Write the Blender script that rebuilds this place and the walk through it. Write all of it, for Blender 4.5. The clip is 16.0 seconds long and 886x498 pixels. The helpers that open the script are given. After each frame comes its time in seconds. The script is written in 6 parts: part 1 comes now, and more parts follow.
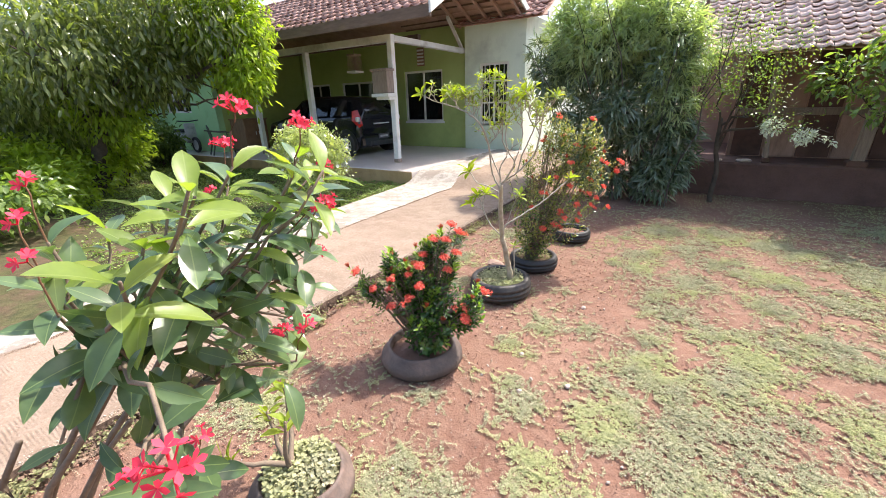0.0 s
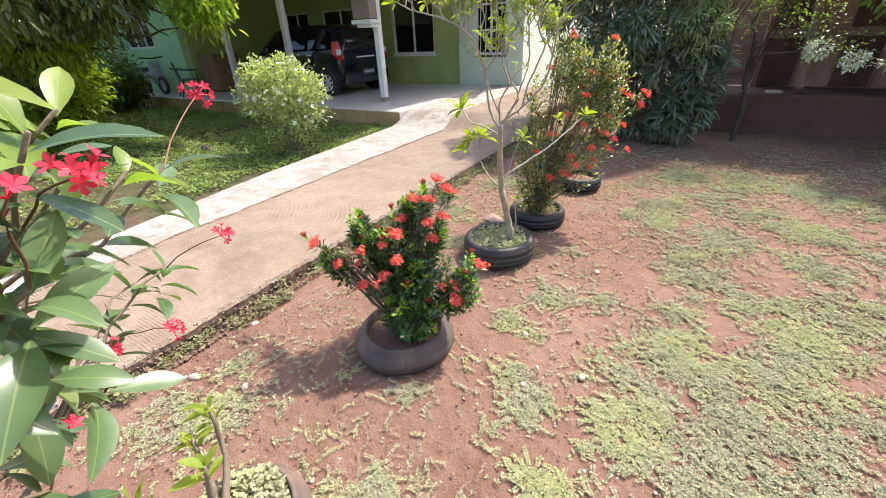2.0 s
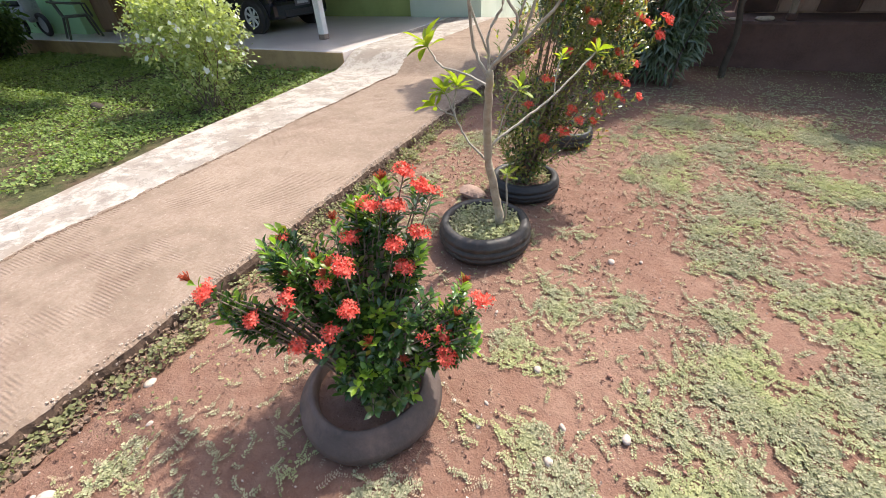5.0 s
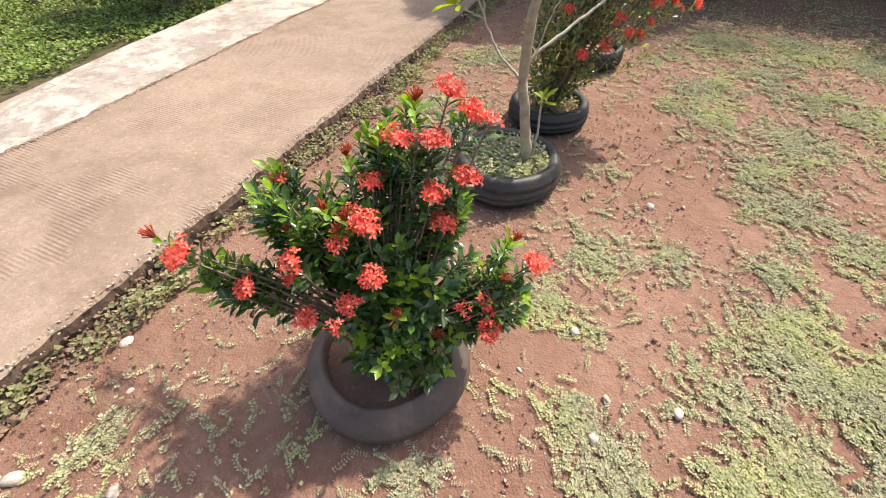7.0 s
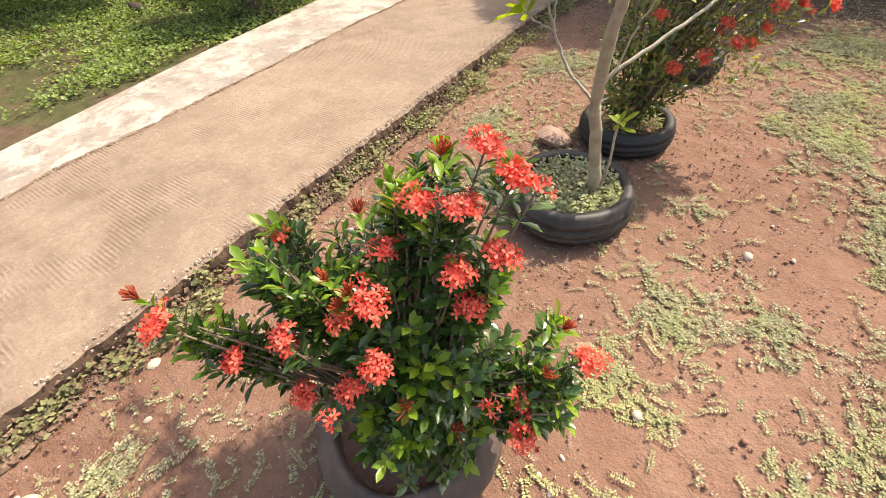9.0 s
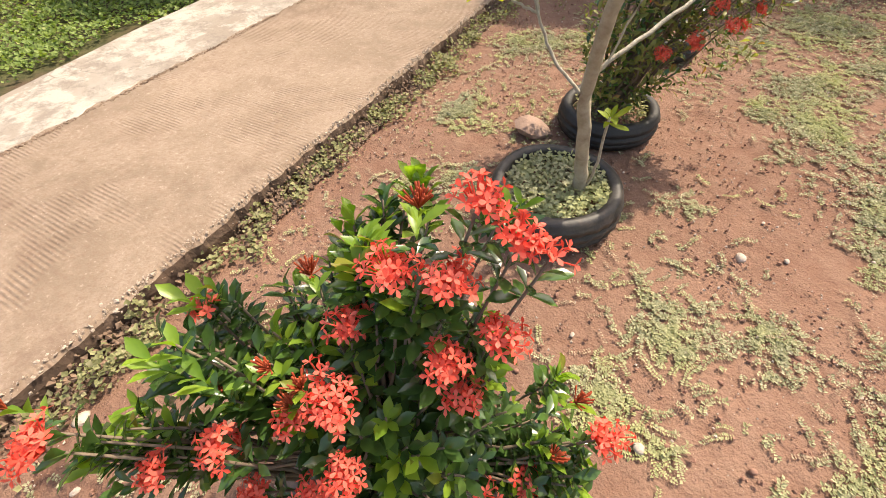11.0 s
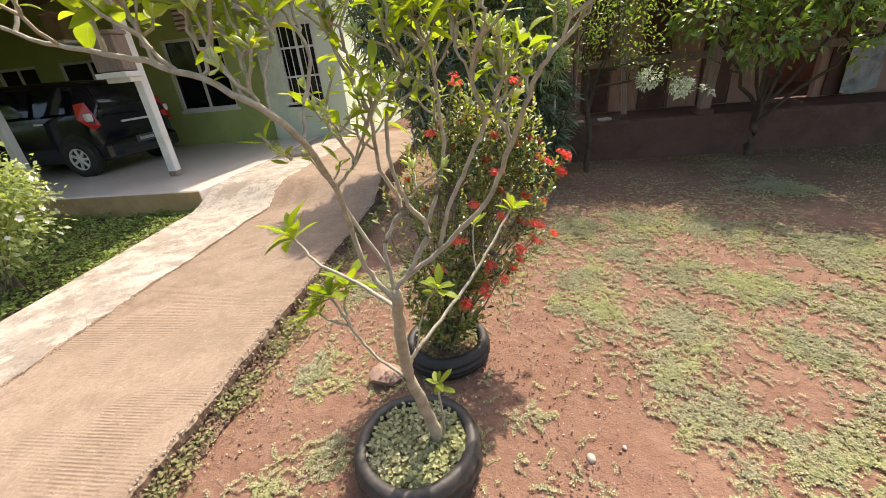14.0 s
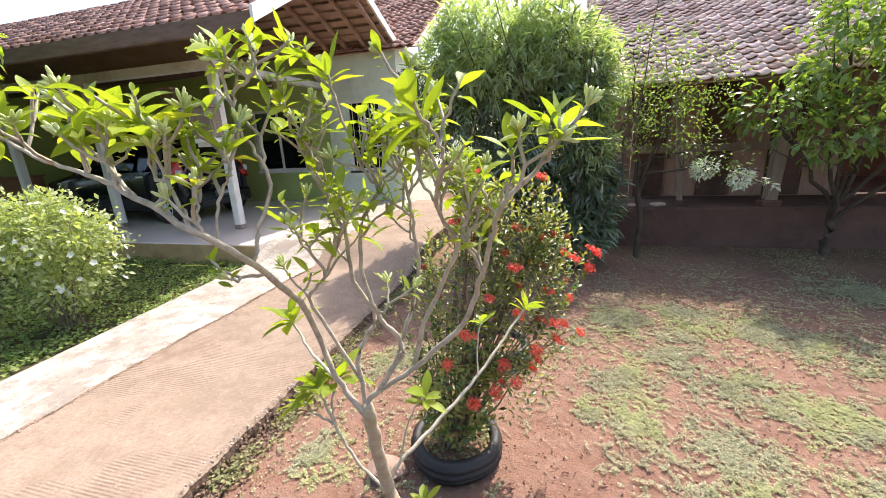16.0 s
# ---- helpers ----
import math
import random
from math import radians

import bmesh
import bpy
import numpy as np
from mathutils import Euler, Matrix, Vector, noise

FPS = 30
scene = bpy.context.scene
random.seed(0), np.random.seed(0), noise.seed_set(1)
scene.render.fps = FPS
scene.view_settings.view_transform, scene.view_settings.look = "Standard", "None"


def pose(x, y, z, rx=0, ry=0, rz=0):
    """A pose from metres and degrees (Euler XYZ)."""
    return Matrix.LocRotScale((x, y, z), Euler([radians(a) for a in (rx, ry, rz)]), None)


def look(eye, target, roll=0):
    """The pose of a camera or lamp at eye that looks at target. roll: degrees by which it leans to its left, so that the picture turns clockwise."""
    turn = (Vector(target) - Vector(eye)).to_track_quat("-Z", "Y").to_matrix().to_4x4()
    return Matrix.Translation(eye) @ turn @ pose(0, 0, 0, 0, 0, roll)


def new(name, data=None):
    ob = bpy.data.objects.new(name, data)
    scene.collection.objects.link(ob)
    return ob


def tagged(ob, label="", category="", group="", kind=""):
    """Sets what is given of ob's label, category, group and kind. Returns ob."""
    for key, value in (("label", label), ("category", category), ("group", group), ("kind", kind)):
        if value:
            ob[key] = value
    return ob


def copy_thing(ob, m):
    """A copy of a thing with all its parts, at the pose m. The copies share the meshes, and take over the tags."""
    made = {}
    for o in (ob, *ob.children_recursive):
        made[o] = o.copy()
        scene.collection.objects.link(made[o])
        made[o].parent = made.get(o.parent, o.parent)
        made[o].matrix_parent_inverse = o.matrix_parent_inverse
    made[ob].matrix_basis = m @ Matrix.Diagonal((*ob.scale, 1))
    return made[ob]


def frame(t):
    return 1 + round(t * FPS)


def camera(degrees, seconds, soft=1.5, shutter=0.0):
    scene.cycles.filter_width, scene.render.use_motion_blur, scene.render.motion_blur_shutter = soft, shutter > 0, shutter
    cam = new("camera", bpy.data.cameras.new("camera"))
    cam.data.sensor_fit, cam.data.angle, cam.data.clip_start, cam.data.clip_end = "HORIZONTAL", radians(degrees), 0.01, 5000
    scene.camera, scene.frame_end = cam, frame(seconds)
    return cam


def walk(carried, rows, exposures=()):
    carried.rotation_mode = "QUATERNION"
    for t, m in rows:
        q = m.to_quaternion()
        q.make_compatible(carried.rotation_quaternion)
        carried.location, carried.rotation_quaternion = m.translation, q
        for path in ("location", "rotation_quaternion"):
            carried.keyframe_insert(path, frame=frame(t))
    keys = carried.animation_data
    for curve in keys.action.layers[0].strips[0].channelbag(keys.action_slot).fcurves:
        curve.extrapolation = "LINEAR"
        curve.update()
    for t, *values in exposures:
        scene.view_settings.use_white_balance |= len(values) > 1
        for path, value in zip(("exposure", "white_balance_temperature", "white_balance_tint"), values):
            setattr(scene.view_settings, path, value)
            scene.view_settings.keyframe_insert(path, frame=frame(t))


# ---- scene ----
cam = camera(96.6, 16.0, soft=0.7)
PATH = [
    (0, (-0.022, 0.025, 1.591), (-0.038, 1.9, 0.895), -1.7),
    (0.5, (0.031, 0.138, 1.562), (-0.026, 1.971, 0.764), -1.7),
    (1, (0.046, 0.255, 1.531), (-0.019, 2.053, 0.657), -1.8),
    (1.5, (0.046, 0.438, 1.512), (-0.011, 2.231, 0.627), -2.6),
    (2, (0.04, 0.555, 1.48), (0.029, 2.315, 0.529), -2.7),
    (2.5, (0.026, 0.671, 1.444), (0.152, 2.389, 0.428), -0.6),
    (3, (0.017, 0.814, 1.424), (0.103, 2.531, 0.403), -1.5),
    (3.2, (0.021, 0.857, 1.419), (0.079, 2.575, 0.397), -2.3),
    (5.3, (-0.017, 1.363, 1.343), (0.145, 2.921, 0.1), -3.4),
    (5.5, (-0.038, 1.397, 1.326), (0.118, 2.919, 0.038), -3.5),
    (6, (-0.076, 1.472, 1.294), (0.101, 2.918, -0.077), -2.0),
    (6.5, (-0.1, 1.523, 1.26), (0.094, 2.906, -0.172), -0.8),
    (7, (-0.109, 1.573, 1.242), (0.082, 2.934, -0.211), -0.6),
    (7.5, (-0.099, 1.629, 1.238), (0.014, 2.988, -0.224), -3.4),
    (8, (-0.062, 1.704, 1.239), (-0.047, 3.08, -0.213), -4.7),
    (8.5, (-0.028, 1.767, 1.23), (-0.113, 3.157, -0.206), -5.5),
    (8.7, (-0.025, 1.784, 1.224), (-0.136, 3.169, -0.214), -5.3),
    (10.8, (-0.029, 2.008, 1.179), (-0.029, 3.287, -0.358), -3.9),
    (11, (-0.035, 2.02, 1.178), (-0.011, 3.309, -0.351), -3.4),
    (11.5, (-0.034, 2.055, 1.206), (0.058, 3.399, -0.272), -3.6),
    (12, (-0.007, 2.06, 1.247), (0.174, 3.481, -0.149), -4.9),
    (12.5, (0.029, 2.057, 1.291), (0.331, 3.529, -0.029), -5.5),
    (13, (0.077, 2.059, 1.361), (0.563, 3.596, 0.177), -4.8),
    (13.5, (0.127, 2.064, 1.444), (0.764, 3.663, 0.426), -5.6),
    (14, (0.172, 2.072, 1.52), (0.882, 3.739, 0.674), -5.6),
    (14.5, (0.213, 2.076, 1.548), (0.92, 3.801, 0.825), -5.8),
    (15, (0.268, 2.094, 1.574), (0.918, 3.869, 0.92), -5.6),
    (15.5, (0.321, 2.089, 1.579), (0.92, 3.904, 0.988), -4.5),
    (16, (0.362, 2.096, 1.603), (0.896, 3.948, 1.071), -2.9),
]
HOME = pose(0, 0, 0, 0, 0, 32.0) @ Matrix.Translation((0.68, -8.05, 0.0))  # the house's front runs along x, its depth along y
walk(cam, [(t, HOME @ look(eye, target, roll)) for t, eye, target, roll in PATH], [(0.0, 1.62, 6500, 11), (2.5, 1.42, 6400, 10), (6.0, 1.26, 6550, 10), (8.5, 1.32, 7450, 10), (12.5, 1.19, 7700, 10), (14.5, 1.38, 7200, 11), (16.0, 1.58, 6600, 12)])

# ---- light ----
SUN = Vector((0.27, 0.65, 1.0)).normalized()          # towards the sun
world = bpy.data.worlds.new("sky")
scene.world = world
world.use_nodes = True
wn = world.node_tree.nodes
sky = wn.new("ShaderNodeTexSky")
sky.sky_type, sky.sun_disc = "NISHITA", False
sky.sun_elevation = math.asin(SUN.z)
sky.sun_rotation = math.atan2(SUN.x, SUN.y)
sky.dust_density = 3.0
world.node_tree.links.new(sky.outputs[0], wn["Background"].inputs[0])
wn["Background"].inputs[1].default_value = 0.15
sun = new("sun", bpy.data.lights.new("sun", "SUN"))
sun.data.energy, sun.data.angle, sun.data.color = 2.75, radians(0.6), (1.0, 0.95, 0.86)
sun.matrix_world = look(SUN * 30, (0, 0, 0))

# ---- materials ----


def material(name, rough=0.8, metal=0.0, spec=0.5):
    m = bpy.data.materials.new(name)
    m.use_nodes = True
    b = m.node_tree.nodes["Principled BSDF"]
    b.inputs["Roughness"].default_value, b.inputs["Metallic"].default_value = rough, metal
    b.inputs["Specular IOR Level"].default_value = spec
    return m, m.node_tree.nodes, m.node_tree.links, b


def coords(nd, ln, scale=1.0, space="Object", stretch=(1, 1, 1)):
    tc = nd.new("ShaderNodeTexCoord")
    mp = nd.new("ShaderNodeMapping")
    mp.inputs["Scale"].default_value = [scale * s for s in stretch]
    if space == "World":
        ge = nd.new("ShaderNodeNewGeometry")
        ln.new(ge.outputs["Position"], mp.inputs[0])
    else:
        ln.new(tc.outputs[space], mp.inputs[0])
    return mp.outputs[0]


def noise_node(nd, ln, vec, scale, detail=4.0, rough=0.6):
    n = nd.new("ShaderNodeTexNoise")
    n.inputs["Scale"].default_value, n.inputs["Detail"].default_value, n.inputs["Roughness"].default_value = scale, detail, rough
    ln.new(vec, n.inputs["Vector"])
    return n.outputs["Fac"]


def ramp(nd, ln, fac, stops):
    r = nd.new("ShaderNodeValToRGB")
    el = r.color_ramp.elements
    while len(el) < len(stops):
        el.new(0.5)
    for e, (p, c) in zip(el, stops):
        e.position = p
        e.color = (*c, 1) if len(c) == 3 else c
    ln.new(fac, r.inputs[0])
    return r.outputs[0]


def mix(nd, ln, fac, a, b, kind="MIX"):
    m = nd.new("ShaderNodeMix")
    m.data_type, m.blend_type = "RGBA", kind
    for sock, v in ((m.inputs[0], fac), (m.inputs[6], a), (m.inputs[7], b)):
        if isinstance(v, (int, float)):
            sock.default_value = v
        elif isinstance(v, tuple):
            sock.default_value = (*v, 1)
        else:
            ln.new(v, sock)
    return m.outputs[2]


def calc(nd, ln, op, a, b):
    m = nd.new("ShaderNodeMath")
    m.operation = op
    for sock, v in zip(m.inputs, (a, b)):
        if isinstance(v, (int, float)):
            sock.default_value = v
        else:
            ln.new(v, sock)
    return m.outputs[0]


def relief(nd, ln, bsdf, height, strength=0.4, distance=0.01):
    b = nd.new("ShaderNodeBump")
    b.inputs["Strength"].default_value, b.inputs["Distance"].default_value = strength, distance
    ln.new(height, b.inputs["Height"])
    ln.new(b.outputs[0], bsdf.inputs["Normal"])


def plain(name, dark, light, scale=6.0, rough=0.7, grain=60.0, bump=0.25, metal=0.0, stain=None, spec=0.5, stretch=(1, 1, 1), dist=0.006):
    """A surface of two tones at a large and a fine scale, with grain in relief and, if given, stains of their own colour."""
    m, nd, ln, b = material(name, rough, metal, spec)
    v = coords(nd, ln, 1.0, "World", stretch)
    big, fine = noise_node(nd, ln, v, scale, 5.0), noise_node(nd, ln, v, grain, 3.0)
    c = ramp(nd, ln, big, [(0.32, dark), (0.68, light)])
    c = mix(nd, ln, ramp(nd, ln, fine, [(0.35, (0, 0, 0)), (0.7, (0.5, 0.5, 0.5))]), c, light)
    if stain:
        s = noise_node(nd, ln, v, scale * 0.45, 6.0, 0.7)
        c = mix(nd, ln, ramp(nd, ln, s, [(0.52, (0, 0, 0)), (0.68, (0.75, 0.75, 0.75))]), c, stain)
    ln.new(c, b.inputs["Base Color"])
    relief(nd, ln, b, fine, bump, dist)
    return m


def leafy(name, dark, light, tip=None, rough=0.45, through_light=0.35, spec=0.5, vein=False, glow=None, drift=None):
    """A leaf: its tone varies from leaf to leaf, and light passes through it."""
    m, nd, ln, b = material(name, rough, 0.0, spec)
    ge, oi = nd.new("ShaderNodeNewGeometry"), nd.new("ShaderNodeObjectInfo")
    rnd = calc(nd, ln, "FRACT", calc(nd, ln, "ADD", ge.outputs["Random Per Island"], oi.outputs["Random"]), 0.0)
    stops = [(0.0, dark), (0.7, light)] + ([(0.93, light), (1.0, tip)] if tip else [])
    c = ramp(nd, ln, rnd, stops)
    v = coords(nd, ln, 1.0, "World")
    c = mix(nd, ln, 0.35, c, ramp(nd, ln, noise_node(nd, ln, v, 40.0, 3.0), [(0.3, dark), (0.75, light)]))
    if drift:
        c = mix(nd, ln, ramp(nd, ln, noise_node(nd, ln, v, 2.1, 3.0), [(0.46, (0, 0, 0)), (0.62, (0.75, 0.75, 0.75))]), c, drift)
    if vein:
        tc = nd.new("ShaderNodeTexCoord")
        sp = nd.new("ShaderNodeSeparateXYZ")
        ln.new(tc.outputs["Object"], sp.inputs[0])
        rib = calc(nd, ln, "LESS_THAN", calc(nd, ln, "ABSOLUTE", sp.outputs[0], 0.0), 0.0010)
        c = mix(nd, ln, calc(nd, ln, "MULTIPLY", rib, 0.4), c, (0.30, 0.37, 0.14))
    ln.new(c, b.inputs["Base Color"])
    tr = nd.new("ShaderNodeBsdfTranslucent")
    hs = mix(nd, ln, 1.0, c, glow or (1.6, 1.7, 0.6), "MULTIPLY")
    ln.new(hs, tr.inputs[0])
    mx = nd.new("ShaderNodeMixShader")
    mx.inputs[0].default_value = through_light
    ln.new(b.outputs[0], mx.inputs[1])
    ln.new(tr.outputs[0], mx.inputs[2])
    ln.new(mx.outputs[0], nd["Material Output"].inputs[0])
    return m


def soil_material():
    m, nd, ln, b = material("red_soil", 0.95, 0.0, 0.2)
    v = coords(nd, ln, 1.0, "World")
    big, mid, fine = noise_node(nd, ln, v, 0.9, 5.0), noise_node(nd, ln, v, 9.0, 6.0, 0.7), noise_node(nd, ln, v, 130.0, 4.0)
    c = ramp(nd, ln, big, [(0.3, (0.160, 0.081, 0.056)), (0.7, (0.235, 0.132, 0.094))])
    c = mix(nd, ln, ramp(nd, ln, mid, [(0.38, (0, 0, 0)), (0.75, (0.5, 0.5, 0.5))]), c, (0.30, 0.196, 0.146))
    c = mix(nd, ln, ramp(nd, ln, fine, [(0.55, (0, 0, 0)), (0.75, (0.45, 0.45, 0.45))]), c, (0.11, 0.052, 0.034))
    vo = nd.new("ShaderNodeTexVoronoi")
    vo.inputs["Scale"].default_value = 75.0
    ln.new(v, vo.inputs["Vector"])
    grit = ramp(nd, ln, vo.outputs["Distance"], [(0.06, (1, 1, 1)), (0.16, (0, 0, 0))])
    sparse = ramp(nd, ln, noise_node(nd, ln, v, 22.0, 2.0), [(0.55, (0, 0, 0)), (0.62, (1, 1, 1))])
    c = mix(nd, ln, calc(nd, ln, "MULTIPLY", grit, sparse), c, (0.5, 0.36, 0.27))
    far = nd.new("ShaderNodeSeparateXYZ")
    ln.new(v, far.inputs[0])
    drift = calc(nd, ln, "ADD", far.outputs[0], calc(nd, ln, "MULTIPLY", calc(nd, ln, "SUBTRACT", noise_node(nd, ln, v, 0.8, 6.0, 0.7), 0.5), 3.0))
    lawn = ramp(nd, ln, calc(nd, ln, "MULTIPLY", calc(nd, ln, "SUBTRACT", drift, 0.9), -1.0), [(0.0, (0, 0, 0)), (0.4, (1, 1, 1))])
    out = calc(nd, ln, "MAXIMUM", lawn, ramp(nd, ln, calc(nd, ln, "MULTIPLY", calc(nd, ln, "SUBTRACT", drift, 6.0), 0.2), [(0.0, (0, 0, 0)), (0.9, (1, 1, 1))]))
    c = mix(nd, ln, calc(nd, ln, "MULTIPLY", lawn, 0.75), c, ramp(nd, ln, mid, [(0.35, (0.055, 0.036, 0.024)), (0.7, (0.13, 0.088, 0.06))]))
    sward = ramp(nd, ln, noise_node(nd, ln, v, 1.6, 5.0, 0.7), [(0.36, (0, 0, 0)), (0.55, (0.8, 0.8, 0.8))])
    c = mix(nd, ln, calc(nd, ln, "MULTIPLY", out, sward), c, ramp(nd, ln, mid, [(0.3, (0.04, 0.05, 0.02)), (0.7, (0.09, 0.10, 0.035))]))
    ln.new(c, b.inputs["Base Color"])
    relief(nd, ln, b, calc(nd, ln, "ADD", calc(nd, ln, "MULTIPLY", mid, 1.2), calc(nd, ln, "MULTIPLY", fine, 0.22)), 0.8, 0.03)
    return m


def slab_material():
    m, nd, ln, b = material("combed_concrete", 0.9, 0.0, 0.3)
    v = coords(nd, ln, 1.0, "World")
    big, mid, fine = noise_node(nd, ln, v, 0.8, 5.0), noise_node(nd, ln, v, 5.0, 6.0, 0.7), noise_node(nd, ln, v, 110.0, 4.0)
    c = ramp(nd, ln, big, [(0.3, (0.178, 0.128, 0.092)), (0.7, (0.272, 0.202, 0.150))])
    c = mix(nd, ln, ramp(nd, ln, mid, [(0.4, (0, 0, 0)), (0.75, (0.65, 0.65, 0.65))]), c, (0.38, 0.29, 0.225))
    c = mix(nd, ln, ramp(nd, ln, fine, [(0.52, (0, 0, 0)), (0.74, (0.4, 0.4, 0.4))]), c, (0.16, 0.095, 0.065))
    grit = noise_node(nd, ln, v, 42.0, 5.0, 0.75)
    c = mix(nd, ln, ramp(nd, ln, grit, [(0.50, (0, 0, 0)), (0.66, (0.55, 0.55, 0.55))]), c, (0.19, 0.115, 0.08))
    c = mix(nd, ln, ramp(nd, ln, grit, [(0.30, (0.5, 0.5, 0.5)), (0.42, (0, 0, 0))]), c, (0.50, 0.40, 0.32))
    dirt = ramp(nd, ln, noise_node(nd, ln, v, 2.6, 8.0, 0.74), [(0.54, (0, 0, 0)), (0.66, (0.55, 0.55, 0.55))])
    c = mix(nd, ln, dirt, c, (0.165, 0.105, 0.075))
    w = nd.new("ShaderNodeTexWave")
    w.wave_type, w.bands_direction = "BANDS", "Y"
    w.inputs["Scale"].default_value, w.inputs["Distortion"].default_value, w.inputs["Detail"].default_value, w.inputs["Detail Scale"].default_value = 17.0, 1.2, 2.0, 1.5
    ln.new(v, w.inputs["Vector"])
    where = ramp(nd, ln, noise_node(nd, ln, v, 2.3, 2.0), [(0.50, (0, 0, 0)), (0.58, (1, 1, 1))])
    where = calc(nd, ln, "MULTIPLY", where, ramp(nd, ln, noise_node(nd, ln, v, 14.0, 4.0, 0.7), [(0.40, (0.1, 0.1, 0.1)), (0.56, (1, 1, 1))]))
    comb = calc(nd, ln, "MULTIPLY", w.outputs["Fac"], where)
    c = mix(nd, ln, calc(nd, ln, "MULTIPLY", comb, 0.5), c, (0.19, 0.125, 0.09))
    ln.new(c, b.inputs["Base Color"])
    relief(nd, ln, b, calc(nd, ln, "ADD", calc(nd, ln, "MULTIPLY", fine, 0.6), calc(nd, ln, "MULTIPLY", comb, -0.8)), 0.6, 0.008)
    return m


def strip_material():
    m, nd, ln, b = material("worn_cement", 0.9, 0.0, 0.3)
    v = coords(nd, ln, 1.0, "World")
    big, mid, fine = noise_node(nd, ln, v, 1.3, 5.0), noise_node(nd, ln, v, 7.0, 9.0, 0.78), noise_node(nd, ln, v, 120.0, 3.0)
    c = ramp(nd, ln, big, [(0.35, (0.27, 0.22, 0.18)), (0.65, (0.36, 0.318, 0.275))])
    film = ramp(nd, ln, noise_node(nd, ln, v, 3.2, 9.0, 0.72), [(0.47, (0, 0, 0)), (0.53, (0.85, 0.85, 0.85))])
    c = mix(nd, ln, film, c, (0.44, 0.395, 0.345))
    flake = ramp(nd, ln, mid, [(0.50, (0, 0, 0)), (0.60, (0.8, 0.8, 0.8))])
    c = mix(nd, ln, flake, c, (0.235, 0.195, 0.165))
    cell = nd.new("ShaderNodeTexVoronoi")
    cell.feature = "DISTANCE_TO_EDGE"
    cell.inputs["Scale"].default_value = 5.5
    ln.new(v, cell.inputs["Vector"])
    crack = ramp(nd, ln, cell.outputs["Distance"], [(0.004, (0.5, 0.5, 0.5)), (0.014, (0, 0, 0))])
    crack = calc(nd, ln, "MULTIPLY", crack, ramp(nd, ln, noise_node(nd, ln, v, 2.0, 3.0), [(0.55, (0, 0, 0)), (0.62, (1, 1, 1))]))
    c = mix(nd, ln, crack, c, (0.12, 0.095, 0.08))
    c = mix(nd, ln, ramp(nd, ln, fine, [(0.5, (0, 0, 0)), (0.75, (0.3, 0.3, 0.3))]), c, (0.30, 0.24, 0.19))
    ln.new(c, b.inputs["Base Color"])
    relief(nd, ln, b, calc(nd, ln, "SUBTRACT", calc(nd, ln, "MULTIPLY", fine, 0.4), flake), 0.5, 0.008)
    return m


def tile_material(name, dark, light, moss):
    m, nd, ln, b = material(name, 0.85, 0.0, 0.3)
    ge, oi = nd.new("ShaderNodeNewGeometry"), nd.new("ShaderNodeObjectInfo")
    rnd = calc(nd, ln, "FRACT", calc(nd, ln, "ADD", ge.outputs["Random Per Island"], oi.outputs["Random"]), 0.0)
    v = coords(nd, ln, 1.0, "World")
    c = ramp(nd, ln, rnd, [(0.0, dark), (0.55, light), (1.0, tuple(min(1, x * 1.25) for x in light))])
    c = mix(nd, ln, ramp(nd, ln, noise_node(nd, ln, v, 3.0, 6.0, 0.7), [(0.5, (0, 0, 0)), (0.68, (0.8, 0.8, 0.8))]), c, moss)
    fine = noise_node(nd, ln, v, 70.0, 3.0)
    ln.new(c, b.inputs["Base Color"])
    relief(nd, ln, b, fine, 0.3, 0.004)
    return m


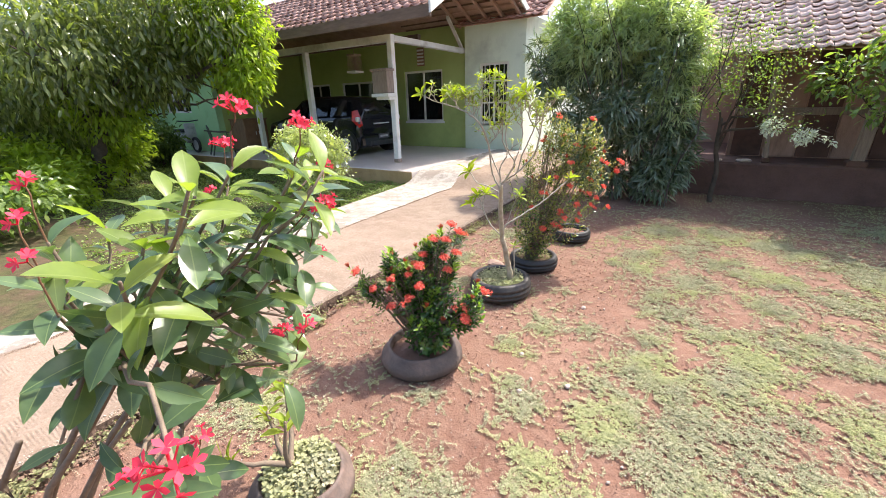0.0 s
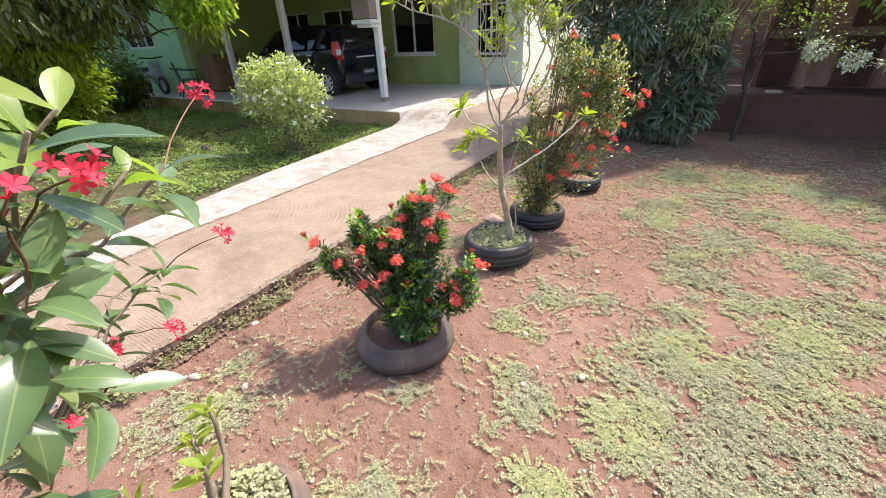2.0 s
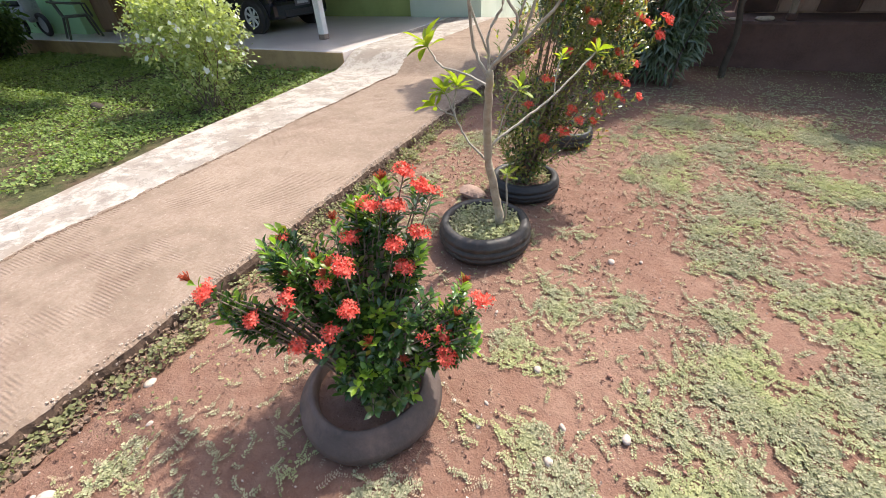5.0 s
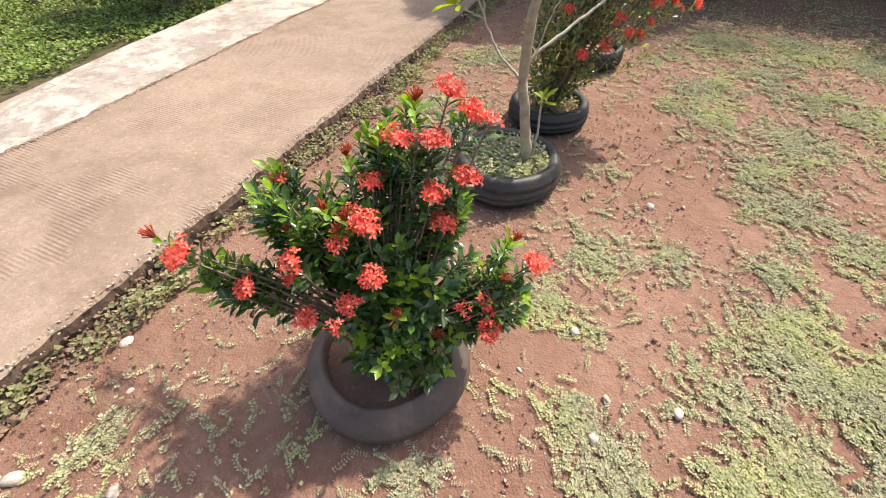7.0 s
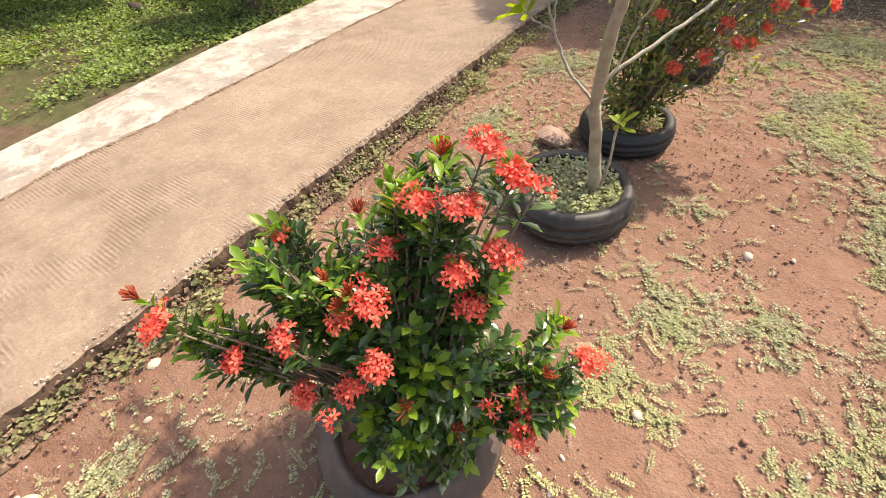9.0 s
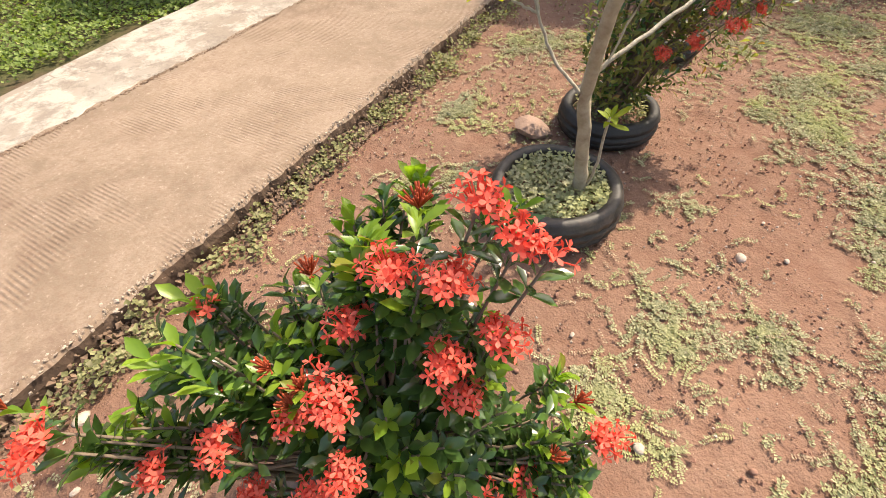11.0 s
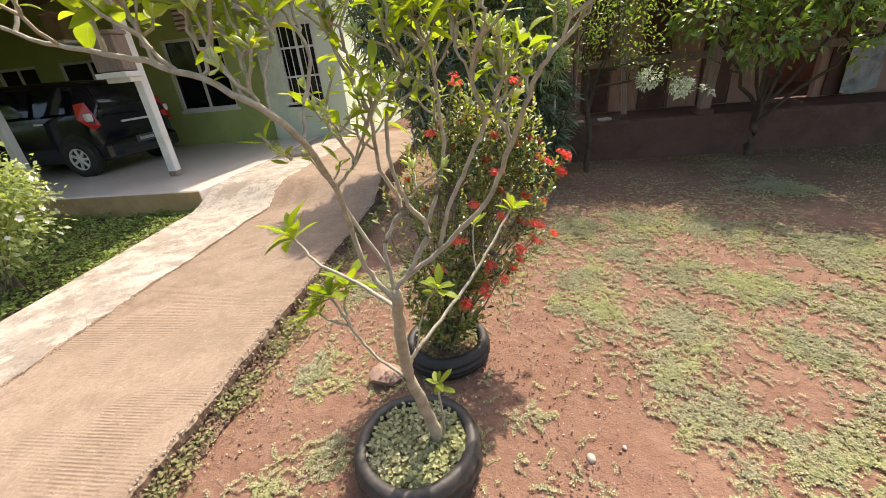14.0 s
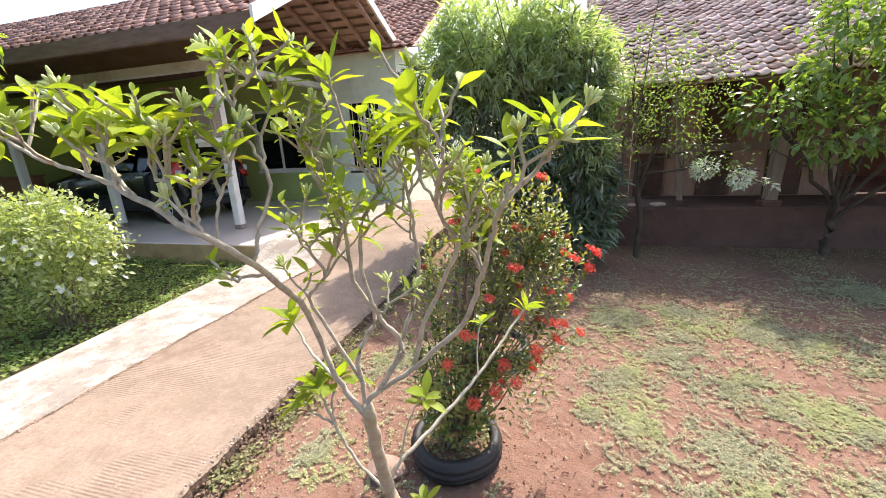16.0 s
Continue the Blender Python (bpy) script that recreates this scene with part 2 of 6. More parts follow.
M = dict(
    soil=soil_material(), slab=slab_material(), strip=strip_material(),
    porch=plain("porch_tile", (0.56, 0.49, 0.45), (0.66, 0.59, 0.54), 2.0, 0.28, 30, 0.03),
    fascia=plain("porch_edge", (0.36, 0.23, 0.11), (0.50, 0.34, 0.17), 3.0, 0.9, 50, 0.3, stain=(0.24, 0.15, 0.08)),
    green=plain("green_paint", (0.33, 0.41, 0.13), (0.41, 0.50, 0.175), 1.2, 0.75, 60, 0.12, stain=(0.26, 0.32, 0.11)),
    mint=plain("mint_paint", (0.34, 0.58, 0.29), (0.42, 0.66, 0.35), 1.2, 0.75, 60, 0.12, stain=(0.25, 0.42, 0.20)),
    pale=plain("pale_wall", (0.56, 0.66, 0.50), (0.68, 0.76, 0.62), 1.1, 0.8, 60, 0.12, stain=(0.42, 0.47, 0.38)),
    white=plain("white_paint", (0.62, 0.61, 0.57), (0.78, 0.77, 0.73), 3.0, 0.6, 40, 0.15, stain=(0.42, 0.38, 0.32)),
    wood=plain("dark_wood", (0.09, 0.055, 0.035), (0.19, 0.12, 0.08), 4.0, 0.75, 50, 0.3, stretch=(1, 6, 6)),
    brown=plain("brown_wood", (0.22, 0.12, 0.07), (0.34, 0.20, 0.12), 4.0, 0.7, 50, 0.3, stretch=(5, 1, 1)),
    greywood=plain("weathered_timber", (0.18, 0.13, 0.10), (0.31, 0.24, 0.19), 5.0, 0.85, 60, 0.4, stretch=(8, 8, 1)),
    batten=plain("batten_wood", (0.33, 0.20, 0.14), (0.48, 0.32, 0.24), 4.0, 0.8, 50, 0.3),
    tile=tile_material("clay_tile", (0.30, 0.15, 0.11), (0.48, 0.28, 0.22), (0.17, 0.12, 0.10)),
    tile_old=tile_material("old_clay_tile", (0.48, 0.30, 0.24), (0.70, 0.50, 0.42), (0.22, 0.16, 0.12)),
    redwall=plain("red_plinth", (0.085, 0.043, 0.034), (0.15, 0.08, 0.064), 2.5, 0.9, 50, 0.4, stain=(0.055, 0.031, 0.025)),
    shedwall=plain("brown_shed_wall", (0.29, 0.17, 0.13), (0.45, 0.285, 0.225), 2.0, 0.9, 45, 0.4, stain=(0.11, 0.066, 0.052), stretch=(2, 2, 0.6)),
    tyre=plain("tyre_rubber", (0.022, 0.020, 0.019), (0.058, 0.049, 0.045), 7.0, 0.55, 60, 0.3, stain=(0.13, 0.09, 0.07)),
    tyre_dusty=plain("dusty_tyre_rubber", (0.045, 0.034, 0.030), (0.10, 0.071, 0.06), 5.0, 0.7, 60, 0.4, stain=(0.21, 0.135, 0.105)),
    tyre_black=plain("black_tyre_rubber", (0.014, 0.013, 0.013), (0.035, 0.03, 0.03), 6.0, 0.6, 60, 0.25),
    bark=plain("grey_bark", (0.26, 0.20, 0.14), (0.46, 0.39, 0.30), 22.0, 0.85, 90, 0.5, stain=(0.30, 0.25, 0.15)),
    twig=plain("pale_twig", (0.24, 0.20, 0.155), (0.45, 0.40, 0.32), 40.0, 0.8, 120, 0.4),
    stem=plain("brown_stem", (0.12, 0.085, 0.06), (0.23, 0.17, 0.12), 20.0, 0.85, 90, 0.5),
    darkbark=plain("dark_bark", (0.04, 0.03, 0.022), (0.10, 0.075, 0.055), 9.0, 0.9, 60, 0.6),
    stone=plain("pale_pebble", (0.34, 0.26, 0.21), (0.54, 0.45, 0.38), 30.0, 0.85, 120, 0.3),
    rock=plain("brown_stone", (0.20, 0.12, 0.09), (0.33, 0.22, 0.17), 9.0, 0.9, 70, 0.5),
    clod=plain("soil_clod", (0.17, 0.08, 0.055), (0.30, 0.165, 0.12), 20.0, 0.95, 90, 0.5),
    rubble=plain("path_rubble", (0.10, 0.062, 0.043), (0.25, 0.165, 0.115), 24.0, 0.95, 90, 0.5),
    chip=plain("cement_chips", (0.26, 0.195, 0.15), (0.46, 0.37, 0.30), 40.0, 0.95, 90, 0.4),
    straw=plain("dry_straw", (0.20, 0.135, 0.085), (0.42, 0.32, 0.22), 30.0, 0.9, 90, 0.3),
    carpaint=plain("black_car_paint", (0.008, 0.009, 0.014), (0.012, 0.013, 0.02), 1.0, 0.12, 30, 0.0, spec=0.6),
    plastic=plain("black_plastic", (0.015, 0.015, 0.016), (0.03, 0.03, 0.03), 9.0, 0.6, 70, 0.1),
    alloy=plain("alloy", (0.60, 0.60, 0.59), (0.74, 0.74, 0.72), 9.0, 0.35, 40, 0.05, metal=0.15),
    redlamp=plain("red_lens", (0.42, 0.02, 0.015), (0.55, 0.03, 0.02), 9.0, 0.15, 40, 0.0),
    clearlamp=plain("clear_lens", (0.62, 0.62, 0.62), (0.75, 0.75, 0.75), 9.0, 0.15, 40, 0.0),
    plate=plain("dark_plate", (0.05, 0.05, 0.055), (0.08, 0.08, 0.085), 9.0, 0.4, 40, 0.0),
    greyplastic=plain("grey_plastic", (0.07, 0.075, 0.06), (0.12, 0.125, 0.10), 5.0, 0.5, 40, 0.05),
    greyfoil=plain("grey_bodywork", (0.30, 0.31, 0.32), (0.45, 0.46, 0.46), 7.0, 0.4, 40, 0.05, stain=(0.12, 0.12, 0.12)),
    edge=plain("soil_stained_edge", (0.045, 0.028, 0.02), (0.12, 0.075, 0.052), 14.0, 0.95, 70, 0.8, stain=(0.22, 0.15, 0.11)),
    wire=plain("cage_wood", (0.28, 0.20, 0.13), (0.42, 0.31, 0.21), 9.0, 0.7, 60, 0.2),
    # Yellower copy of the jatropha leaf; its brightness imitates sun on the upper leaves.
    jat_sun=leafy("sun_yellowed_jatropha_leaf", (0.11, 0.17, 0.03), (0.25, 0.33, 0.06), (0.36, 0.36, 0.07), 0.4, 0.45, 0.5, vein=True),
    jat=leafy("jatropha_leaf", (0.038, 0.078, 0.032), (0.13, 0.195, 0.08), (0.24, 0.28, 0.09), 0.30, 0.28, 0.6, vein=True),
    fran=leafy("frangipani_leaf", (0.15, 0.21, 0.03), (0.28, 0.36, 0.05), (0.45, 0.43, 0.07), 0.5, 0.52, 0.3, vein=True, glow=(1.6, 1.55, 0.42)),
    bud=leafy("pale_bud", (0.42, 0.48, 0.20), (0.60, 0.63, 0.36), None, 0.6, 0.25),
    ixo=leafy("ixora_leaf", (0.016, 0.042, 0.012), (0.085, 0.165, 0.038), (0.22, 0.32, 0.07), 0.24, 0.25, 0.8),
    ixo_new=leafy("ixora_young_leaf", (0.115, 0.225, 0.028), (0.26, 0.385, 0.045), (0.30, 0.16, 0.05), 0.35, 0.42, 0.5),
    ixo_dusty=leafy("ixora_sparse_leaf", (0.105, 0.125, 0.04), (0.32, 0.32, 0.11), (0.55, 0.24, 0.12), 0.45, 0.4, 0.4),
    coral=leafy("coral_petal", (0.80, 0.055, 0.03), (0.93, 0.24, 0.17), None, 0.6, 0.35, 0.3, glow=(1.1, 0.8, 0.8)),
    rust=leafy("rust_bud", (0.32, 0.05, 0.025), (0.55, 0.12, 0.05), None, 0.6, 0.3, 0.3, glow=(1.2, 1.0, 1.0)),
    pink=leafy("crimson_petal", (0.66, 0.03, 0.07), (0.85, 0.07, 0.13), None, 0.55, 0.4, 0.3, glow=(1.1, 1.0, 1.0)),
    stalk=leafy("flower_stalk", (0.16, 0.07, 0.05), (0.26, 0.14, 0.08), None, 0.6, 0.2, 0.3),
    yellow=plain("stamen", (0.7, 0.5, 0.08), (0.8, 0.6, 0.12), 30, 0.6, 90, 0.1),
    weed=leafy("creeping_weed", (0.17, 0.17, 0.095), (0.46, 0.44, 0.29), (0.58, 0.49, 0.36), 0.8, 0.22, 0.2, glow=(1.2, 1.25, 0.8), drift=(0.40, 0.41, 0.19)),
    lawn=leafy("lawn_leaf", (0.085, 0.14, 0.038), (0.26, 0.33, 0.10), (0.42, 0.42, 0.18), 0.55, 0.3, 0.3),
    edgeweed=leafy("edge_weed", (0.10, 0.105, 0.045), (0.32, 0.31, 0.16), (0.44, 0.38, 0.24), 0.75, 0.25, 0.25),
    bamboo=leafy("bamboo_leaf", (0.055, 0.09, 0.055), (0.21, 0.26, 0.18), (0.46, 0.50, 0.40), 0.26, 0.30, 0.9),
    # Lighter copy of the bamboo leaf, with sunlight put into its colour.
    bamboo_top=leafy("sun_tinted_bamboo_leaf", (0.20, 0.26, 0.15), (0.42, 0.48, 0.30), (0.58, 0.60, 0.44), 0.35, 0.5, 0.6),
    broad=leafy("tree_leaf", (0.045, 0.068, 0.025), (0.235, 0.27, 0.10), (0.62, 0.62, 0.34), 0.26, 0.52, 0.7),
    yard=leafy("yard_tree_leaf", (0.075, 0.125, 0.035), (0.22, 0.30, 0.08), (0.42, 0.46, 0.14), 0.33, 0.48, 0.6),
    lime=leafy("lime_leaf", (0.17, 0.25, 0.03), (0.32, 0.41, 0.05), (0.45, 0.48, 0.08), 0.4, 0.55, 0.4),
    shrub=leafy("rose_leaf", (0.24, 0.28, 0.12), (0.44, 0.48, 0.24), (0.60, 0.60, 0.40), 0.5, 0.4, 0.4),
    petal=leafy("white_petal", (0.68, 0.70, 0.60), (0.80, 0.80, 0.74), None, 0.6, 0.3, 0.3, glow=(1, 1, 1)),
    bract=leafy("white_bract", (0.58, 0.64, 0.46), (0.74, 0.77, 0.62), None, 0.6, 0.35, 0.3, glow=(1, 1, 0.9)),
    farleaf=leafy("far_leaf", (0.045, 0.085, 0.024), (0.15, 0.215, 0.06), (0.28, 0.33, 0.10), 0.45, 0.4, 0.5),
)
gl, gn, gk, gb = material("window_glass", 0.05, 0.0, 0.6)
gb.inputs["Base Color"].default_value = (0.02, 0.024, 0.026, 1)
gb.inputs["Transmission Weight"].default_value = 0.55
M["glass"] = gl

# ---- mesh tools ----
RNG = np.random.default_rng(7)


def raw_mesh(name, verts, faces, mat, smooth=True):
    """A mesh from an array of places and an array of faces of one size."""
    verts, faces = np.asarray(verts, np.float32), np.asarray(faces, np.int32)
    me = bpy.data.meshes.new(name)
    n, k = faces.shape
    me.vertices.add(len(verts))
    me.vertices.foreach_set("co", verts.ravel())
    me.loops.add(n * k)
    me.loops.foreach_set("vertex_index", faces.ravel())
    me.polygons.add(n)
    me.polygons.foreach_set("loop_start", np.arange(0, n * k, k, dtype=np.int32))
    me.polygons.foreach_set("use_smooth", np.full(n, smooth))
    me.update(calc_edges=True)
    me.validate()
    me.materials.append(mat)
    return me


def link(name, data, parent=None, label="", m=None):
    ob = new(name, data)
    if parent:
        ob.parent = parent
    if m is not None:
        ob.matrix_local = m
    return tagged(ob, label)


def thing(name, at, label, category, group="", kind=""):
    ob = new(name)
    ob.empty_display_size = 0.1
    ob.location = at
    return tagged(ob, label, category, group, kind)


def from_bm(name, bm, mat, smooth=False):
    me = bpy.data.meshes.new(name)
    bm.normal_update()
    bm.to_mesh(me)
    bm.free()
    if smooth:
        me.polygons.foreach_set("use_smooth", [True] * len(me.polygons))
    me.materials.append(mat)
    return me


def part(name, bm, mat, parent, label="", smooth=False, m=None):
    return link(name, from_bm(name, bm, mat, smooth), parent, label, m)


def box_bm(x0, x1, y0, y1, z0, z1, bevel=0.006, seg=1, bm=None):
    bm = bm or bmesh.new()
    r = bmesh.ops.create_cube(bm, size=1.0)
    for v in r["verts"]:
        v.co = Vector(((x0 + x1) / 2 + v.co.x * (x1 - x0), (y0 + y1) / 2 + v.co.y * (y1 - y0), (z0 + z1) / 2 + v.co.z * (z1 - z0)))
    if bevel:
        es = list({e for v in r["verts"] for e in v.link_edges})
        bmesh.ops.bevel(bm, geom=es, offset=bevel, segments=seg, affect="EDGES", profile=0.6)
    return bm


def box(name, x0, x1, y0, y1, z0, z1, mat, parent=None, label="", bevel=0.006):
    return part(name, box_bm(x0, x1, y0, y1, z0, z1, bevel), mat, parent, label)


def structure(name, x0, x1, y0, y1, z0, z1, mat, label, category, bevel=0.006):
    return tagged(box(name, x0, x1, y0, y1, z0, z1, mat, None, label, bevel), label, category, kind="structure")


def tube_arrays(points, radii, sides=7):
    """A tapered tube along points: its corners and its faces."""
    p = np.asarray(points, float)
    r = np.broadcast_to(np.asarray(radii, float), (len(p),))
    d = np.gradient(p, axis=0)
    d /= np.linalg.norm(d, axis=1)[:, None] + 1e-9
    ref = np.where(np.abs(d[:, 2:3]) > 0.95, np.array([[1.0, 0, 0]]), np.array([[0, 0, 1.0]]))
    u = np.cross(d, ref)
    u /= np.linalg.norm(u, axis=1)[:, None] + 1e-9
    w = np.cross(d, u)
    a = np.linspace(0, 2 * np.pi, sides, endpoint=False)
    ring = np.cos(a)[None, :, None] * u[:, None] + np.sin(a)[None, :, None] * w[:, None]
    v = (p[:, None] + ring * r[:, None, None]).reshape(-1, 3)
    f = []
    for i in range(len(p) - 1):
        for j in range(sides):
            k = (j + 1) % sides
            f.append((i * sides + j, i * sides + k, (i + 1) * sides + k, (i + 1) * sides + j))
    v = np.vstack([v, p[-1:] + d[-1:] * r[-1]])
    tip = len(v) - 1
    for j in range(sides):
        k = (j + 1) % sides
        f.append(((len(p) - 1) * sides + j, (len(p) - 1) * sides + k, tip, tip))
    return v, np.array(f)


def join_arrays(pieces):
    vs, fs, n = [], [], 0
    for v, f in pieces:
        vs.append(v)
        fs.append(np.asarray(f) + n)
        n += len(v)
    return np.vstack(vs), np.vstack(fs)


def mesh_of(name, pieces, mat, smooth=True):
    v, f = join_arrays(pieces)
    me = bpy.data.meshes.new(name)
    me.from_pydata(v.tolist(), [], [tuple(dict.fromkeys(q)) for q in f.tolist()])
    me.polygons.foreach_set("use_smooth", [smooth] * len(me.polygons))
    me.materials.append(mat)
    return me


def bend(a, b, sag=0.0, wob=0.0, n=6):
    """Points from a to b, bowed up by sag and crooked by wob."""
    a, b = np.asarray(a, float), np.asarray(b, float)
    t = np.linspace(0, 1, n)[:, None]
    p = a + (b - a) * t + np.array([0, 0, sag]) * (4 * t * (1 - t))
    if wob:
        k = RNG.normal(0, wob, (n, 3)) * (4 * t * (1 - t))
        p = p + k
    return p


def leaf_shape(length, width, rows=6, fold=0.18, droop=0.15, widest=0.55, wave=0.0):
    """A leaf along +y with a folded midrib: corners and four-sided faces."""
    v, f = [], []
    for i in range(rows + 1):
        t = i / rows
        w = width / 2 * math.sin(math.pi * t ** (math.log(0.5) / math.log(widest))) ** 0.8 if 0 < t < 1 else width * 0.02
        y, z = length * t, -droop * length * t * t
        k = wave * width * math.sin(t * 9)
        v += [(-w, y, z + fold * w + k), (0, y, z), (w, y, z + fold * w - k)]
    for i in range(rows):
        o = 3 * i
        f += [(o, o + 1, o + 4, o + 3), (o + 1, o + 2, o + 5, o + 4)]
    return np.array(v), np.array(f)


def frames_of(along, up):
    """Rotations that turn +y to along, with +z near up."""
    y = along / (np.linalg.norm(along, axis=1)[:, None] + 1e-9)
    x = np.cross(y, up)
    x /= np.linalg.norm(x, axis=1)[:, None] + 1e-9
    z = np.cross(x, y)
    return np.stack([x, y, z], axis=2)


def soup(name, shape, at, rot, size, mat, smooth=True):
    """One mesh of many copies of a small shape."""
    v, f = shape
    at, size = np.asarray(at, float), np.broadcast_to(np.asarray(size, float), (len(at),))
    w = np.einsum("nij,tj->nti", rot, v) * size[:, None, None] + at[:, None]
    g = f[None] + (np.arange(len(at)) * len(v))[:, None, None]
    return raw_mesh(name, w.reshape(-1, 3), g.reshape(-1, f.shape[1]), mat, smooth)


def to_matrix(rot, at, size):
    return Matrix.LocRotScale(Vector(at), Matrix(rot.tolist()).to_quaternion(), (size, size, size))


def unit(n, up=0.0):
    d = RNG.normal(0, 1, (n, 3))
    d[:, 2] += up
    return d / np.linalg.norm(d, axis=1)[:, None]


def leaves_on(parent, name, meshes, at, rot, size, limit=300):
    """Leaves as parts of a plant, the first ones each an object of its own; the rest joined."""
    origin = np.array(parent.location)
    for i in range(min(limit, len(at))):
        link(name, meshes[i % len(meshes)], parent, m=to_matrix(rot[i], at[i] - origin, float(size[i])))

# ---- ground and paths ----


def steps(*runs):
    out = []
    for a, b, s in runs:
        out += list(np.arange(a, b, s))
    return np.array(out + [runs[-1][1]])


def soil_height(x, y):
    """Uneven ground of the yard, level beyond it."""
    if -12 < x < 14 and -7.5 < y < 8:
        return 0.016 * noise.noise((x * 1.7, y * 1.7, 0)) + 0.010 * noise.noise((x * 6, y * 6, 3)) - 0.012
    return -0.012


def ground_sheet():
    xs = steps((-400, -40, 60), (-40, -12, 4), (-12, 2.3, 0.4), (2.3, 6.8, 0.06), (6.8, 14, 0.5), (14, 40, 4), (40, 400, 60))
    ys = steps((-400, -40, 60), (-40, -7, 3), (-7, -0.5, 0.06), (-0.5, 12, 0.5), (12, 40, 4), (40, 400, 60))
    gx, gy = np.meshgrid(xs, ys, indexing="ij")
    z = np.zeros_like(gx)
    for i in range(len(xs)):
        for j in range(len(ys)):
            z[i, j] = soil_height(xs[i], ys[j])
    v = np.stack([gx, gy, z], -1).reshape(-1, 3)
    n = len(ys)
    i, j = np.meshgrid(np.arange(len(xs) - 1), np.arange(n - 1), indexing="ij")
    o = (i * n + j).ravel()
    f = np.stack([o, o + n, o + n + 1, o + 1], -1)
    return tagged(link("ground", raw_mesh("ground", v, f, M["soil"])), "bare reddish soil yard with patchy creeping weeds", "ground", kind="structure")


ground_sheet()


def rise(y):
    """Height of the path's top: level along the garden, then a ramp up to the porch."""
    t = min(1.0, max(0.0, (y + 0.35) / 0.75))
    return 0.095 + 0.205 * t * t * (3 - 2 * t)


def ribbon(name, left, right, y0, y1, lift, mat, label, ragged):
    ys = np.concatenate([np.arange(y0, -7.0, 0.1), np.arange(-7.0, y1 + 1e-6, 0.02)])
    rows = []
    for k, y in enumerate(ys):
        wob = ragged * (noise.noise((y * 3.1, left(y), 1)) + 0.9 * noise.noise((y * 14, right(y), 5)) + 0.8 * noise.noise((y * 37, right(y), 7)))
        wl = ragged * (noise.noise((y * 2.3, left(y), 8)) + 0.7 * noise.noise((y * 12, left(y), 2)))
        a, b, z = left(y) + wl * 0.6, right(y) + wob, rise(y) + lift
        crumb = 0.012 * noise.noise((y * 20, 4, 4))
        rows.append([(a - 0.01, y, -0.05), (a, y, z - 0.02), (a + 0.015, y, z)] + [(a + (b - a) * s, y, z + 0.005 * noise.noise((a + (b - a) * s, y * 1.3, 2))) for s in (0.2, 0.4, 0.6, 0.8)]
                    + [(b - 0.03, y, z - 0.002), (b - 0.006 + crumb, y, z - 0.02), (b + crumb, y, z - 0.055), (b - 0.012, y, -0.05)])
    v = np.array(rows)
    n = v.shape[1]
    i, j = np.meshgrid(np.arange(len(ys) - 1), np.arange(n - 1), indexing="ij")
    o = (i * n + j).ravel()
    f = np.stack([o, o + 1, o + n + 1, o + n], -1)
    me = raw_mesh(name, v.reshape(-1, 3), f, mat, False)
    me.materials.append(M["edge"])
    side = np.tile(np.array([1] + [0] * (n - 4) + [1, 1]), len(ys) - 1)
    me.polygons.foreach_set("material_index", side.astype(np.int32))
    return tagged(link(name, me), label, "path", kind="structure")


ribbon("path", lambda y: 0.9, lambda y: 2.42, -14.0, 4.07, 0.0, M["slab"], "pinkish combed concrete garden path with a broken edge", 0.011)
ribbon("path_border", lambda y: 0.03 + 0.085 * max(0.0, -0.2 - y) + 0.07 * max(0.0, -3.2 - y) - 0.10 * max(0.0, -5.5 - y), lambda y: 1.06 + 0.012 * max(0.0, -2.0 - y) + 0.05 * noise.noise((y * 2.1, 4, 2)) + 0.035 * noise.noise((y * 7.0, 1, 7)) + 0.02 * noise.noise((y * 19.0, 3, 5)), -14.0, 4.07, 0.006, M["strip"], "pale worn cement strip beside the path", 0.012)
structure("porch", -12.5, -0.0, 0.0, 4.2, 0.02, 0.30, M["porch"], "pale tiled porch floor of the carport", "porch floor", 0.012)
structure("porch_edge", -12.5, 0.004, -0.012, 0.0, -0.02, 0.285, M["fascia"], "stained brown cement edge of the porch", "porch edge", 0.004)

# ---- house ----


def wall_mesh(name, u0, u1, z0, z1, t0, t1, holes, mat, label, along="x"):
    """A wall with openings through it. holes: u0, u1, z0, z1 each."""
    us = sorted({u0, u1, *[h for q in holes for h in q[:2]]})
    zs = sorted({z0, z1, *[h for q in holes for h in q[2:]]})
    bm = bmesh.new()
    for a, b in zip(us, us[1:]):
        for c, d in zip(zs, zs[1:]):
            um, zm = (a + b) / 2, (c + d) / 2
            if any(q[0] < um < q[1] and q[2] < zm < q[3] for q in holes):
                continue
            if along == "x":
                box_bm(a, b, t0, t1, c, d, 0, bm=bm)
            else:
                box_bm(t0, t1, a, b, c, d, 0, bm=bm)
    bmesh.ops.remove_doubles(bm, verts=bm.verts[:], dist=1e-5)
    return tagged(part(name, bm, mat, None), label, "wall", kind="structure")


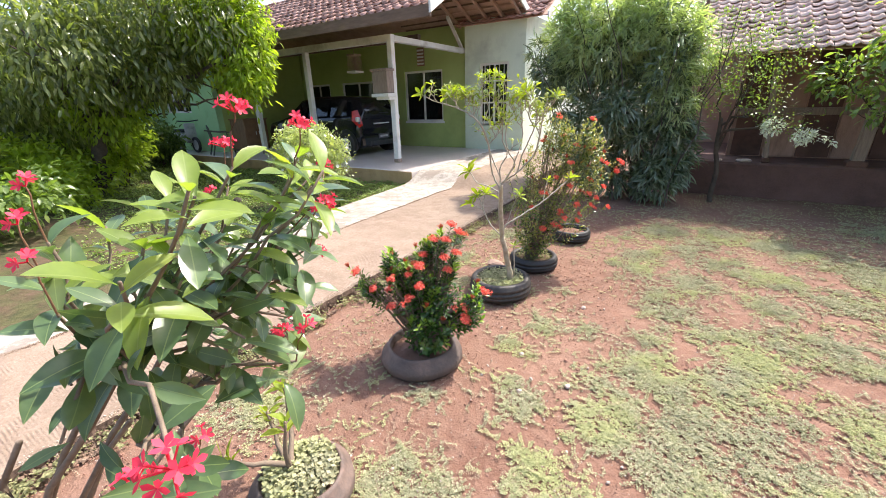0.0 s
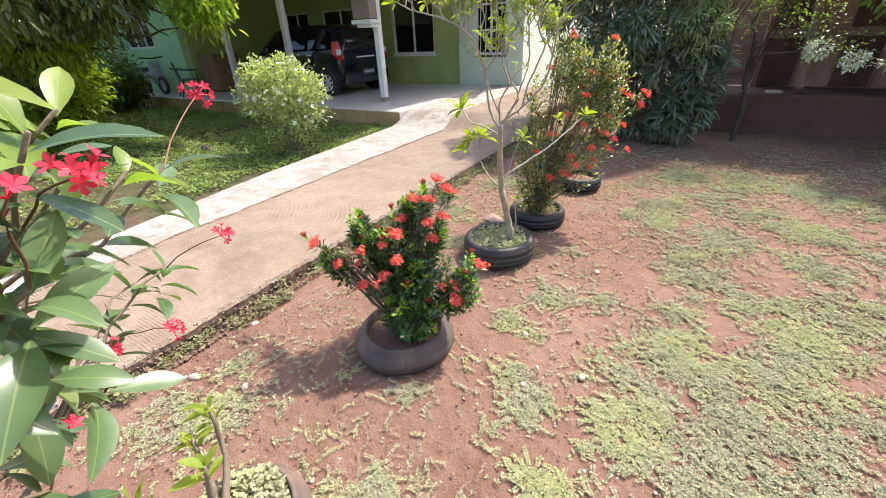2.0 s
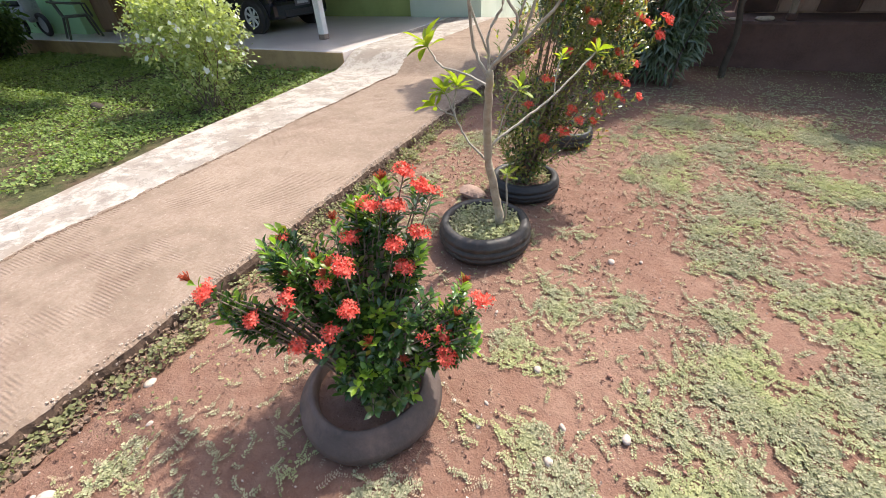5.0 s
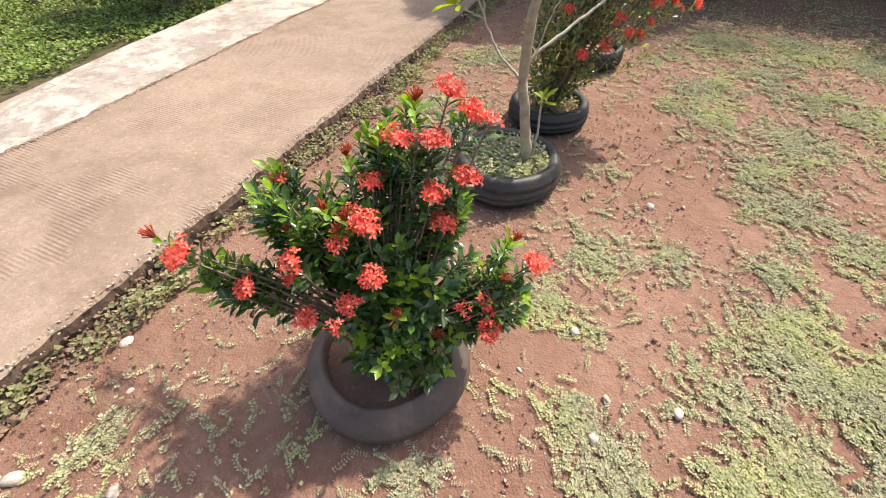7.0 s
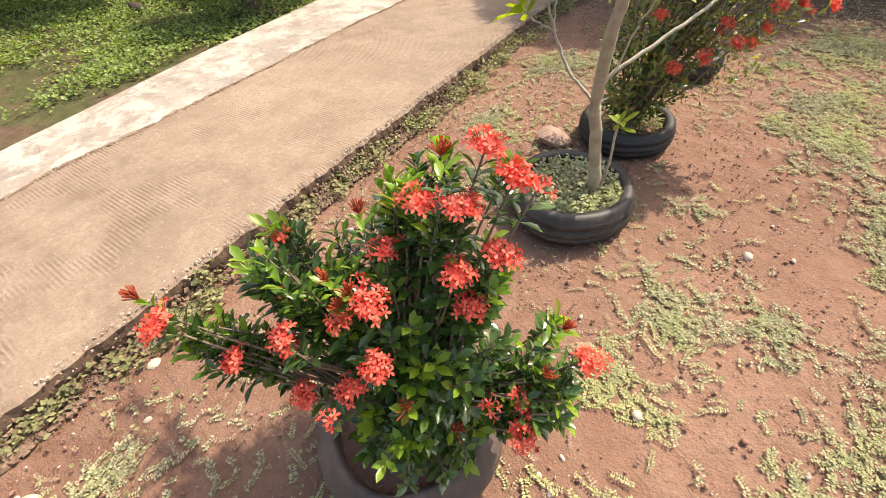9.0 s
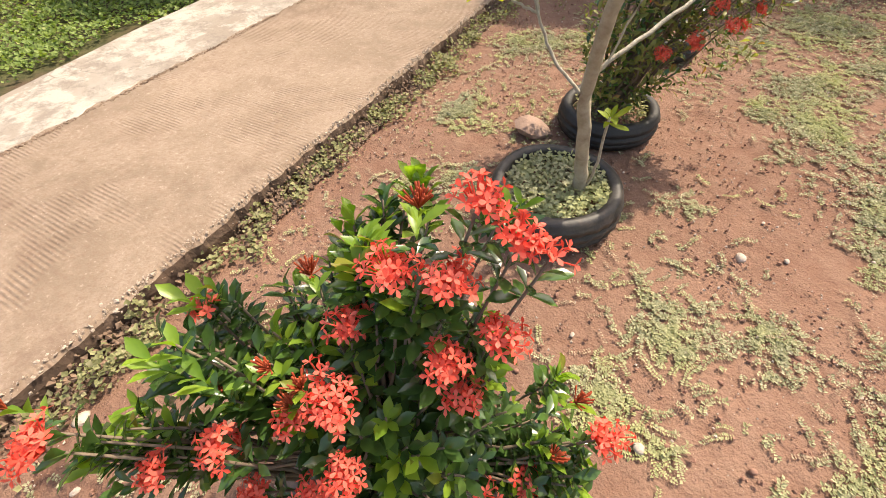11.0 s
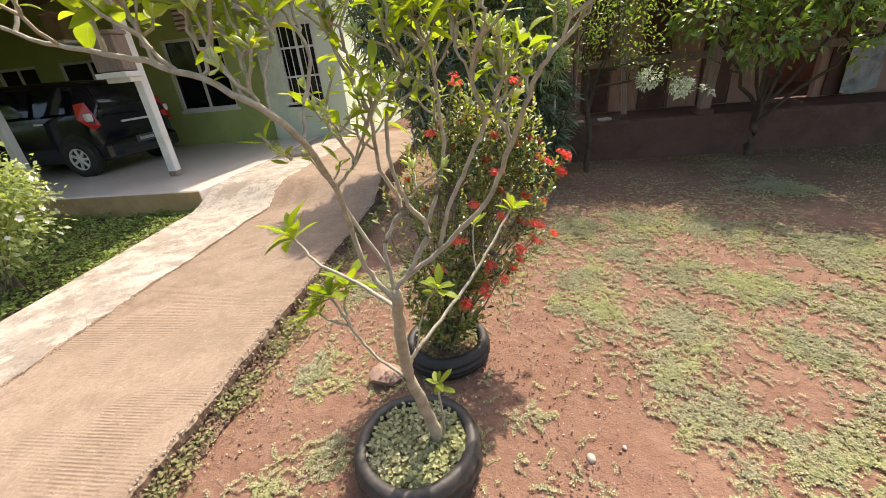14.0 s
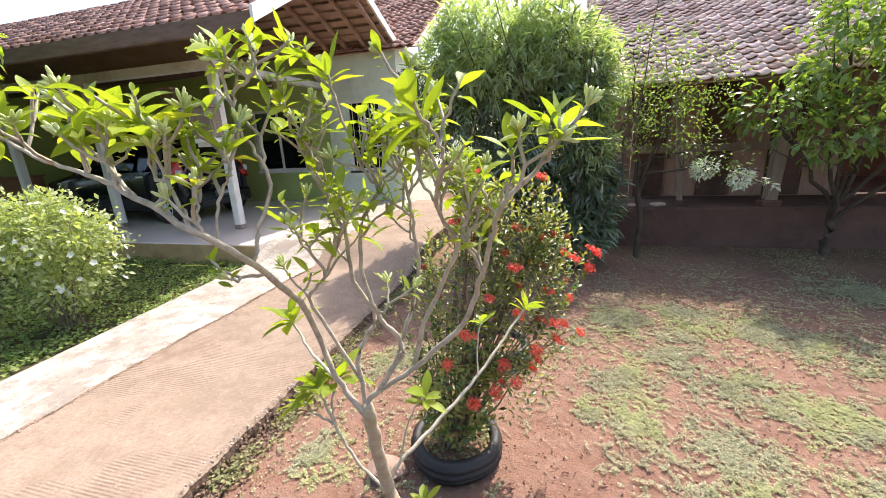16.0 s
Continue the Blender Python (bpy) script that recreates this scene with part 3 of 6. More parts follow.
def window(name, x0, x1, y, z0, z1, label, lights, rails=(), frame_w=0.055, bars=0):
    """A framed window in a wall along x: frame, sill, mullions and a pane to each light."""
    w = thing(name, ((x0 + x1) / 2, y, z0), label, "window", kind="structure")
    o = Vector(w.location)
    L = lambda a, b, c, d, e, f: (a - o.x, b - o.x, c - o.y, d - o.y, e - o.z, f - o.z)
    bm = bmesh.new()
    box_bm(*L(x0, x0 + frame_w, y - 0.03, y + 0.05, z0, z1), 0.004, bm=bm)
    box_bm(*L(x1 - frame_w, x1, y - 0.03, y + 0.05, z0, z1), 0.004, bm=bm)
    box_bm(*L(x0 + frame_w, x1 - frame_w, y - 0.03, y + 0.05, z1 - frame_w, z1), 0.004, bm=bm)
    box_bm(*L(x0 + frame_w, x1 - frame_w, y - 0.03, y + 0.05, z0, z0 + frame_w), 0.004, bm=bm)
    part("window_frame", bm, M["white"], w)
    part("window_sill", box_bm(*L(x0 - 0.04, x1 + 0.04, y - 0.07, y - 0.028, z0 - 0.05, z0 + 0.01), 0.004), M["white"], w)
    step = (x1 - x0) / lights
    for i in range(1, lights):
        x = x0 + i * step
        part("mullion", box_bm(*L(x - 0.025, x + 0.025, y - 0.024, y + 0.044, z0 + frame_w, z1 - frame_w), 0.004), M["white"], w)
    for z in rails:
        part("rail", box_bm(*L(x0 + frame_w, x1 - frame_w, y - 0.02, y + 0.04, z - 0.02, z + 0.02), 0.003), M["white"], w)
    for i in range(bars):
        x = x0 + (i + 1) * (x1 - x0) / (bars + 1)
        part("bar", box_bm(*L(x - 0.008, x + 0.008, y - 0.04, y - 0.026, z0 + 0.02, z1 - 0.02), 0.002), M["white"], w)
    for i in range(lights):
        part("pane", box_bm(*L(x0 + i * step + 0.02, x0 + (i + 1) * step - 0.02, y + 0.012, y + 0.018, z0 + 0.02, z1 - 0.02), 0), M["glass"], w)
    return w


wall_mesh("wall_back", -7.9, -1.0, 0.30, 3.62, 4.2, 4.36, [(-3.2, -1.82, 1.05, 2.5), (-5.9, -4.4, 1.55, 2.3), (-7.6, -6.5, 1.55, 2.3)], M["green"], "olive green painted plaster wall of the carport")
wall_mesh("wall_front", -1.0, 0.75, 0.28, 3.62, 4.08, 4.30, [(-0.54, 0.30, 1.0, 2.55)], M["pale"], "pale green plaster wall with stained upper part")
wall_mesh("wall_east", 4.3, 11.0, 0.0, 3.62, 0.55, 0.75, [], M["pale"], "pale plaster side wall of the house", "y")
wall_mesh("wall_wing", -13.5, -7.9, 0.30, 3.3, 0.75, 0.95, [(-10.9, -9.3, 1.5, 2.55)], M["mint"], "light green painted wall of the house's wing")
wall_mesh("wall_wing_side", 0.95, 4.2, 0.30, 3.3, -8.1, -7.9, [], M["green"], "olive green side wall beside the carport", "y")
wall_mesh("wall_inside", -13.5, 0.55, 0.0, 3.6, 7.5, 7.7, [], M["green"], "plain inner wall behind the windows")
wall_mesh("wall_west", 0.95, 7.5, 0.0, 3.3, -13.5, -13.3, [], M["mint"], "light green outer wall of the wing", "y")
structure("house_floor", -13.3, 0.55, 4.36, 7.5, 0.1, 0.29, M["porch"], "plain tiled floor inside the house", "floor")
structure("ceiling", -13.3, 0.55, 4.37, 7.5, 3.5, 3.6, M["white"], "plain white ceiling inside the house", "ceiling")
window("window_1", -3.2, -1.82, 4.26, 1.05, 2.5, "white framed two-light window with dark glass", 2)
window("window_2", -0.54, 0.30, 4.15, 1.0, 2.55, "white framed barred window with dark glass", 2, rails=(1.55, 2.1), bars=5)
window("window_3", -5.9, -4.4, 4.26, 1.55, 2.3, "white framed low window behind the car", 2, rails=(1.75,))
window("window_4", -7.6, -6.5, 4.26, 1.55, 2.3, "white framed low window in the dark carport corner", 2)
window("window_5", -10.9, -9.3, 0.83, 1.5, 2.55, "white framed three-light window with dark glass", 3)


def vent():
    v = thing("wall_vent", (-2.55, 4.2, 2.62), "white slatted vent block above the window", "vent")
    part("vent_frame", box_bm(-0.13, 0.13, -0.03, 0.0, 0.0, 0.5, 0.006), M["brown"], v)
    for i in range(5):
        part("slat", box_bm(-0.11, 0.11, -0.055, -0.028, 0.04 + i * 0.09, 0.085 + i * 0.09, 0.004), M["white"], v)


vent()


def post(x, y):
    p = thing("porch_post", (x, y, 0.30), "white painted square porch post with scuffed foot", "post", "porch posts")
    part("shaft", box_bm(-0.065, 0.065, -0.065, 0.065, 0.02, 2.56, 0.012), M["white"], p)
    part("foot", box_bm(-0.068, 0.068, -0.068, 0.068, 0.0, 0.09, 0.01), M["greywood"], p)
    return p


p0 = post(-1.12, 1.0)
for px in (-3.83, -6.12):
    copy_thing(p0, Matrix.Translation((px, 1.0, 0.30)))
structure("beam_front", -7.9, -1.05, 0.93, 1.07, 2.84, 2.98, M["white"], "white painted front beam over the porch posts", "beam")
structure("beam_side", -1.19, -1.05, 1.07, 4.2, 2.85, 2.97, M["white"], "white painted side beam of the carport", "beam")


def post_box():
    b = thing("mail_box", (-1.24, 0.86, 1.68), "weathered wooden box with a gabled lid on the porch post", "box")
    part("body", box_bm(-0.22, 0.20, -0.16, 0.077, 0.14, 0.58, 0.01), M["greywood"], b)
    part("lid", box_bm(-0.25, 0.23, -0.19, 0.077, 0.58, 0.63, 0.01), M["greywood"], b)
    part("shelf", box_bm(-0.24, 0.24, -0.20, 0.077, 0.06, 0.13, 0.008), M["white"], b)
    part("bracket", box_bm(-0.17, 0.2, -0.12, 0.077, 0.0, 0.06, 0.006), M["white"], b)


post_box()


def cage():
    c = thing("bird_cage", (-3.35, 2.21, 2.40), "small empty wooden bird cage hanging under the roof", "cage")
    part("tray", box_bm(-0.16, 0.16, -0.16, 0.16, 0.0, 0.05, 0.008), M["white"], c)
    part("top_panel", box_bm(-0.14, 0.14, -0.14, 0.14, 0.42, 0.46, 0.01), M["wire"], c)
    for i in range(9):
        t = -0.13 + i * 0.26 / 8
        for q in ((t, -0.13), (t, 0.13), (-0.13, t), (0.13, t)):
            part("wire", box_bm(q[0] - 0.004, q[0] + 0.004, q[1] - 0.004, q[1] + 0.004, 0.05, 0.42, 0), M["wire"], c)
    part("hook", box_bm(-0.006, 0.006, -0.006, 0.006, 0.46, 0.62, 0), M["wire"], c)


cage()

# ---- roofs ----


def tile_shape(w=0.212, l=0.275, th=0.016):
    v, f, n = [], [], 9
    for s in (0, 1):
        for k in (0, 1):
            for i in range(n):
                u = i / (n - 1)
                v.append((w * u, l * s, (-0.014 * math.sin(math.pi * u / 0.68) if u < 0.68 else 0.026 * math.sin(math.pi * (u - 0.68) / 0.32)) + (0.034 if s == 0 else 0.0) - th * k))
    idx = lambda s, k, i: (s * 2 + k) * n + i
    for i in range(n - 1):
        f += [(idx(0, 0, i), idx(0, 0, i + 1), idx(1, 0, i + 1), idx(1, 0, i)), (idx(0, 1, i), idx(0, 1, i + 1), idx(0, 0, i + 1), idx(0, 0, i)),
              (idx(0, 1, i + 1), idx(0, 1, i), idx(1, 1, i), idx(1, 1, i + 1))]
    return np.array(v), np.array(f)


TILE = tile_shape()


def roof(name, x0, x1, y0, z0, y1, z1, mat, label, pick_x0, pick_x1, k=1.0):
    """A roof slope of clay tiles laid in rows from the eave (y0, z0) up to (y1, z1) on a boarded deck."""
    length = math.hypot(y1 - y0, z1 - z0)
    up = np.array([0, (y1 - y0) / length, (z1 - z0) / length])
    rows, cols = int(length / (0.235 * k)), int((x1 - x0) / (0.2 * k))
    nrm = np.array([0, -up[2], up[1]])
    r = thing(name, (x0, y0, z0), label, "roof", kind="structure")
    q = [(0, 0), (y1 - y0, z1 - z0)]
    bm = bmesh.new()
    vs = [bm.verts.new((x, y + nrm[1] * d, z + nrm[2] * d)) for x in (0, x1 - x0) for y, z in q for d in (-0.05, -0.03)]
    for a in ((0, 1, 3, 2), (4, 6, 7, 5), (0, 2, 6, 4), (1, 5, 7, 3), (0, 4, 5, 1), (2, 3, 7, 6)):
        bm.faces.new([vs[i] for i in a])
    bmesh.ops.recalc_face_normals(bm, faces=bm.faces[:])
    part("deck", bm, M["batten"], r)
    rot0 = np.stack([np.array([1.0, 0, 0]), up, np.cross([1.0, 0, 0], up)], 1)
    mesh = raw_mesh("tile", TILE[0], TILE[1], mat)
    at, rots = [], []
    for i in range(rows):
        for j in range(cols):
            w = RNG.normal(0, 1, 3)
            a = Matrix.Rotation(w[0] * 0.03, 3, "Z") @ Matrix.Rotation(w[1] * 0.04, 3, "X")
            R = rot0 @ np.array(a)
            p = np.array([j * 0.2 * k + w[2] * 0.005, 0, 0]) + up * (i * 0.235 * k - 0.05) + nrm * 0.004
            if pick_x0 <= x0 + p[0] < pick_x1:
                link("tile", mesh, r, m=to_matrix(R, p, k))
            else:
                at.append(p)
                rots.append(R)
    if at:
        tagged(link("tiles", soup("tiles", TILE, at, np.array(rots), k, mat), r), kind="stuff")
    return r


CAR_ROOF = roof("roof_carport", -13.6, 0.72, -0.18, 3.12, 2.2, 4.44, M["tile"], "carport roof of red-brown clay pantiles", -4.0, 0.72)
roof("roof_main", -1.2, 1.35, 3.9, 3.5, 8.0, 5.8, M["tile"], "main roof of red-brown clay pantiles", 9, 9)
SHED_ROOF = roof("roof_shed", 4.6, 13.0, 1.1, 2.14, 5.6, 4.57, M["tile_old"], "low outbuilding roof of weathered greyish clay pantiles", 5.0, 6.5, 0.74)


def slope_board(name, x0, x1, y0, z0, y1, z1, depth, mat, label, category="trim"):
    """A straight board that follows a roof slope."""
    bm = bmesh.new()
    vs = [bm.verts.new((x, y, z - d)) for x in (x0, x1) for (y, z) in ((y0, z0), (y1, z1)) for d in (0, depth)]
    for a in ((0, 1, 3, 2), (4, 6, 7, 5), (0, 2, 6, 4), (1, 5, 7, 3), (0, 4, 5, 1), (2, 3, 7, 6)):
        bm.faces.new([vs[i] for i in a])
    bmesh.ops.recalc_face_normals(bm, faces=bm.faces[:])
    return tagged(part(name, bm, mat, None), label, category, kind="structure")


slope_board("roof_back", -13.6, 0.72, 2.2, 4.40, 4.25, 3.60, 0.03, M["batten"], "boarded rear slope of the carport roof", "roof")
for i in range(9):
    t = (i + 0.5) / 9
    y, z = 2.25 + t * 2.0, 4.36 - t * 0.78
    structure("trim_batten", -3.0, 0.70, y - 0.02, y + 0.02, z - 0.055, z - 0.022, M["wood"] if i % 3 else M["batten"], "thin roof batten under the rear slope", "batten", 0.003)
for i in range(5):
    x = 0.6 - i * 0.45
    slope_board("trim_rafter", x - 0.03, x + 0.03, 2.2, 4.30, 4.2, 3.53, 0.07, M["batten"], "pale rafter under the rear slope", "rafter")
for i in range(12):
    x = 0.2 - i * 0.95
    slope_board("trim_rafter", x - 0.035, x + 0.035, -0.1, 3.10, 2.2, 4.37, 0.10, M["wood"], "dark rafter of the carport roof", "rafter")
structure("trim_eave", -13.6, 0.72, -0.24, -0.17, 2.93, 3.12, M["wood"], "dark weathered eave board of the carport", "eave board")
slope_board("trim_barge", 0.725, 0.765, -0.26, 3.16, 2.2, 4.52, 0.18, M["white"], "white barge board on the carport gable")
slope_board("trim_barge", 0.725, 0.765, 2.2, 4.52, 4.25, 3.70, 0.16, M["white"], "white barge board on the rear slope")
slope_board("trim_barge", 1.36, 1.40, 3.8, 3.52, 8.0, 5.9, 0.2, M["white"], "white barge board of the main roof")
slope_board("trim_brace", -1.16, -1.08, 3.4, 3.66, 4.19, 2.95, 0.07, M["white"], "slanting white brace under the carport roof", "brace")
structure("trim_tie", -7.9, -1.2, 2.15, 2.27, 3.0, 3.12, M["wood"], "dark tie beam of the carport", "beam")

# ---- outbuilding ----
structure("plinth", 4.25, 13.0, 1.6, 1.82, -0.05, 0.54, M["redwall"], "low reddish plastered plinth of the outbuilding", "wall", 0.03)
structure("shed_floor", 4.3, 13.0, 1.82, 5.4, -0.02, 0.50, M["redwall"], "packed reddish floor of the outbuilding", "floor")
wall_mesh("wall_shed", 5.3, 13.0, 0.5, 2.6, 2.9, 3.0, [(8.2, 9.0, 0.5, 1.9)], M["shedwall"], "dark brown weathered wall of the outbuilding")
wall_mesh("wall_shed_back", 4.3, 13.0, 0.0, 4.0, 5.4, 5.55, [], M["shedwall"], "dark rear wall of the outbuilding")
wall_mesh("wall_shed_end", 1.8, 5.4, 0.0, 2.4, 12.9, 13.05, [], M["shedwall"], "dark end wall of the outbuilding", "y")
for i in range(16):
    x = 5.36 + i * 0.47
    if not 8.15 < x < 9.0:
        structure("trim_shed", x, x + 0.44, 2.86, 2.897, 0.52, 2.35 + 0.05 * (i % 3), M["shedwall"] if i % 2 else M["redwall"], "upright brown board of the outbuilding wall", "board", 0.006)
structure("trim_shed", 5.3, 13.0, 2.80, 2.857, 1.22, 1.34, M["greywood"], "level timber rail of the outbuilding wall", "rail")


def shed_post(x, y, top, lean=0.0, w=0.07, label="pale weathered timber post on the plinth", mat="greywood"):
    p = thing("shed_post", (x, y, 0.535), label, "post", "outbuilding posts")
    bm = box_bm(-w, w, -w, w, 0.0, top - 0.54, 0.015)
    for v in bm.verts:
        v.co.x += lean * v.co.z
    part("shaft", bm, M[mat], p)
    part("base_block", box_bm(-w * 1.7, w * 1.7, -w * 1.4, w * 1.4, 0.0, 0.09, 0.02), M["redwall"], p)


shed_post(6.83, 1.72, 2.16, 0.05)
shed_post(9.4, 1.72, 2.16, -0.04)
shed_post(11.8, 1.72, 2.16)
shed_post(5.78, 1.75, 2.16, -0.10, 0.035, "thin leaning pale pole on the plinth")
structure("beam_shed", 4.6, 13.0, 1.66, 1.80, 2.16, 2.28, M["wood"], "dark timber eave beam of the outbuilding", "beam")


def pale_block(x, y, sx, sy, sz, rz):
    b = box_bm(-sx, sx, -sy, sy, 0, sz, 0.02)
    ob = part("stone_block", b, M["stone"], None, m=pose(x, y, 0.535, 0, 0, rz))
    tagged(ob, "pale grey stone block lying on the plinth", "stone")


pale_block(5.5, 1.74, 0.10, 0.06, 0.05, 20)
pale_block(5.15, 1.72, 0.06, 0.05, 0.04, -15)


def cloth(x, y, z):
    n = 12
    v, f = [], []
    for i in range(n + 1):
        for j in range(7):
            u, w = i / n, j / 6
            v.append((x + 0.5 * u, y + 0.03 * math.sin(u * 13 + w * 2) - 0.02 * w, z - 0.75 * w - 0.03 * math.sin(u * 5)))
    for i in range(n):
        for j in range(6):
            o = i * 7 + j
            f.append((o, o + 1, o + 8, o + 7))
    ob = link("cloth", raw_mesh("cloth", np.array(v), np.array(f), M["greyfoil"]))
    tagged(ob, "pale grey cloth hanging against the outbuilding wall", "cloth")


cloth(9.3, 2.76, 1.3)

# ---- carport ----


def loft(sections):
    """A skin through closed rings of equal size."""
    n = len(sections[0])
    v = np.array([p for s in sections for p in s])
    f = [(i * n + j, i * n + (j + 1) % n, (i + 1) * n + (j + 1) % n, (i + 1) * n + j) for i in range(len(sections) - 1) for j in range(n)]
    bm = bmesh.new()
    vs = [bm.verts.new(p) for p in v]
    for q in f:
        bm.faces.new([vs[k] for k in q])
    bm.faces.new(vs[:n][::-1])
    bm.faces.new(vs[-n:])
    bmesh.ops.recalc_face_normals(bm, faces=bm.faces[:])
    return bm


def wheel(parent, x, y, side):
    m = pose(x, y, 0.30, 90, 0, 0)
    prof = [(0.175, -0.085), (0.20, -0.10), (0.27, -0.10), (0.298, -0.075), (0.30, 0.0), (0.298, 0.075), (0.27, 0.10), (0.20, 0.10), (0.175, 0.085)]
    bm = bmesh.new()
    n = 32
    rings = [[bm.verts.new((r * math.cos(a), r * math.sin(a), h)) for r, h in prof] for a in (2 * math.pi * i / n for i in range(n))]
    for i in range(n):
        for j in range(len(prof) - 1):
            bm.faces.new((rings[i][j], rings[(i + 1) % n][j], rings[(i + 1) % n][j + 1], rings[i][j + 1]))
    w = part("wheel", bm, M["tyre_black"], parent, "black tyre on an alloy wheel", True, m)
    bm = bmesh.new()
    bmesh.ops.create_cone(bm, cap_ends=True, segments=24, radius1=0.05, radius2=0.04, depth=0.17)
    for i in range(7):
        a = 2 * math.pi * i / 7
        q = bmesh.new()
        box_bm(0.03, 0.18, -0.021, 0.021, side * 0.055, side * 0.085, 0.006, bm=q)
        q.transform(Matrix.Rotation(a, 4, "Z"))
        tmp = bpy.data.meshes.new("spoke")
        q.to_mesh(tmp)
        q.free()
        bm.from_mesh(tmp)
        bpy.data.meshes.remove(tmp)
    part("rim", bm, M["alloy"], w, "silver seven-spoke alloy rim")
    bm = bmesh.new()
    bmesh.ops.create_cone(bm, cap_ends=True, segments=24, radius1=0.178, radius2=0.178, depth=0.10)
    part("brake_drum", bm, M["plastic"], w)
    bm = bmesh.new()
    prof = [(0.165, side * 0.09), (0.182, side * 0.095), (0.182, side * 0.06), (0.165, side * 0.06)]
    rings = [[bm.verts.new((r * math.cos(a), r * math.sin(a), h)) for r, h in prof] for a in (2 * math.pi * i / 32 for i in range(32))]
    for i in range(32):
        for j in range(4):
            bm.faces.new((rings[i][j], rings[(i + 1) % 32][j], rings[(i + 1) % 32][(j + 1) % 4], rings[i][(j + 1) % 4]))
    bmesh.ops.recalc_face_normals(bm, faces=bm.faces[:])
    part("rim_ring", bm, M["alloy"], w, smooth=True)


def car():
    """A compact black hatchback, its tail towards +x."""
    c = thing("car", (-3.25, 2.2, 0.30), "glossy black compact hatchback parked in the carport", "car")

    def ring(x, zb, zs, zr, w, wr):
        half = [(0, zb), (w * 0.80, zb), (w * 0.96, zb + 0.08), (w, zb + 0.30), (w * 0.99, zs - 0.1), (w * 0.95, zs), (wr + 0.04, (zs + zr) / 2), (wr, zr - 0.09), (wr * 0.88, zr - 0.02), (0, zr)]
        return [(x, y, z) for y, z in half] + [(x, -y, z) for y, z in half[-2:0:-1]]

    st = [(0.60, 0.32, 0.92, 0.98, 0.70, 0.62), (0.66, 0.26, 0.95, 1.02, 0.76, 0.64), (0.62, 0.24, 0.98, 1.22, 0.82, 0.60), (0.50, 0.22, 1.0, 1.44, 0.84, 0.60), (0.30, 0.22, 1.0, 1.50, 0.845, 0.61),
          (-0.4, 0.20, 0.98, 1.54, 0.85, 0.62), (-1.2, 0.20, 0.96, 1.54, 0.85, 0.62), (-1.75, 0.20, 0.95, 1.46, 0.85, 0.60), (-2.25, 0.20, 0.93, 1.12, 0.85, 0.62), (-2.5, 0.20, 0.91, 0.98, 0.84, 0.66), (-3.0, 0.22, 0.82, 0.88, 0.80, 0.66), (-3.25, 0.3, 0.68, 0.72, 0.68, 0.55)]
    bm = loft([ring(*s) for s in st])
    for f in bm.faces:
        f.smooth = True
    part("body", bm, M["carpaint"], c)
    for s in (-1, 1):
        for x in (0.17, -2.32):
            bm = bmesh.new()
            bmesh.ops.create_cone(bm, cap_ends=True, segments=28, radius1=0.36, radius2=0.36, depth=0.05)
            part("wheel_arch", bm, M["plastic"], c, "", False, pose(x, s * 0.832, 0.34, 90, 0, 0))
            wheel(c, x, s * 0.80, -s)
        for x0, x1 in ((0.28, -0.36), (-0.44, -1.2), (-1.28, -1.85)):
            z1 = 1.46 if x1 > -1.5 else 1.36
            v = [(x0 - 0.03, 0.846, 1.03), (x1, 0.846, 1.02), (x1 + (0.22 if x1 < -1.5 else 0), 0.685, z1), (x0 - (0.10 if x0 > 0 else 0), 0.685, 1.42)]
            bm = bmesh.new()
            a = [bm.verts.new((p[0], s * p[1], p[2])) for p in v]
            b = [bm.verts.new((p[0], s * (p[1] - 0.02), p[2])) for p in v]
            bm.faces.new(a), bm.faces.new(b[::-1])
            for i in range(4):
                bm.faces.new((a[i], b[i], b[(i + 1) % 4], a[(i + 1) % 4]))
            bmesh.ops.recalc_face_normals(bm, faces=bm.faces[:])
            part("side_window", bm, M["glass"], c)
        lampv = [(0.45, 0.845, 1.15), (0.58, 0.76, 1.17), (0.70, 0.74, 0.80), (0.67, 0.86, 0.74), (0.47, 0.90, 0.92)]
        bm = bmesh.new()
        a = [bm.verts.new((x, s * y, z)) for x, y, z in lampv]
        b = [bm.verts.new((x - 0.06, s * (y - 0.06), z)) for x, y, z in lampv]
        bm.faces.new(a)
        for i in range(5):
            bm.faces.new((a[i], b[i], b[(i + 1) % 5], a[(i + 1) % 5]))
        bmesh.ops.recalc_face_normals(bm, faces=bm.faces[:])
        lamp = part("tail_lamp", bm, M["redlamp"], c, "red tail lamp with a clear band")
        part("clear_band", box_bm(0.56, 0.665, min(s * 0.78, s * 0.872), max(s * 0.78, s * 0.872), 0.88, 1.0, 0.02), M["clearlamp"], lamp)
        part("mirror", box_bm(-1.78, -1.62, min(s * 0.86, s * 1.02), max(s * 0.86, s * 1.02), 0.98, 1.12, 0.03), M["carpaint"], c)
        for x in (-0.42, -1.35):
            part("door_handle", box_bm(x, x + 0.17, min(s * 0.845, s * 0.875), max(s * 0.845, s * 0.875), 0.88, 0.915, 0.008), M["alloy"], c)
    bm = bmesh.new()
    v = [(0.665, -0.60, 1.06), (0.665, 0.60, 1.06), (0.52, 0.54, 1.42), (0.52, -0.54, 1.42)]
    a = [bm.verts.new(p) for p in v]
    b = [bm.verts.new((p[0] - 0.03, p[1], p[2])) for p in v]
    bm.faces.new(a), bm.faces.new(b[::-1])
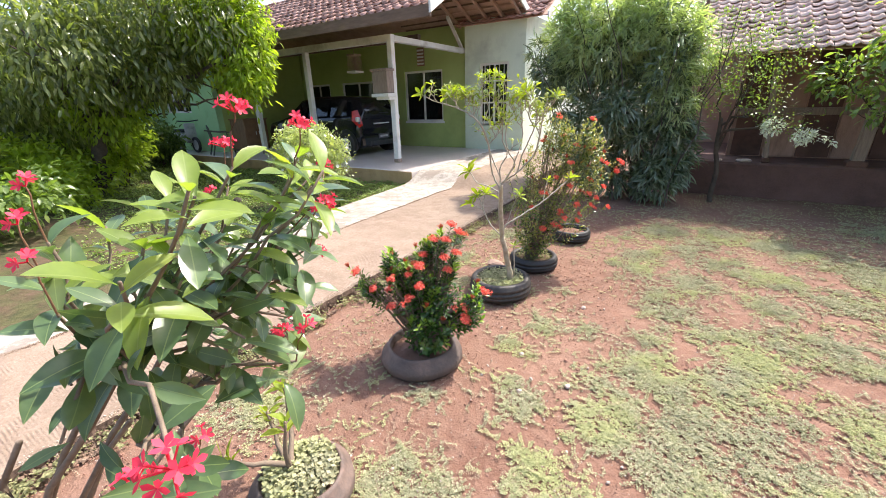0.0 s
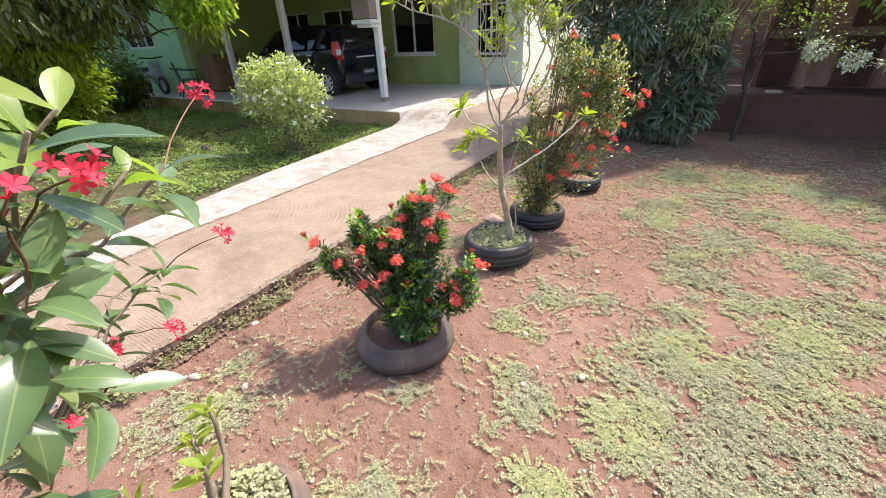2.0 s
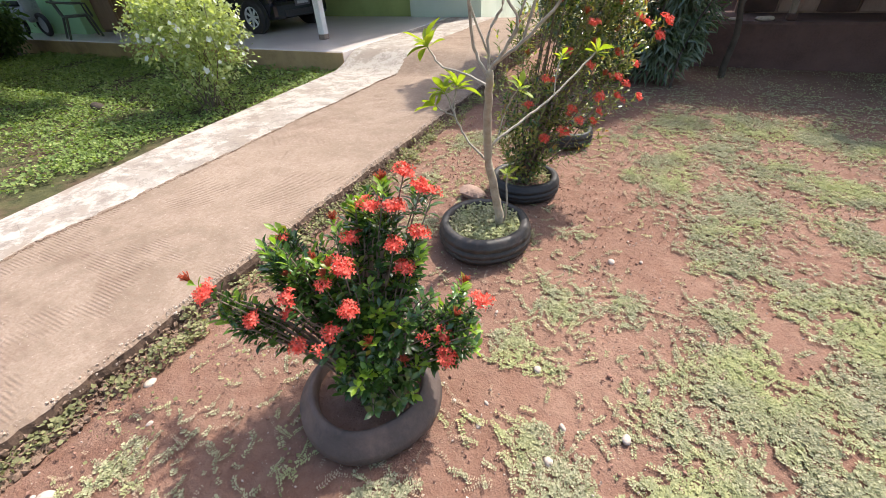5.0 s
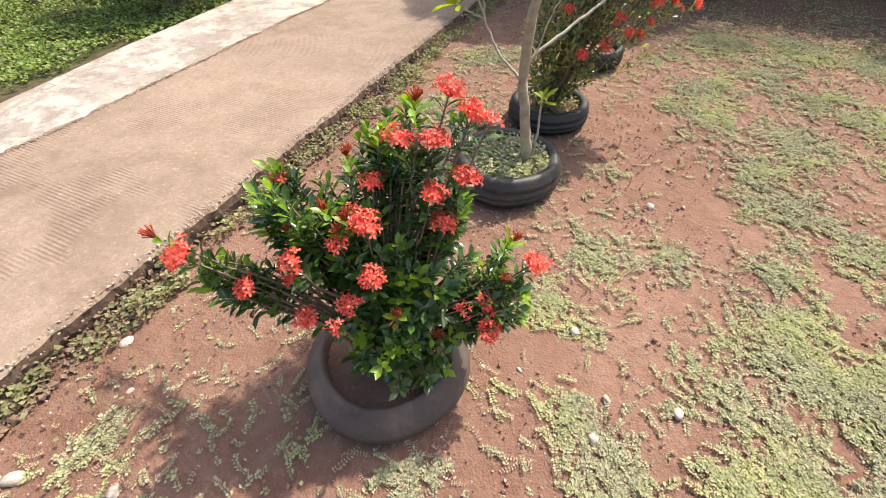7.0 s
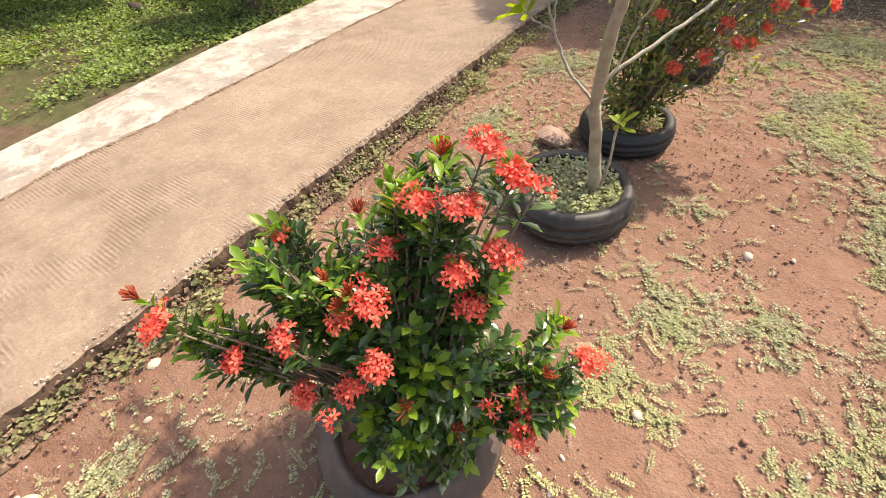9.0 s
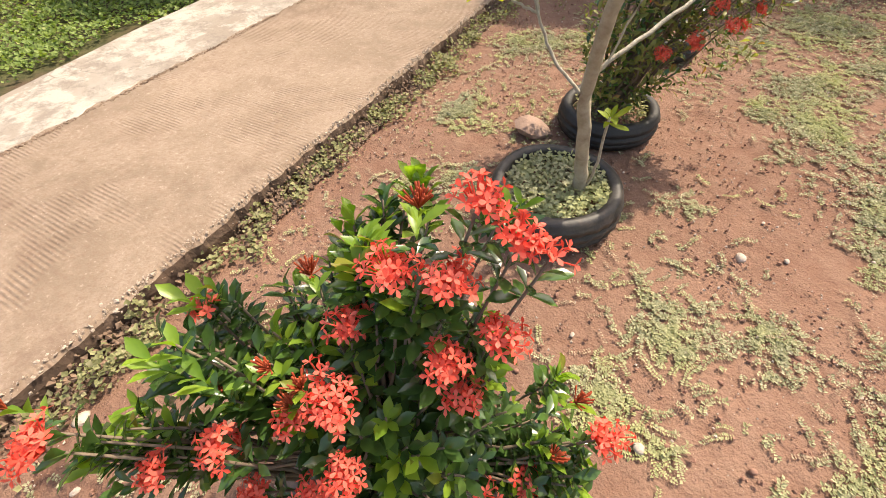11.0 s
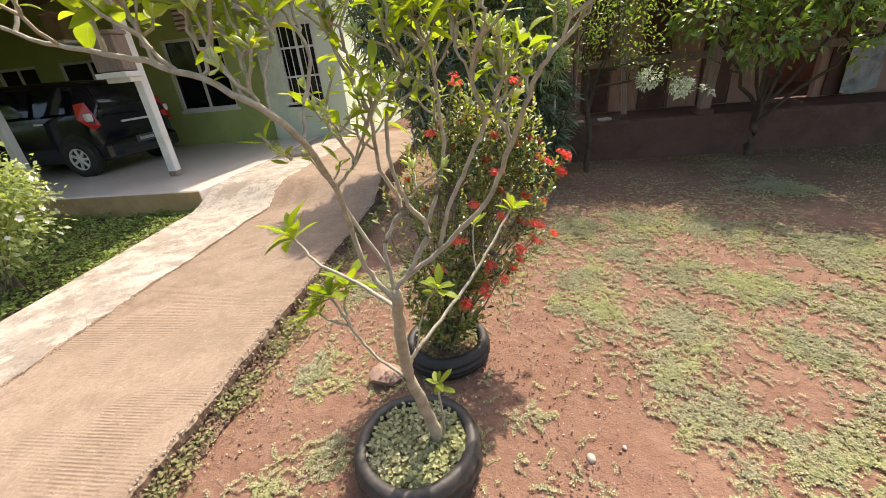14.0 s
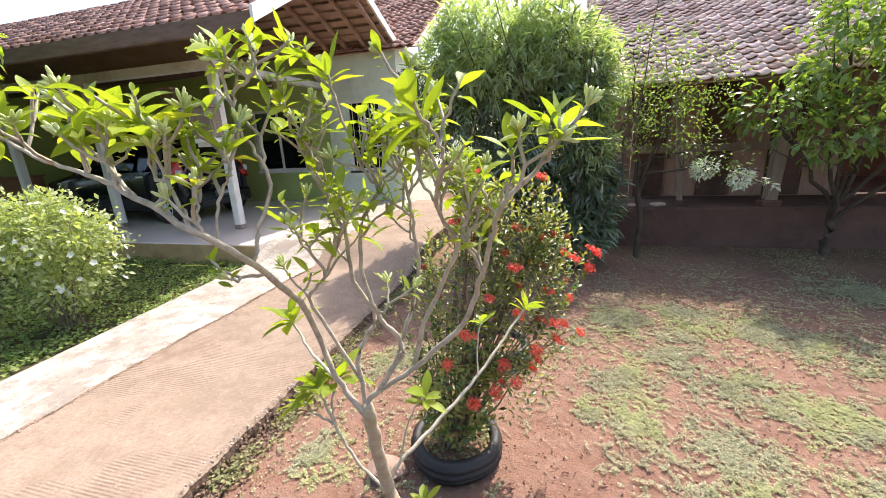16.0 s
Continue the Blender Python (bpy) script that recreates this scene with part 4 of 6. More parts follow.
    for i in range(4):
        bm.faces.new((a[i], b[i], b[(i + 1) % 4], a[(i + 1) % 4]))
    bmesh.ops.recalc_face_normals(bm, faces=bm.faces[:])
    part("rear_window", bm, M["glass"], c)
    part("rear_bumper", box_bm(0.52, 0.74, -0.80, 0.80, 0.24, 0.52, 0.05), M["carpaint"], c)
    part("bumper_insert", box_bm(0.70, 0.752, -0.55, 0.55, 0.27, 0.38, 0.01), M["plastic"], c)
    plate = part("number_plate", box_bm(0.735, 0.752, -0.22, 0.22, 0.43, 0.55, 0.004), M["plate"], c)
    part("plate_letters", box_bm(0.752, 0.755, -0.16, 0.16, 0.465, 0.515, 0), M["greyfoil"], plate)
    part("boot_trim", box_bm(0.66, 0.70, -0.32, 0.32, 0.80, 0.835, 0.008), M["alloy"], c)
    part("wiper", box_bm(0.645, 0.67, -0.02, 0.34, 1.07, 1.09, 0.004), M["plastic"], c)


car()


def chair(x, y, rz):
    c = thing("armchair", (x, y, 0.30), "dark grey moulded plastic armchair on the porch", "chair")
    c.rotation_euler.z = radians(rz)
    part("seat", box_bm(-0.24, 0.24, -0.22, 0.24, 0.40, 0.44, 0.015), M["greyplastic"], c)
    bm = bmesh.new()
    for i in range(5):
        a = -0.18 + i * 0.09
        box_bm(a - 0.03, a + 0.03, 0.22, 0.25, 0.44, 0.86 - 0.12 * abs(i - 2) ** 2 * 0.3, 0.008, bm=bm)
    for v in bm.verts:
        v.co.y += 0.18 * (v.co.z - 0.44)
    part("backrest", bm, M["greyplastic"], c)
    pieces = [tube_arrays([(-0.26, 0.36, 0.70), (-0.27, 0.05, 0.66), (-0.27, -0.22, 0.64), (-0.27, -0.25, 0.4)], 0.022, 6)]
    part_mesh = mesh_of("armrest", pieces, M["greyplastic"])
    link("armrest", part_mesh, c)
    link("armrest", part_mesh, c, m=Matrix.Diagonal((-1, 1, 1, 1)))
    for sx in (-1, 1):
        for sy, oy in ((-1, -0.06), (1, 0.1)):
            link("leg", mesh_of("leg", [tube_arrays([(sx * 0.23, sy * 0.2, 0.42), (sx * 0.26, sy * 0.22 + oy, 0.0)], [0.025, 0.02], 6)], M["greyplastic"]), c)


chair(-7.35, 0.42, 160)


def cabinet():
    c = thing("cabinet", (-7.5, 1.5, 0.30), "brown wooden cabinet against the carport wall", "cabinet")
    part("body", box_bm(-0.36, 0.36, -0.4, 0.4, 0.06, 0.95, 0.01), M["brown"], c)
    part("top", box_bm(-0.39, 0.39, -0.43, 0.43, 0.95, 0.985, 0.008), M["brown"], c)
    for s in (-1, 1):
        d = part("door", box_bm(0.36, 0.385, min(0, s * 0.37) + 0.01, max(0, s * 0.37) - 0.01, 0.1, 0.92, 0.006), M["brown"], c)
        part("handle", box_bm(0.385, 0.41, s * 0.05 - 0.01, s * 0.05 + 0.01, 0.5, 0.6, 0.004), M["alloy"], d)
    part("foot", box_bm(-0.34, 0.34, -0.38, 0.38, 0.0, 0.06, 0.004), M["wood"], c)


cabinet()


def small_bike():
    """A small grey scooter parked on the porch, mostly hidden behind leaves."""
    b = thing("scooter", (-9.2, 0.36, 0.30), "small grey scooter parked against the wall on the porch", "scooter")
    for x in (-0.5, 0.5):
        v, f = [], []
        for i in range(24):
            a = 2 * math.pi * i / 24
            for j in range(8):
                q = 2 * math.pi * j / 8
                v.append((x + (0.2 + 0.045 * math.cos(q)) * math.cos(a), 0.045 * math.sin(q), 0.245 + (0.2 + 0.045 * math.cos(q)) * math.sin(a)))
                f.append((i * 8 + j, i * 8 + (j + 1) % 8, ((i + 1) % 24) * 8 + (j + 1) % 8, ((i + 1) % 24) * 8 + j))
        w = link("wheel", raw_mesh("wheel", np.array(v), np.array(f), M["tyre_black"]), b)
        hub = bmesh.new()
        bmesh.ops.create_cone(hub, cap_ends=True, segments=16, radius1=0.17, radius2=0.17, depth=0.03)
        part("rim", hub, M["greyfoil"], w, "", False, pose(x, 0, 0.245, 90, 0, 0))
    bm = box_bm(-0.55, 0.25, -0.12, 0.12, 0.34, 0.62, 0.07, 3)
    part("body", bm, M["greyfoil"], b, "", True)
    part("saddle", box_bm(-0.6, 0.1, -0.12, 0.12, 0.62, 0.72, 0.04, 2), M["plastic"], b, "", True)
    part("leg_shield", box_bm(0.25, 0.38, -0.16, 0.16, 0.3, 0.9, 0.05, 2), M["greyfoil"], b, "", True)
    link("handlebar", mesh_of("handlebar", [tube_arrays([(0.28, -0.32, 0.98), (0.34, 0, 0.95), (0.28, 0.32, 0.98)], 0.02, 6)], M["plastic"]), b)


small_bike()

# ---- garden: tyres ----


def tyre(name, x, y, radius, height, mat, label, ribs=0, tilt=0.0, turned=False):
    """A tyre used as a planter, with soil in it. turned: cut open and turned inside out, so that its wall flares."""
    t = thing(name, (x, y, 0.0), label, "tyre planter", "tyre planters along the path")
    R, H = radius, height
    if turned:
        prof = [(R * 0.74, 0.0), (R * 0.95, 0.01), (R, 0.035), (R * 0.985, 0.07), (R * 0.92, H * 0.62), (R * 0.84, H * 0.90), (R * 0.79, H), (R * 0.755, H * 0.985), (R * 0.73, H * 0.86), (R * 0.72, H * 0.5), (R * 0.72, 0.02)]
    else:
        prof = [(R * 0.72, 0.0), (R * 0.93, 0.005), (R * 0.985, 0.03), (R, H * 0.22), (R * 0.96, H * 0.26), (R * 0.96, H * 0.32), (R * 1.005, H * 0.36), (R * 1.005, H * 0.5), (R * 0.962, H * 0.54), (R * 0.962, H * 0.60), (R, H * 0.64), (R * 0.985, H * 0.78), (R * 0.95, H * 0.82), (R * 0.945, H * 0.92), (R * 0.88, H), (R * 0.79, H * 0.98), (R * 0.755, H * 0.88), (R * 0.78, H * 0.5), (R * 0.75, 0.02)]
    n = 72
    v, f, k = [], [], len(prof)
    for i in range(n):
        a = 2 * math.pi * i / n
        for r, h in prof:
            wob = 1 + 0.012 * math.sin(3 * a + x * 9) + 0.008 * math.sin(5 * a + y)
            lug = 0.0
            if ribs and r > R * 0.95 and 0.02 < h < H * 0.85:
                lug = 0.005 * (1 if math.sin(a * ribs + h * 60) > 0.3 else 0)
            rr = r * wob - lug
            v.append((rr * math.cos(a), rr * math.sin(a), h + tilt * math.cos(a) * h))
    for i in range(n):
        for j in range(k):
            f.append((i * k + j, ((i + 1) % n) * k + j, ((i + 1) % n) * k + (j + 1) % k, i * k + (j + 1) % k))
    link("casing", raw_mesh("casing", np.array(v), np.array(f), mat), t)
    sv = [(0, 0, H * 0.70)]
    rings = 5
    for q in range(1, rings + 1):
        for i in range(40):
            a = 2 * math.pi * i / 40
            r = R * 0.74 * q / rings
            sv.append((r * math.cos(a), r * math.sin(a), H * 0.68 + 0.014 * noise.noise((r * math.cos(a) * 14, r * math.sin(a) * 14, x)) - (0.01 if q == rings else 0)))
    me = bpy.data.meshes.new("soil")
    faces = [(0, 1 + i, 1 + (i + 1) % 40) for i in range(40)]
    for q in range(rings - 1):
        for i in range(40):
            a, b = 1 + q * 40 + i, 1 + q * 40 + (i + 1) % 40
            faces.append((a, a + 40, b + 40, b))
    me.from_pydata(sv, [], faces)
    me.materials.append(M["soil"])
    link("soil", me, t)
    return t


tyre("tyre_planter", 3.49, -4.68, 0.266, 0.135, M["tyre_dusty"], "dusty brown tyre turned inside out as a planter", turned=True)
tyre("tyre_planter", 3.53, -3.52, 0.265, 0.155, M["tyre"], "black ribbed tyre planter filled with creeping weeds", ribs=46)
tyre("tyre_planter", 3.58, -2.82, 0.24, 0.13, M["tyre_black"], "black tyre planter under the tall ixora bush", ribs=40)
tyre("tyre_planter", 3.68, -1.80, 0.23, 0.13, M["tyre_black"], "black tyre planter lying in dappled shade", ribs=40)
tyre("tyre_planter", 3.59, -5.73, 0.22, 0.125, M["tyre_dusty"], "grey brown tyre planter overgrown with small weeds", turned=True)
tyre("tyre_planter", 3.50, -6.62, 0.27, 0.16, M["tyre_dusty"], "dusty tyre planter at the foot of the jatropha", turned=True)

# ---- garden: creeping weeds, pebbles, clods ----
PATCHES = [(4.70, -4.00, .30), (4.86, -4.16, .34), (4.50, -4.42, .22), (4.72, -4.52, .28), (5.20, -4.05, .38), (5.00, -4.42, .36), (5.32, -4.45, .4), (4.75, -3.68, .22), (3.92, -4.25, .20), (4.10, -4.28, .14),
           (4.05, -3.87, .20), (4.20, -4.80, .20), (4.65, -4.78, .26), (4.92, -3.20, .32), (5.08, -3.42, .28), (4.74, -2.93, .22)]
PATCHES += [(4.50, -2.40, .32), (4.40, -2.62, .16), (4.83, -3.05, .22), (5.50, -2.75, .28), (5.52, -3.40, .36), (5.45, -2.20, .34), (4.50, -1.95, .30), (4.95, -1.58, .30), (5.35, -1.82, .18), (4.60, -1.00, .45),
            (5.20, -0.90, .45), (5.66, -2.10, .26), (5.82, -1.12, .45), (7.00, -0.10, .6), (6.40, -1.60, .6), (6.50, -3.00, .8)]
PATCHES += [(2.85, -3.00, .22), (2.90, -3.70, .16), (3.15, -3.45, .16), (2.90, -5.55, .26), (2.80, -5.28, .14), (3.70, -4.96, .08), (4.08, -4.60, .10), (3.90, -5.50, .30), (5.40, -5.20, .6), (4.60, -5.30, .36), (3.00, -2.00, .34), (4.33, -3.80, .12), (4.05, -3.25, .12), (5.95, -4.10, .5), (6.0, -2.4, .4)]
PATCHES += [(5.0, -4.9, .4), (5.3, -3.72, .36), (4.95, -2.5, .32), (5.1, -2.0, .26), (4.7, -3.3, .18), (5.6, -4.7, .4), (4.4, -5.1, .26), (5.85, -3.3, .35), (5.0, -1.2, .3), (4.25, -1.5, .25)]


def weed_density(x, y):
    d = 0.0
    for px, py, r in PATCHES:
        d = max(d, 1.3 - ((x - px) ** 2 + (y - py) ** 2) ** 0.5 / r)
    return d + 0.55 * noise.noise((x * 3.1, y * 3.1, 0)) + 0.75 * noise.noise((x * 9, y * 9, 4)) + 0.45 * noise.noise((x * 24, y * 24, 9)) - 0.44


def runners(n, area, density, step=0.0062, seed=3, low=0.10, high=0.75, longest=15):
    """Creeping runners: each a crooked strand with a pair of small leaves at every joint."""
    rng = np.random.default_rng(seed)
    at, along, size = [], [], []
    made = tries = 0
    while made < n and tries < n * 14:
        tries += 1
        x, y = rng.uniform(area[0], area[1]), rng.uniform(area[2], area[3])
        if density(x, y) < rng.uniform(low, high):
            continue
        made += 1
        a, s = rng.uniform(0, 2 * math.pi), rng.uniform(0.75, 1.2)
        curl, rise = rng.normal(0, 0.07), rng.uniform(0.001, 0.015)
        base = soil_height(x, y)
        for k in range(int(rng.uniform(3, longest))):
            a += curl + rng.normal(0, 0.10)
            x, y = x + step * s * math.cos(a), y + step * s * math.sin(a)
            base = soil_height(x, y) if k % 4 == 0 else base
            if x < 2.5 and area[0] > 2:
                break
            for side in (-1, 1):
                b = a + side * rng.uniform(0.95, 1.3)
                at.append((x, y, base + rise + rng.uniform(0, 0.003)))
                along.append((math.cos(b), math.sin(b), rng.uniform(-0.2, 0.65)))
                size.append(s * rng.uniform(0.6, 1.3))
    return np.array(at), np.array(along), np.array(size)


SMALL_LEAF = (np.array([(0, 0, 0), (0.5, 0.45, 0.12), (0, 1.0, 0.0), (-0.5, 0.45, 0.12)]), np.array([(0, 1, 2, 3)]))
RUNNER_LEAF = (np.array([(0, 0, 0), (0.31, 0.5, 0.10), (0, 1.0, -0.06), (-0.31, 0.5, 0.10)]), np.array([(0, 1, 2, 3)]))


def weeds(name, data, leaf, mat, label, lift=0.0, shape=SMALL_LEAF):
    at, along, size = data
    up = np.tile([[0.0, 0.0, 1.0]], (len(at), 1)) + RNG.normal(0, 0.3, (len(at), 3))
    at = at + np.array([0, 0, lift])
    ob = link(name, soup(name, shape, at, frames_of(along, up), size * leaf, mat, False))
    return tagged(ob, label, "weeds", kind="stuff")


weeds("dry_runners", runners(2200, (2.5, 6.4, -6.5, 0.2), lambda x, y: 0.25 + 0.9 * noise.noise((x * 1.8, y * 1.8, 21)) + 0.5 * weed_density(x, y), 0.008, 31), 0.0085, M["straw"], "dry straw and dead runners on the soil", shape=RUNNER_LEAF)
weeds("creeping_weeds", runners(21000, (2.5, 7.2, -6.6, 0.6), weed_density), 0.0115, M["weed"], "pale green creeping weeds in patches on red soil", shape=RUNNER_LEAF)
weeds("stray_runners", runners(3000, (2.6, 6.6, -5.9, 0.4), lambda x, y: 0.45 + 0.8 * noise.noise((x * 1.3, y * 1.3, 40)), 0.0066, 77, 0.2, 0.7, 16), 0.0112, M["weed"], "single pale green runners creeping over bare soil", shape=RUNNER_LEAF)


def tuft_field(n, area, keep, height, seed):
    rng = np.random.default_rng(seed)
    at = np.stack([rng.uniform(area[0], area[1], n), rng.uniform(area[2], area[3], n), np.zeros(n)], 1)
    ok = np.array([keep(p[0], p[1]) > rng.uniform(0, 1) for p in at])
    at = at[ok]
    m = len(at)
    at[:, 2] = rng.uniform(0.0, height, m) * np.array([0.4 + 0.6 * abs(noise.noise((p[0] * 4, p[1] * 4, 9))) * 2 for p in at])
    along = np.stack([rng.normal(0, 1, m), rng.normal(0, 1, m), rng.uniform(-0.1, 0.9, m)], 1)
    return at, along, rng.uniform(0.6, 1.3, m)


weeds("lawn_weeds", tuft_field(112000, (-8.5, 0.12, -5.2, -0.03), lambda x, y: 0.85 + 1.0 * noise.noise((x * 1.1, y * 1.1, 5)) + 0.7 * noise.noise((x * 5, y * 5, 8)) - max(0, (-3.2 - y)) * 0.6 - max(0, (x + 0.25) * (1.1 if y < -1.6 else 0.5)) - max(0, x * 5), 0.085, 5), 0.031, M["lawn"], "low green weedy lawn in front of the porch")
weeds("shade_weeds", tuft_field(34000, (4.5, 9.5, -1.6, 1.5), lambda x, y: 0.55 + 1.0 * noise.noise((x * 1.4, y * 1.4, 7)), 0.02, 8), 0.0135, M["weed"], "thin creeping weeds in the outbuilding's shade")
weeds("edge_weeds", tuft_field(15000, (2.42, 2.58, -7.0, 0.3), lambda x, y: 0.40 + 1.3 * noise.noise((x * 6, y * 6.3, 2)) - abs(x - 2.48) * 4, 0.08, 9), 0.019, M["edgeweed"], "dusty weeds growing along the broken path edge")
weeds("edge_tufts", tuft_field(13000, (2.46, 2.68, -7.0, -0.2), lambda x, y: 1.7 * noise.noise((y * 5.5, x * 3, 1)) - 0.05 - abs(x - 2.54) * 4, 0.085, 19), 0.021, M["edgeweed"], "small tufts of dusty weeds beside the path edge")
weeds("sparse_weeds", tuft_field(5200, (2.5, 3.6, -6.8, 0.0), lambda x, y: 0.15 + 1.4 * noise.noise((x * 3.4, y * 3.4, 12)), 0.025, 10), 0.015, M["edgeweed"], "sparse small weeds on soil beside the path")


def tyre_weeds(x, y, r, z, n, mat, label, leaf=0.018, height=0.05):
    a, q = RNG.uniform(0, 2 * np.pi, n), np.sqrt(RNG.uniform(0, 1, n)) * r
    at = np.stack([x + q * np.cos(a), y + q * np.sin(a), z + RNG.uniform(0, height, n)], 1)
    along = np.stack([RNG.normal(0, 1, n), RNG.normal(0, 1, n), RNG.uniform(-0.1, 0.8, n)], 1)
    weeds("planter_weeds", (at, along, RNG.uniform(0.6, 1.3, n)), leaf, mat, label)


tyre_weeds(3.53, -3.52, 0.20, 0.10, 2600, M["weed"], "small pale green weeds filling a tyre planter")
tyre_weeds(3.59, -5.73, 0.155, 0.08, 2200, M["weed"], "yellowish green weeds filling a tyre planter", 0.02, 0.08)
tyre_weeds(3.58, -2.82, 0.17, 0.085, 500, M["edgeweed"], "thin weeds in the shaded tyre planter")


def stone_shape(seed, flat=0.6):
    bm = bmesh.new()
    bmesh.ops.create_icosphere(bm, subdivisions=2, radius=1.0)
    for v in bm.verts:
        v.co *= 1 + 0.28 * noise.noise(v.co * 1.2 + Vector((seed * 7.1, 0, 0)))
        v.co.z *= flat
    return bm


GRAIN = (np.array([(1, 0, 0), (0, 0.8, 0), (-1, 0, 0), (0, -0.8, 0), (0.1, 0, 0.7), (0, 0.1, -0.6)]), np.array([(0, 1, 4), (1, 2, 4), (2, 3, 4), (3, 0, 4), (1, 0, 5), (2, 1, 5), (3, 2, 5), (0, 3, 5)]))


def grains(name, n, area, low, high, mat, label):
    """Loose grains and crumbs, too many to count, lying on the soil."""
    at = np.stack([RNG.uniform(area[0], area[1], n), RNG.uniform(area[2], area[3], n), RNG.uniform(-0.004, 0.002, n)], 1)
    if area[1] - area[0] < 0.2:
        at[:, 2] = RNG.uniform(0, 1, n) ** 2 * np.maximum(0.0, 0.075 - 1.1 * (at[:, 0] - area[0]))
    keep = np.array([noise.noise((p[0] * 2.2, p[1] * 2.2, 6)) > RNG.uniform(-0.6, 0.5) for p in at])
    at = at[keep]
    size = low * (high / low) ** (RNG.uniform(0, 1, len(at)) ** 2.2)
    tagged(link(name, soup(name, GRAIN, at, frames_of(unit(len(at)), unit(len(at))), size, mat, False)), label, "gravel", kind="stuff")


grains("soil_crumbs", 42000, (2.5, 6.4, -6.5, 0.2), 0.0018, 0.011, M["clod"], "loose crumbs of red soil")
grains("grit", 17000, (2.5, 6.0, -6.5, 0.0), 0.0014, 0.0075, M["stone"], "pale grit scattered on the soil")
grains("edge_rubble", 20000, (2.41, 2.52, -7.0, 0.3), 0.004, 0.020, M["rubble"], "crumbled soil along the broken path edge")


def band(name, n, middle, width, z, low, high, mat, label):
    """Crumbs strewn in an uneven band along the path."""
    y = RNG.uniform(-7.0, 0.0, n)
    keep = np.array([noise.noise((v * 2.7, 3, 17)) + 0.6 * noise.noise((v * 11, 5, 2)) > RNG.uniform(-0.6, 0.4) for v in y])
    y = y[keep]
    x = np.array([middle(v) for v in y]) + RNG.normal(0, width, len(y))
    at = np.stack([x, y, np.full(len(y), z) - np.maximum(0, x - 2.425) * 1.2], 1)
    size = low * (high / low) ** (RNG.uniform(0, 1, len(y)) ** 2)
    tagged(link(name, soup(name, GRAIN, at, frames_of(unit(len(y)), unit(len(y))), size, mat, False)), label, "gravel", kind="stuff")


band("edge_chips", 4200, lambda y: 2.405, 0.016, 0.092, 0.002, 0.011, M["chip"], "pale crumbled concrete chips along the path rim")
band("path_grit", 5000, lambda y: 1.75, 0.36, 0.0955, 0.001, 0.0045, M["chip"], "fine grit lying on the path")
band("joint_soil", 7000, lambda y: 1.065 + 0.012 * max(0.0, -2.0 - y) + 0.035 * noise.noise((y * 2.1, 4, 2)), 0.011, 0.097, 0.002, 0.008, M["rubble"], "dark soil crumbs in the joint beside the strip")
STONES = [from_bm("pebble", stone_shape(i), M["stone"], True) for i in range(4)]
CLODS = [from_bm("clod", stone_shape(i + 9, 0.7), M["clod"], True) for i in range(3)]


def pebble(x, y, size, data, label, category):
    ob = link(category, data, m=Matrix.LocRotScale(Vector((x, y, size * 0.25 - 0.012)), Euler((0, 0, RNG.uniform(0, 6))), (size, size * RNG.uniform(0.6, 0.9), size)))
    tagged(ob, label, category, category + "s on the yard")


for x, y, s in ((2.58, -4.98, .026), (2.97, -5.32, .022), (4.04, -4.30, .017), (4.16, -4.65, .019), (2.68, -5.41, .03), (4.18, -4.51, .016), (4.24, -3.46, .022), (4.39, -4.47, .022), (3.9, -4.62, .014), (3.86, -4.60, .013), (2.95, -5.5, .018), (2.75, -5.1, .014)):
    pebble(x, y, s, STONES[int(x * 100) % 4], "small pale stone lying on the red soil", "pebble")
for i in range(300):
    x, y = RNG.uniform(2.6, 5.3), RNG.uniform(-6.0, -1.8)
    pebble(x, y, RNG.uniform(0.004, 0.012), STONES[i % 4] if i % 3 == 0 else CLODS[i % 3], "small pale stone lying on the red soil" if i % 3 == 0 else "small lump of red soil", "pebble" if i % 3 == 0 else "clod")
tagged(link("stone", from_bm("stone", stone_shape(31, 0.35), M["rock"], False), m=Matrix.LocRotScale(Vector((3.27, -3.02, 0.02)), Euler((0.2, 0.25, 0.5)), (0.10, 0.075, 0.09))), "flat brown stone leaning beside a tyre", "stone")
tagged(link("coconut", from_bm("coconut", stone_shape(5, 0.85), M["darkbark"], True), m=Matrix.LocRotScale(Vector((-1.94, -2.57, 0.06)), Euler((0.2, 0.4, 0.5)), (0.075, 0.06, 0.065))), "dark dry coconut husk lying on the lawn", "coconut")

# ---- garden: plants ----
JAT_LEAVES = [raw_mesh("leaf", *leaf_shape(0.115, w, 7, f, d, 0.58, 0.02), M["jat"]) for w, f, d in ((0.046, 0.3, 0.35), (0.050, 0.5, 0.5), (0.042, 0.2, 0.15))]
JAT_SUNLIT = [raw_mesh("leaf", *leaf_shape(0.115, w, 7, f, d, 0.58, 0.02), M["jat_sun"]) for w, f, d in ((0.046, 0.35, 0.25), (0.042, 0.5, 0.4))]
FRAN_LEAVES = [raw_mesh("leaf", *leaf_shape(0.15, w, 7, f, d, 0.58, 0.03), M["fran"]) for w, f, d in ((0.056, 0.3, 0.15), (0.064, 0.5, 0.4), (0.05, 0.2, -0.05))]
IXO_SHAPE = leaf_shape(0.046, 0.0185, 4, 0.35, 0.25, 0.66)


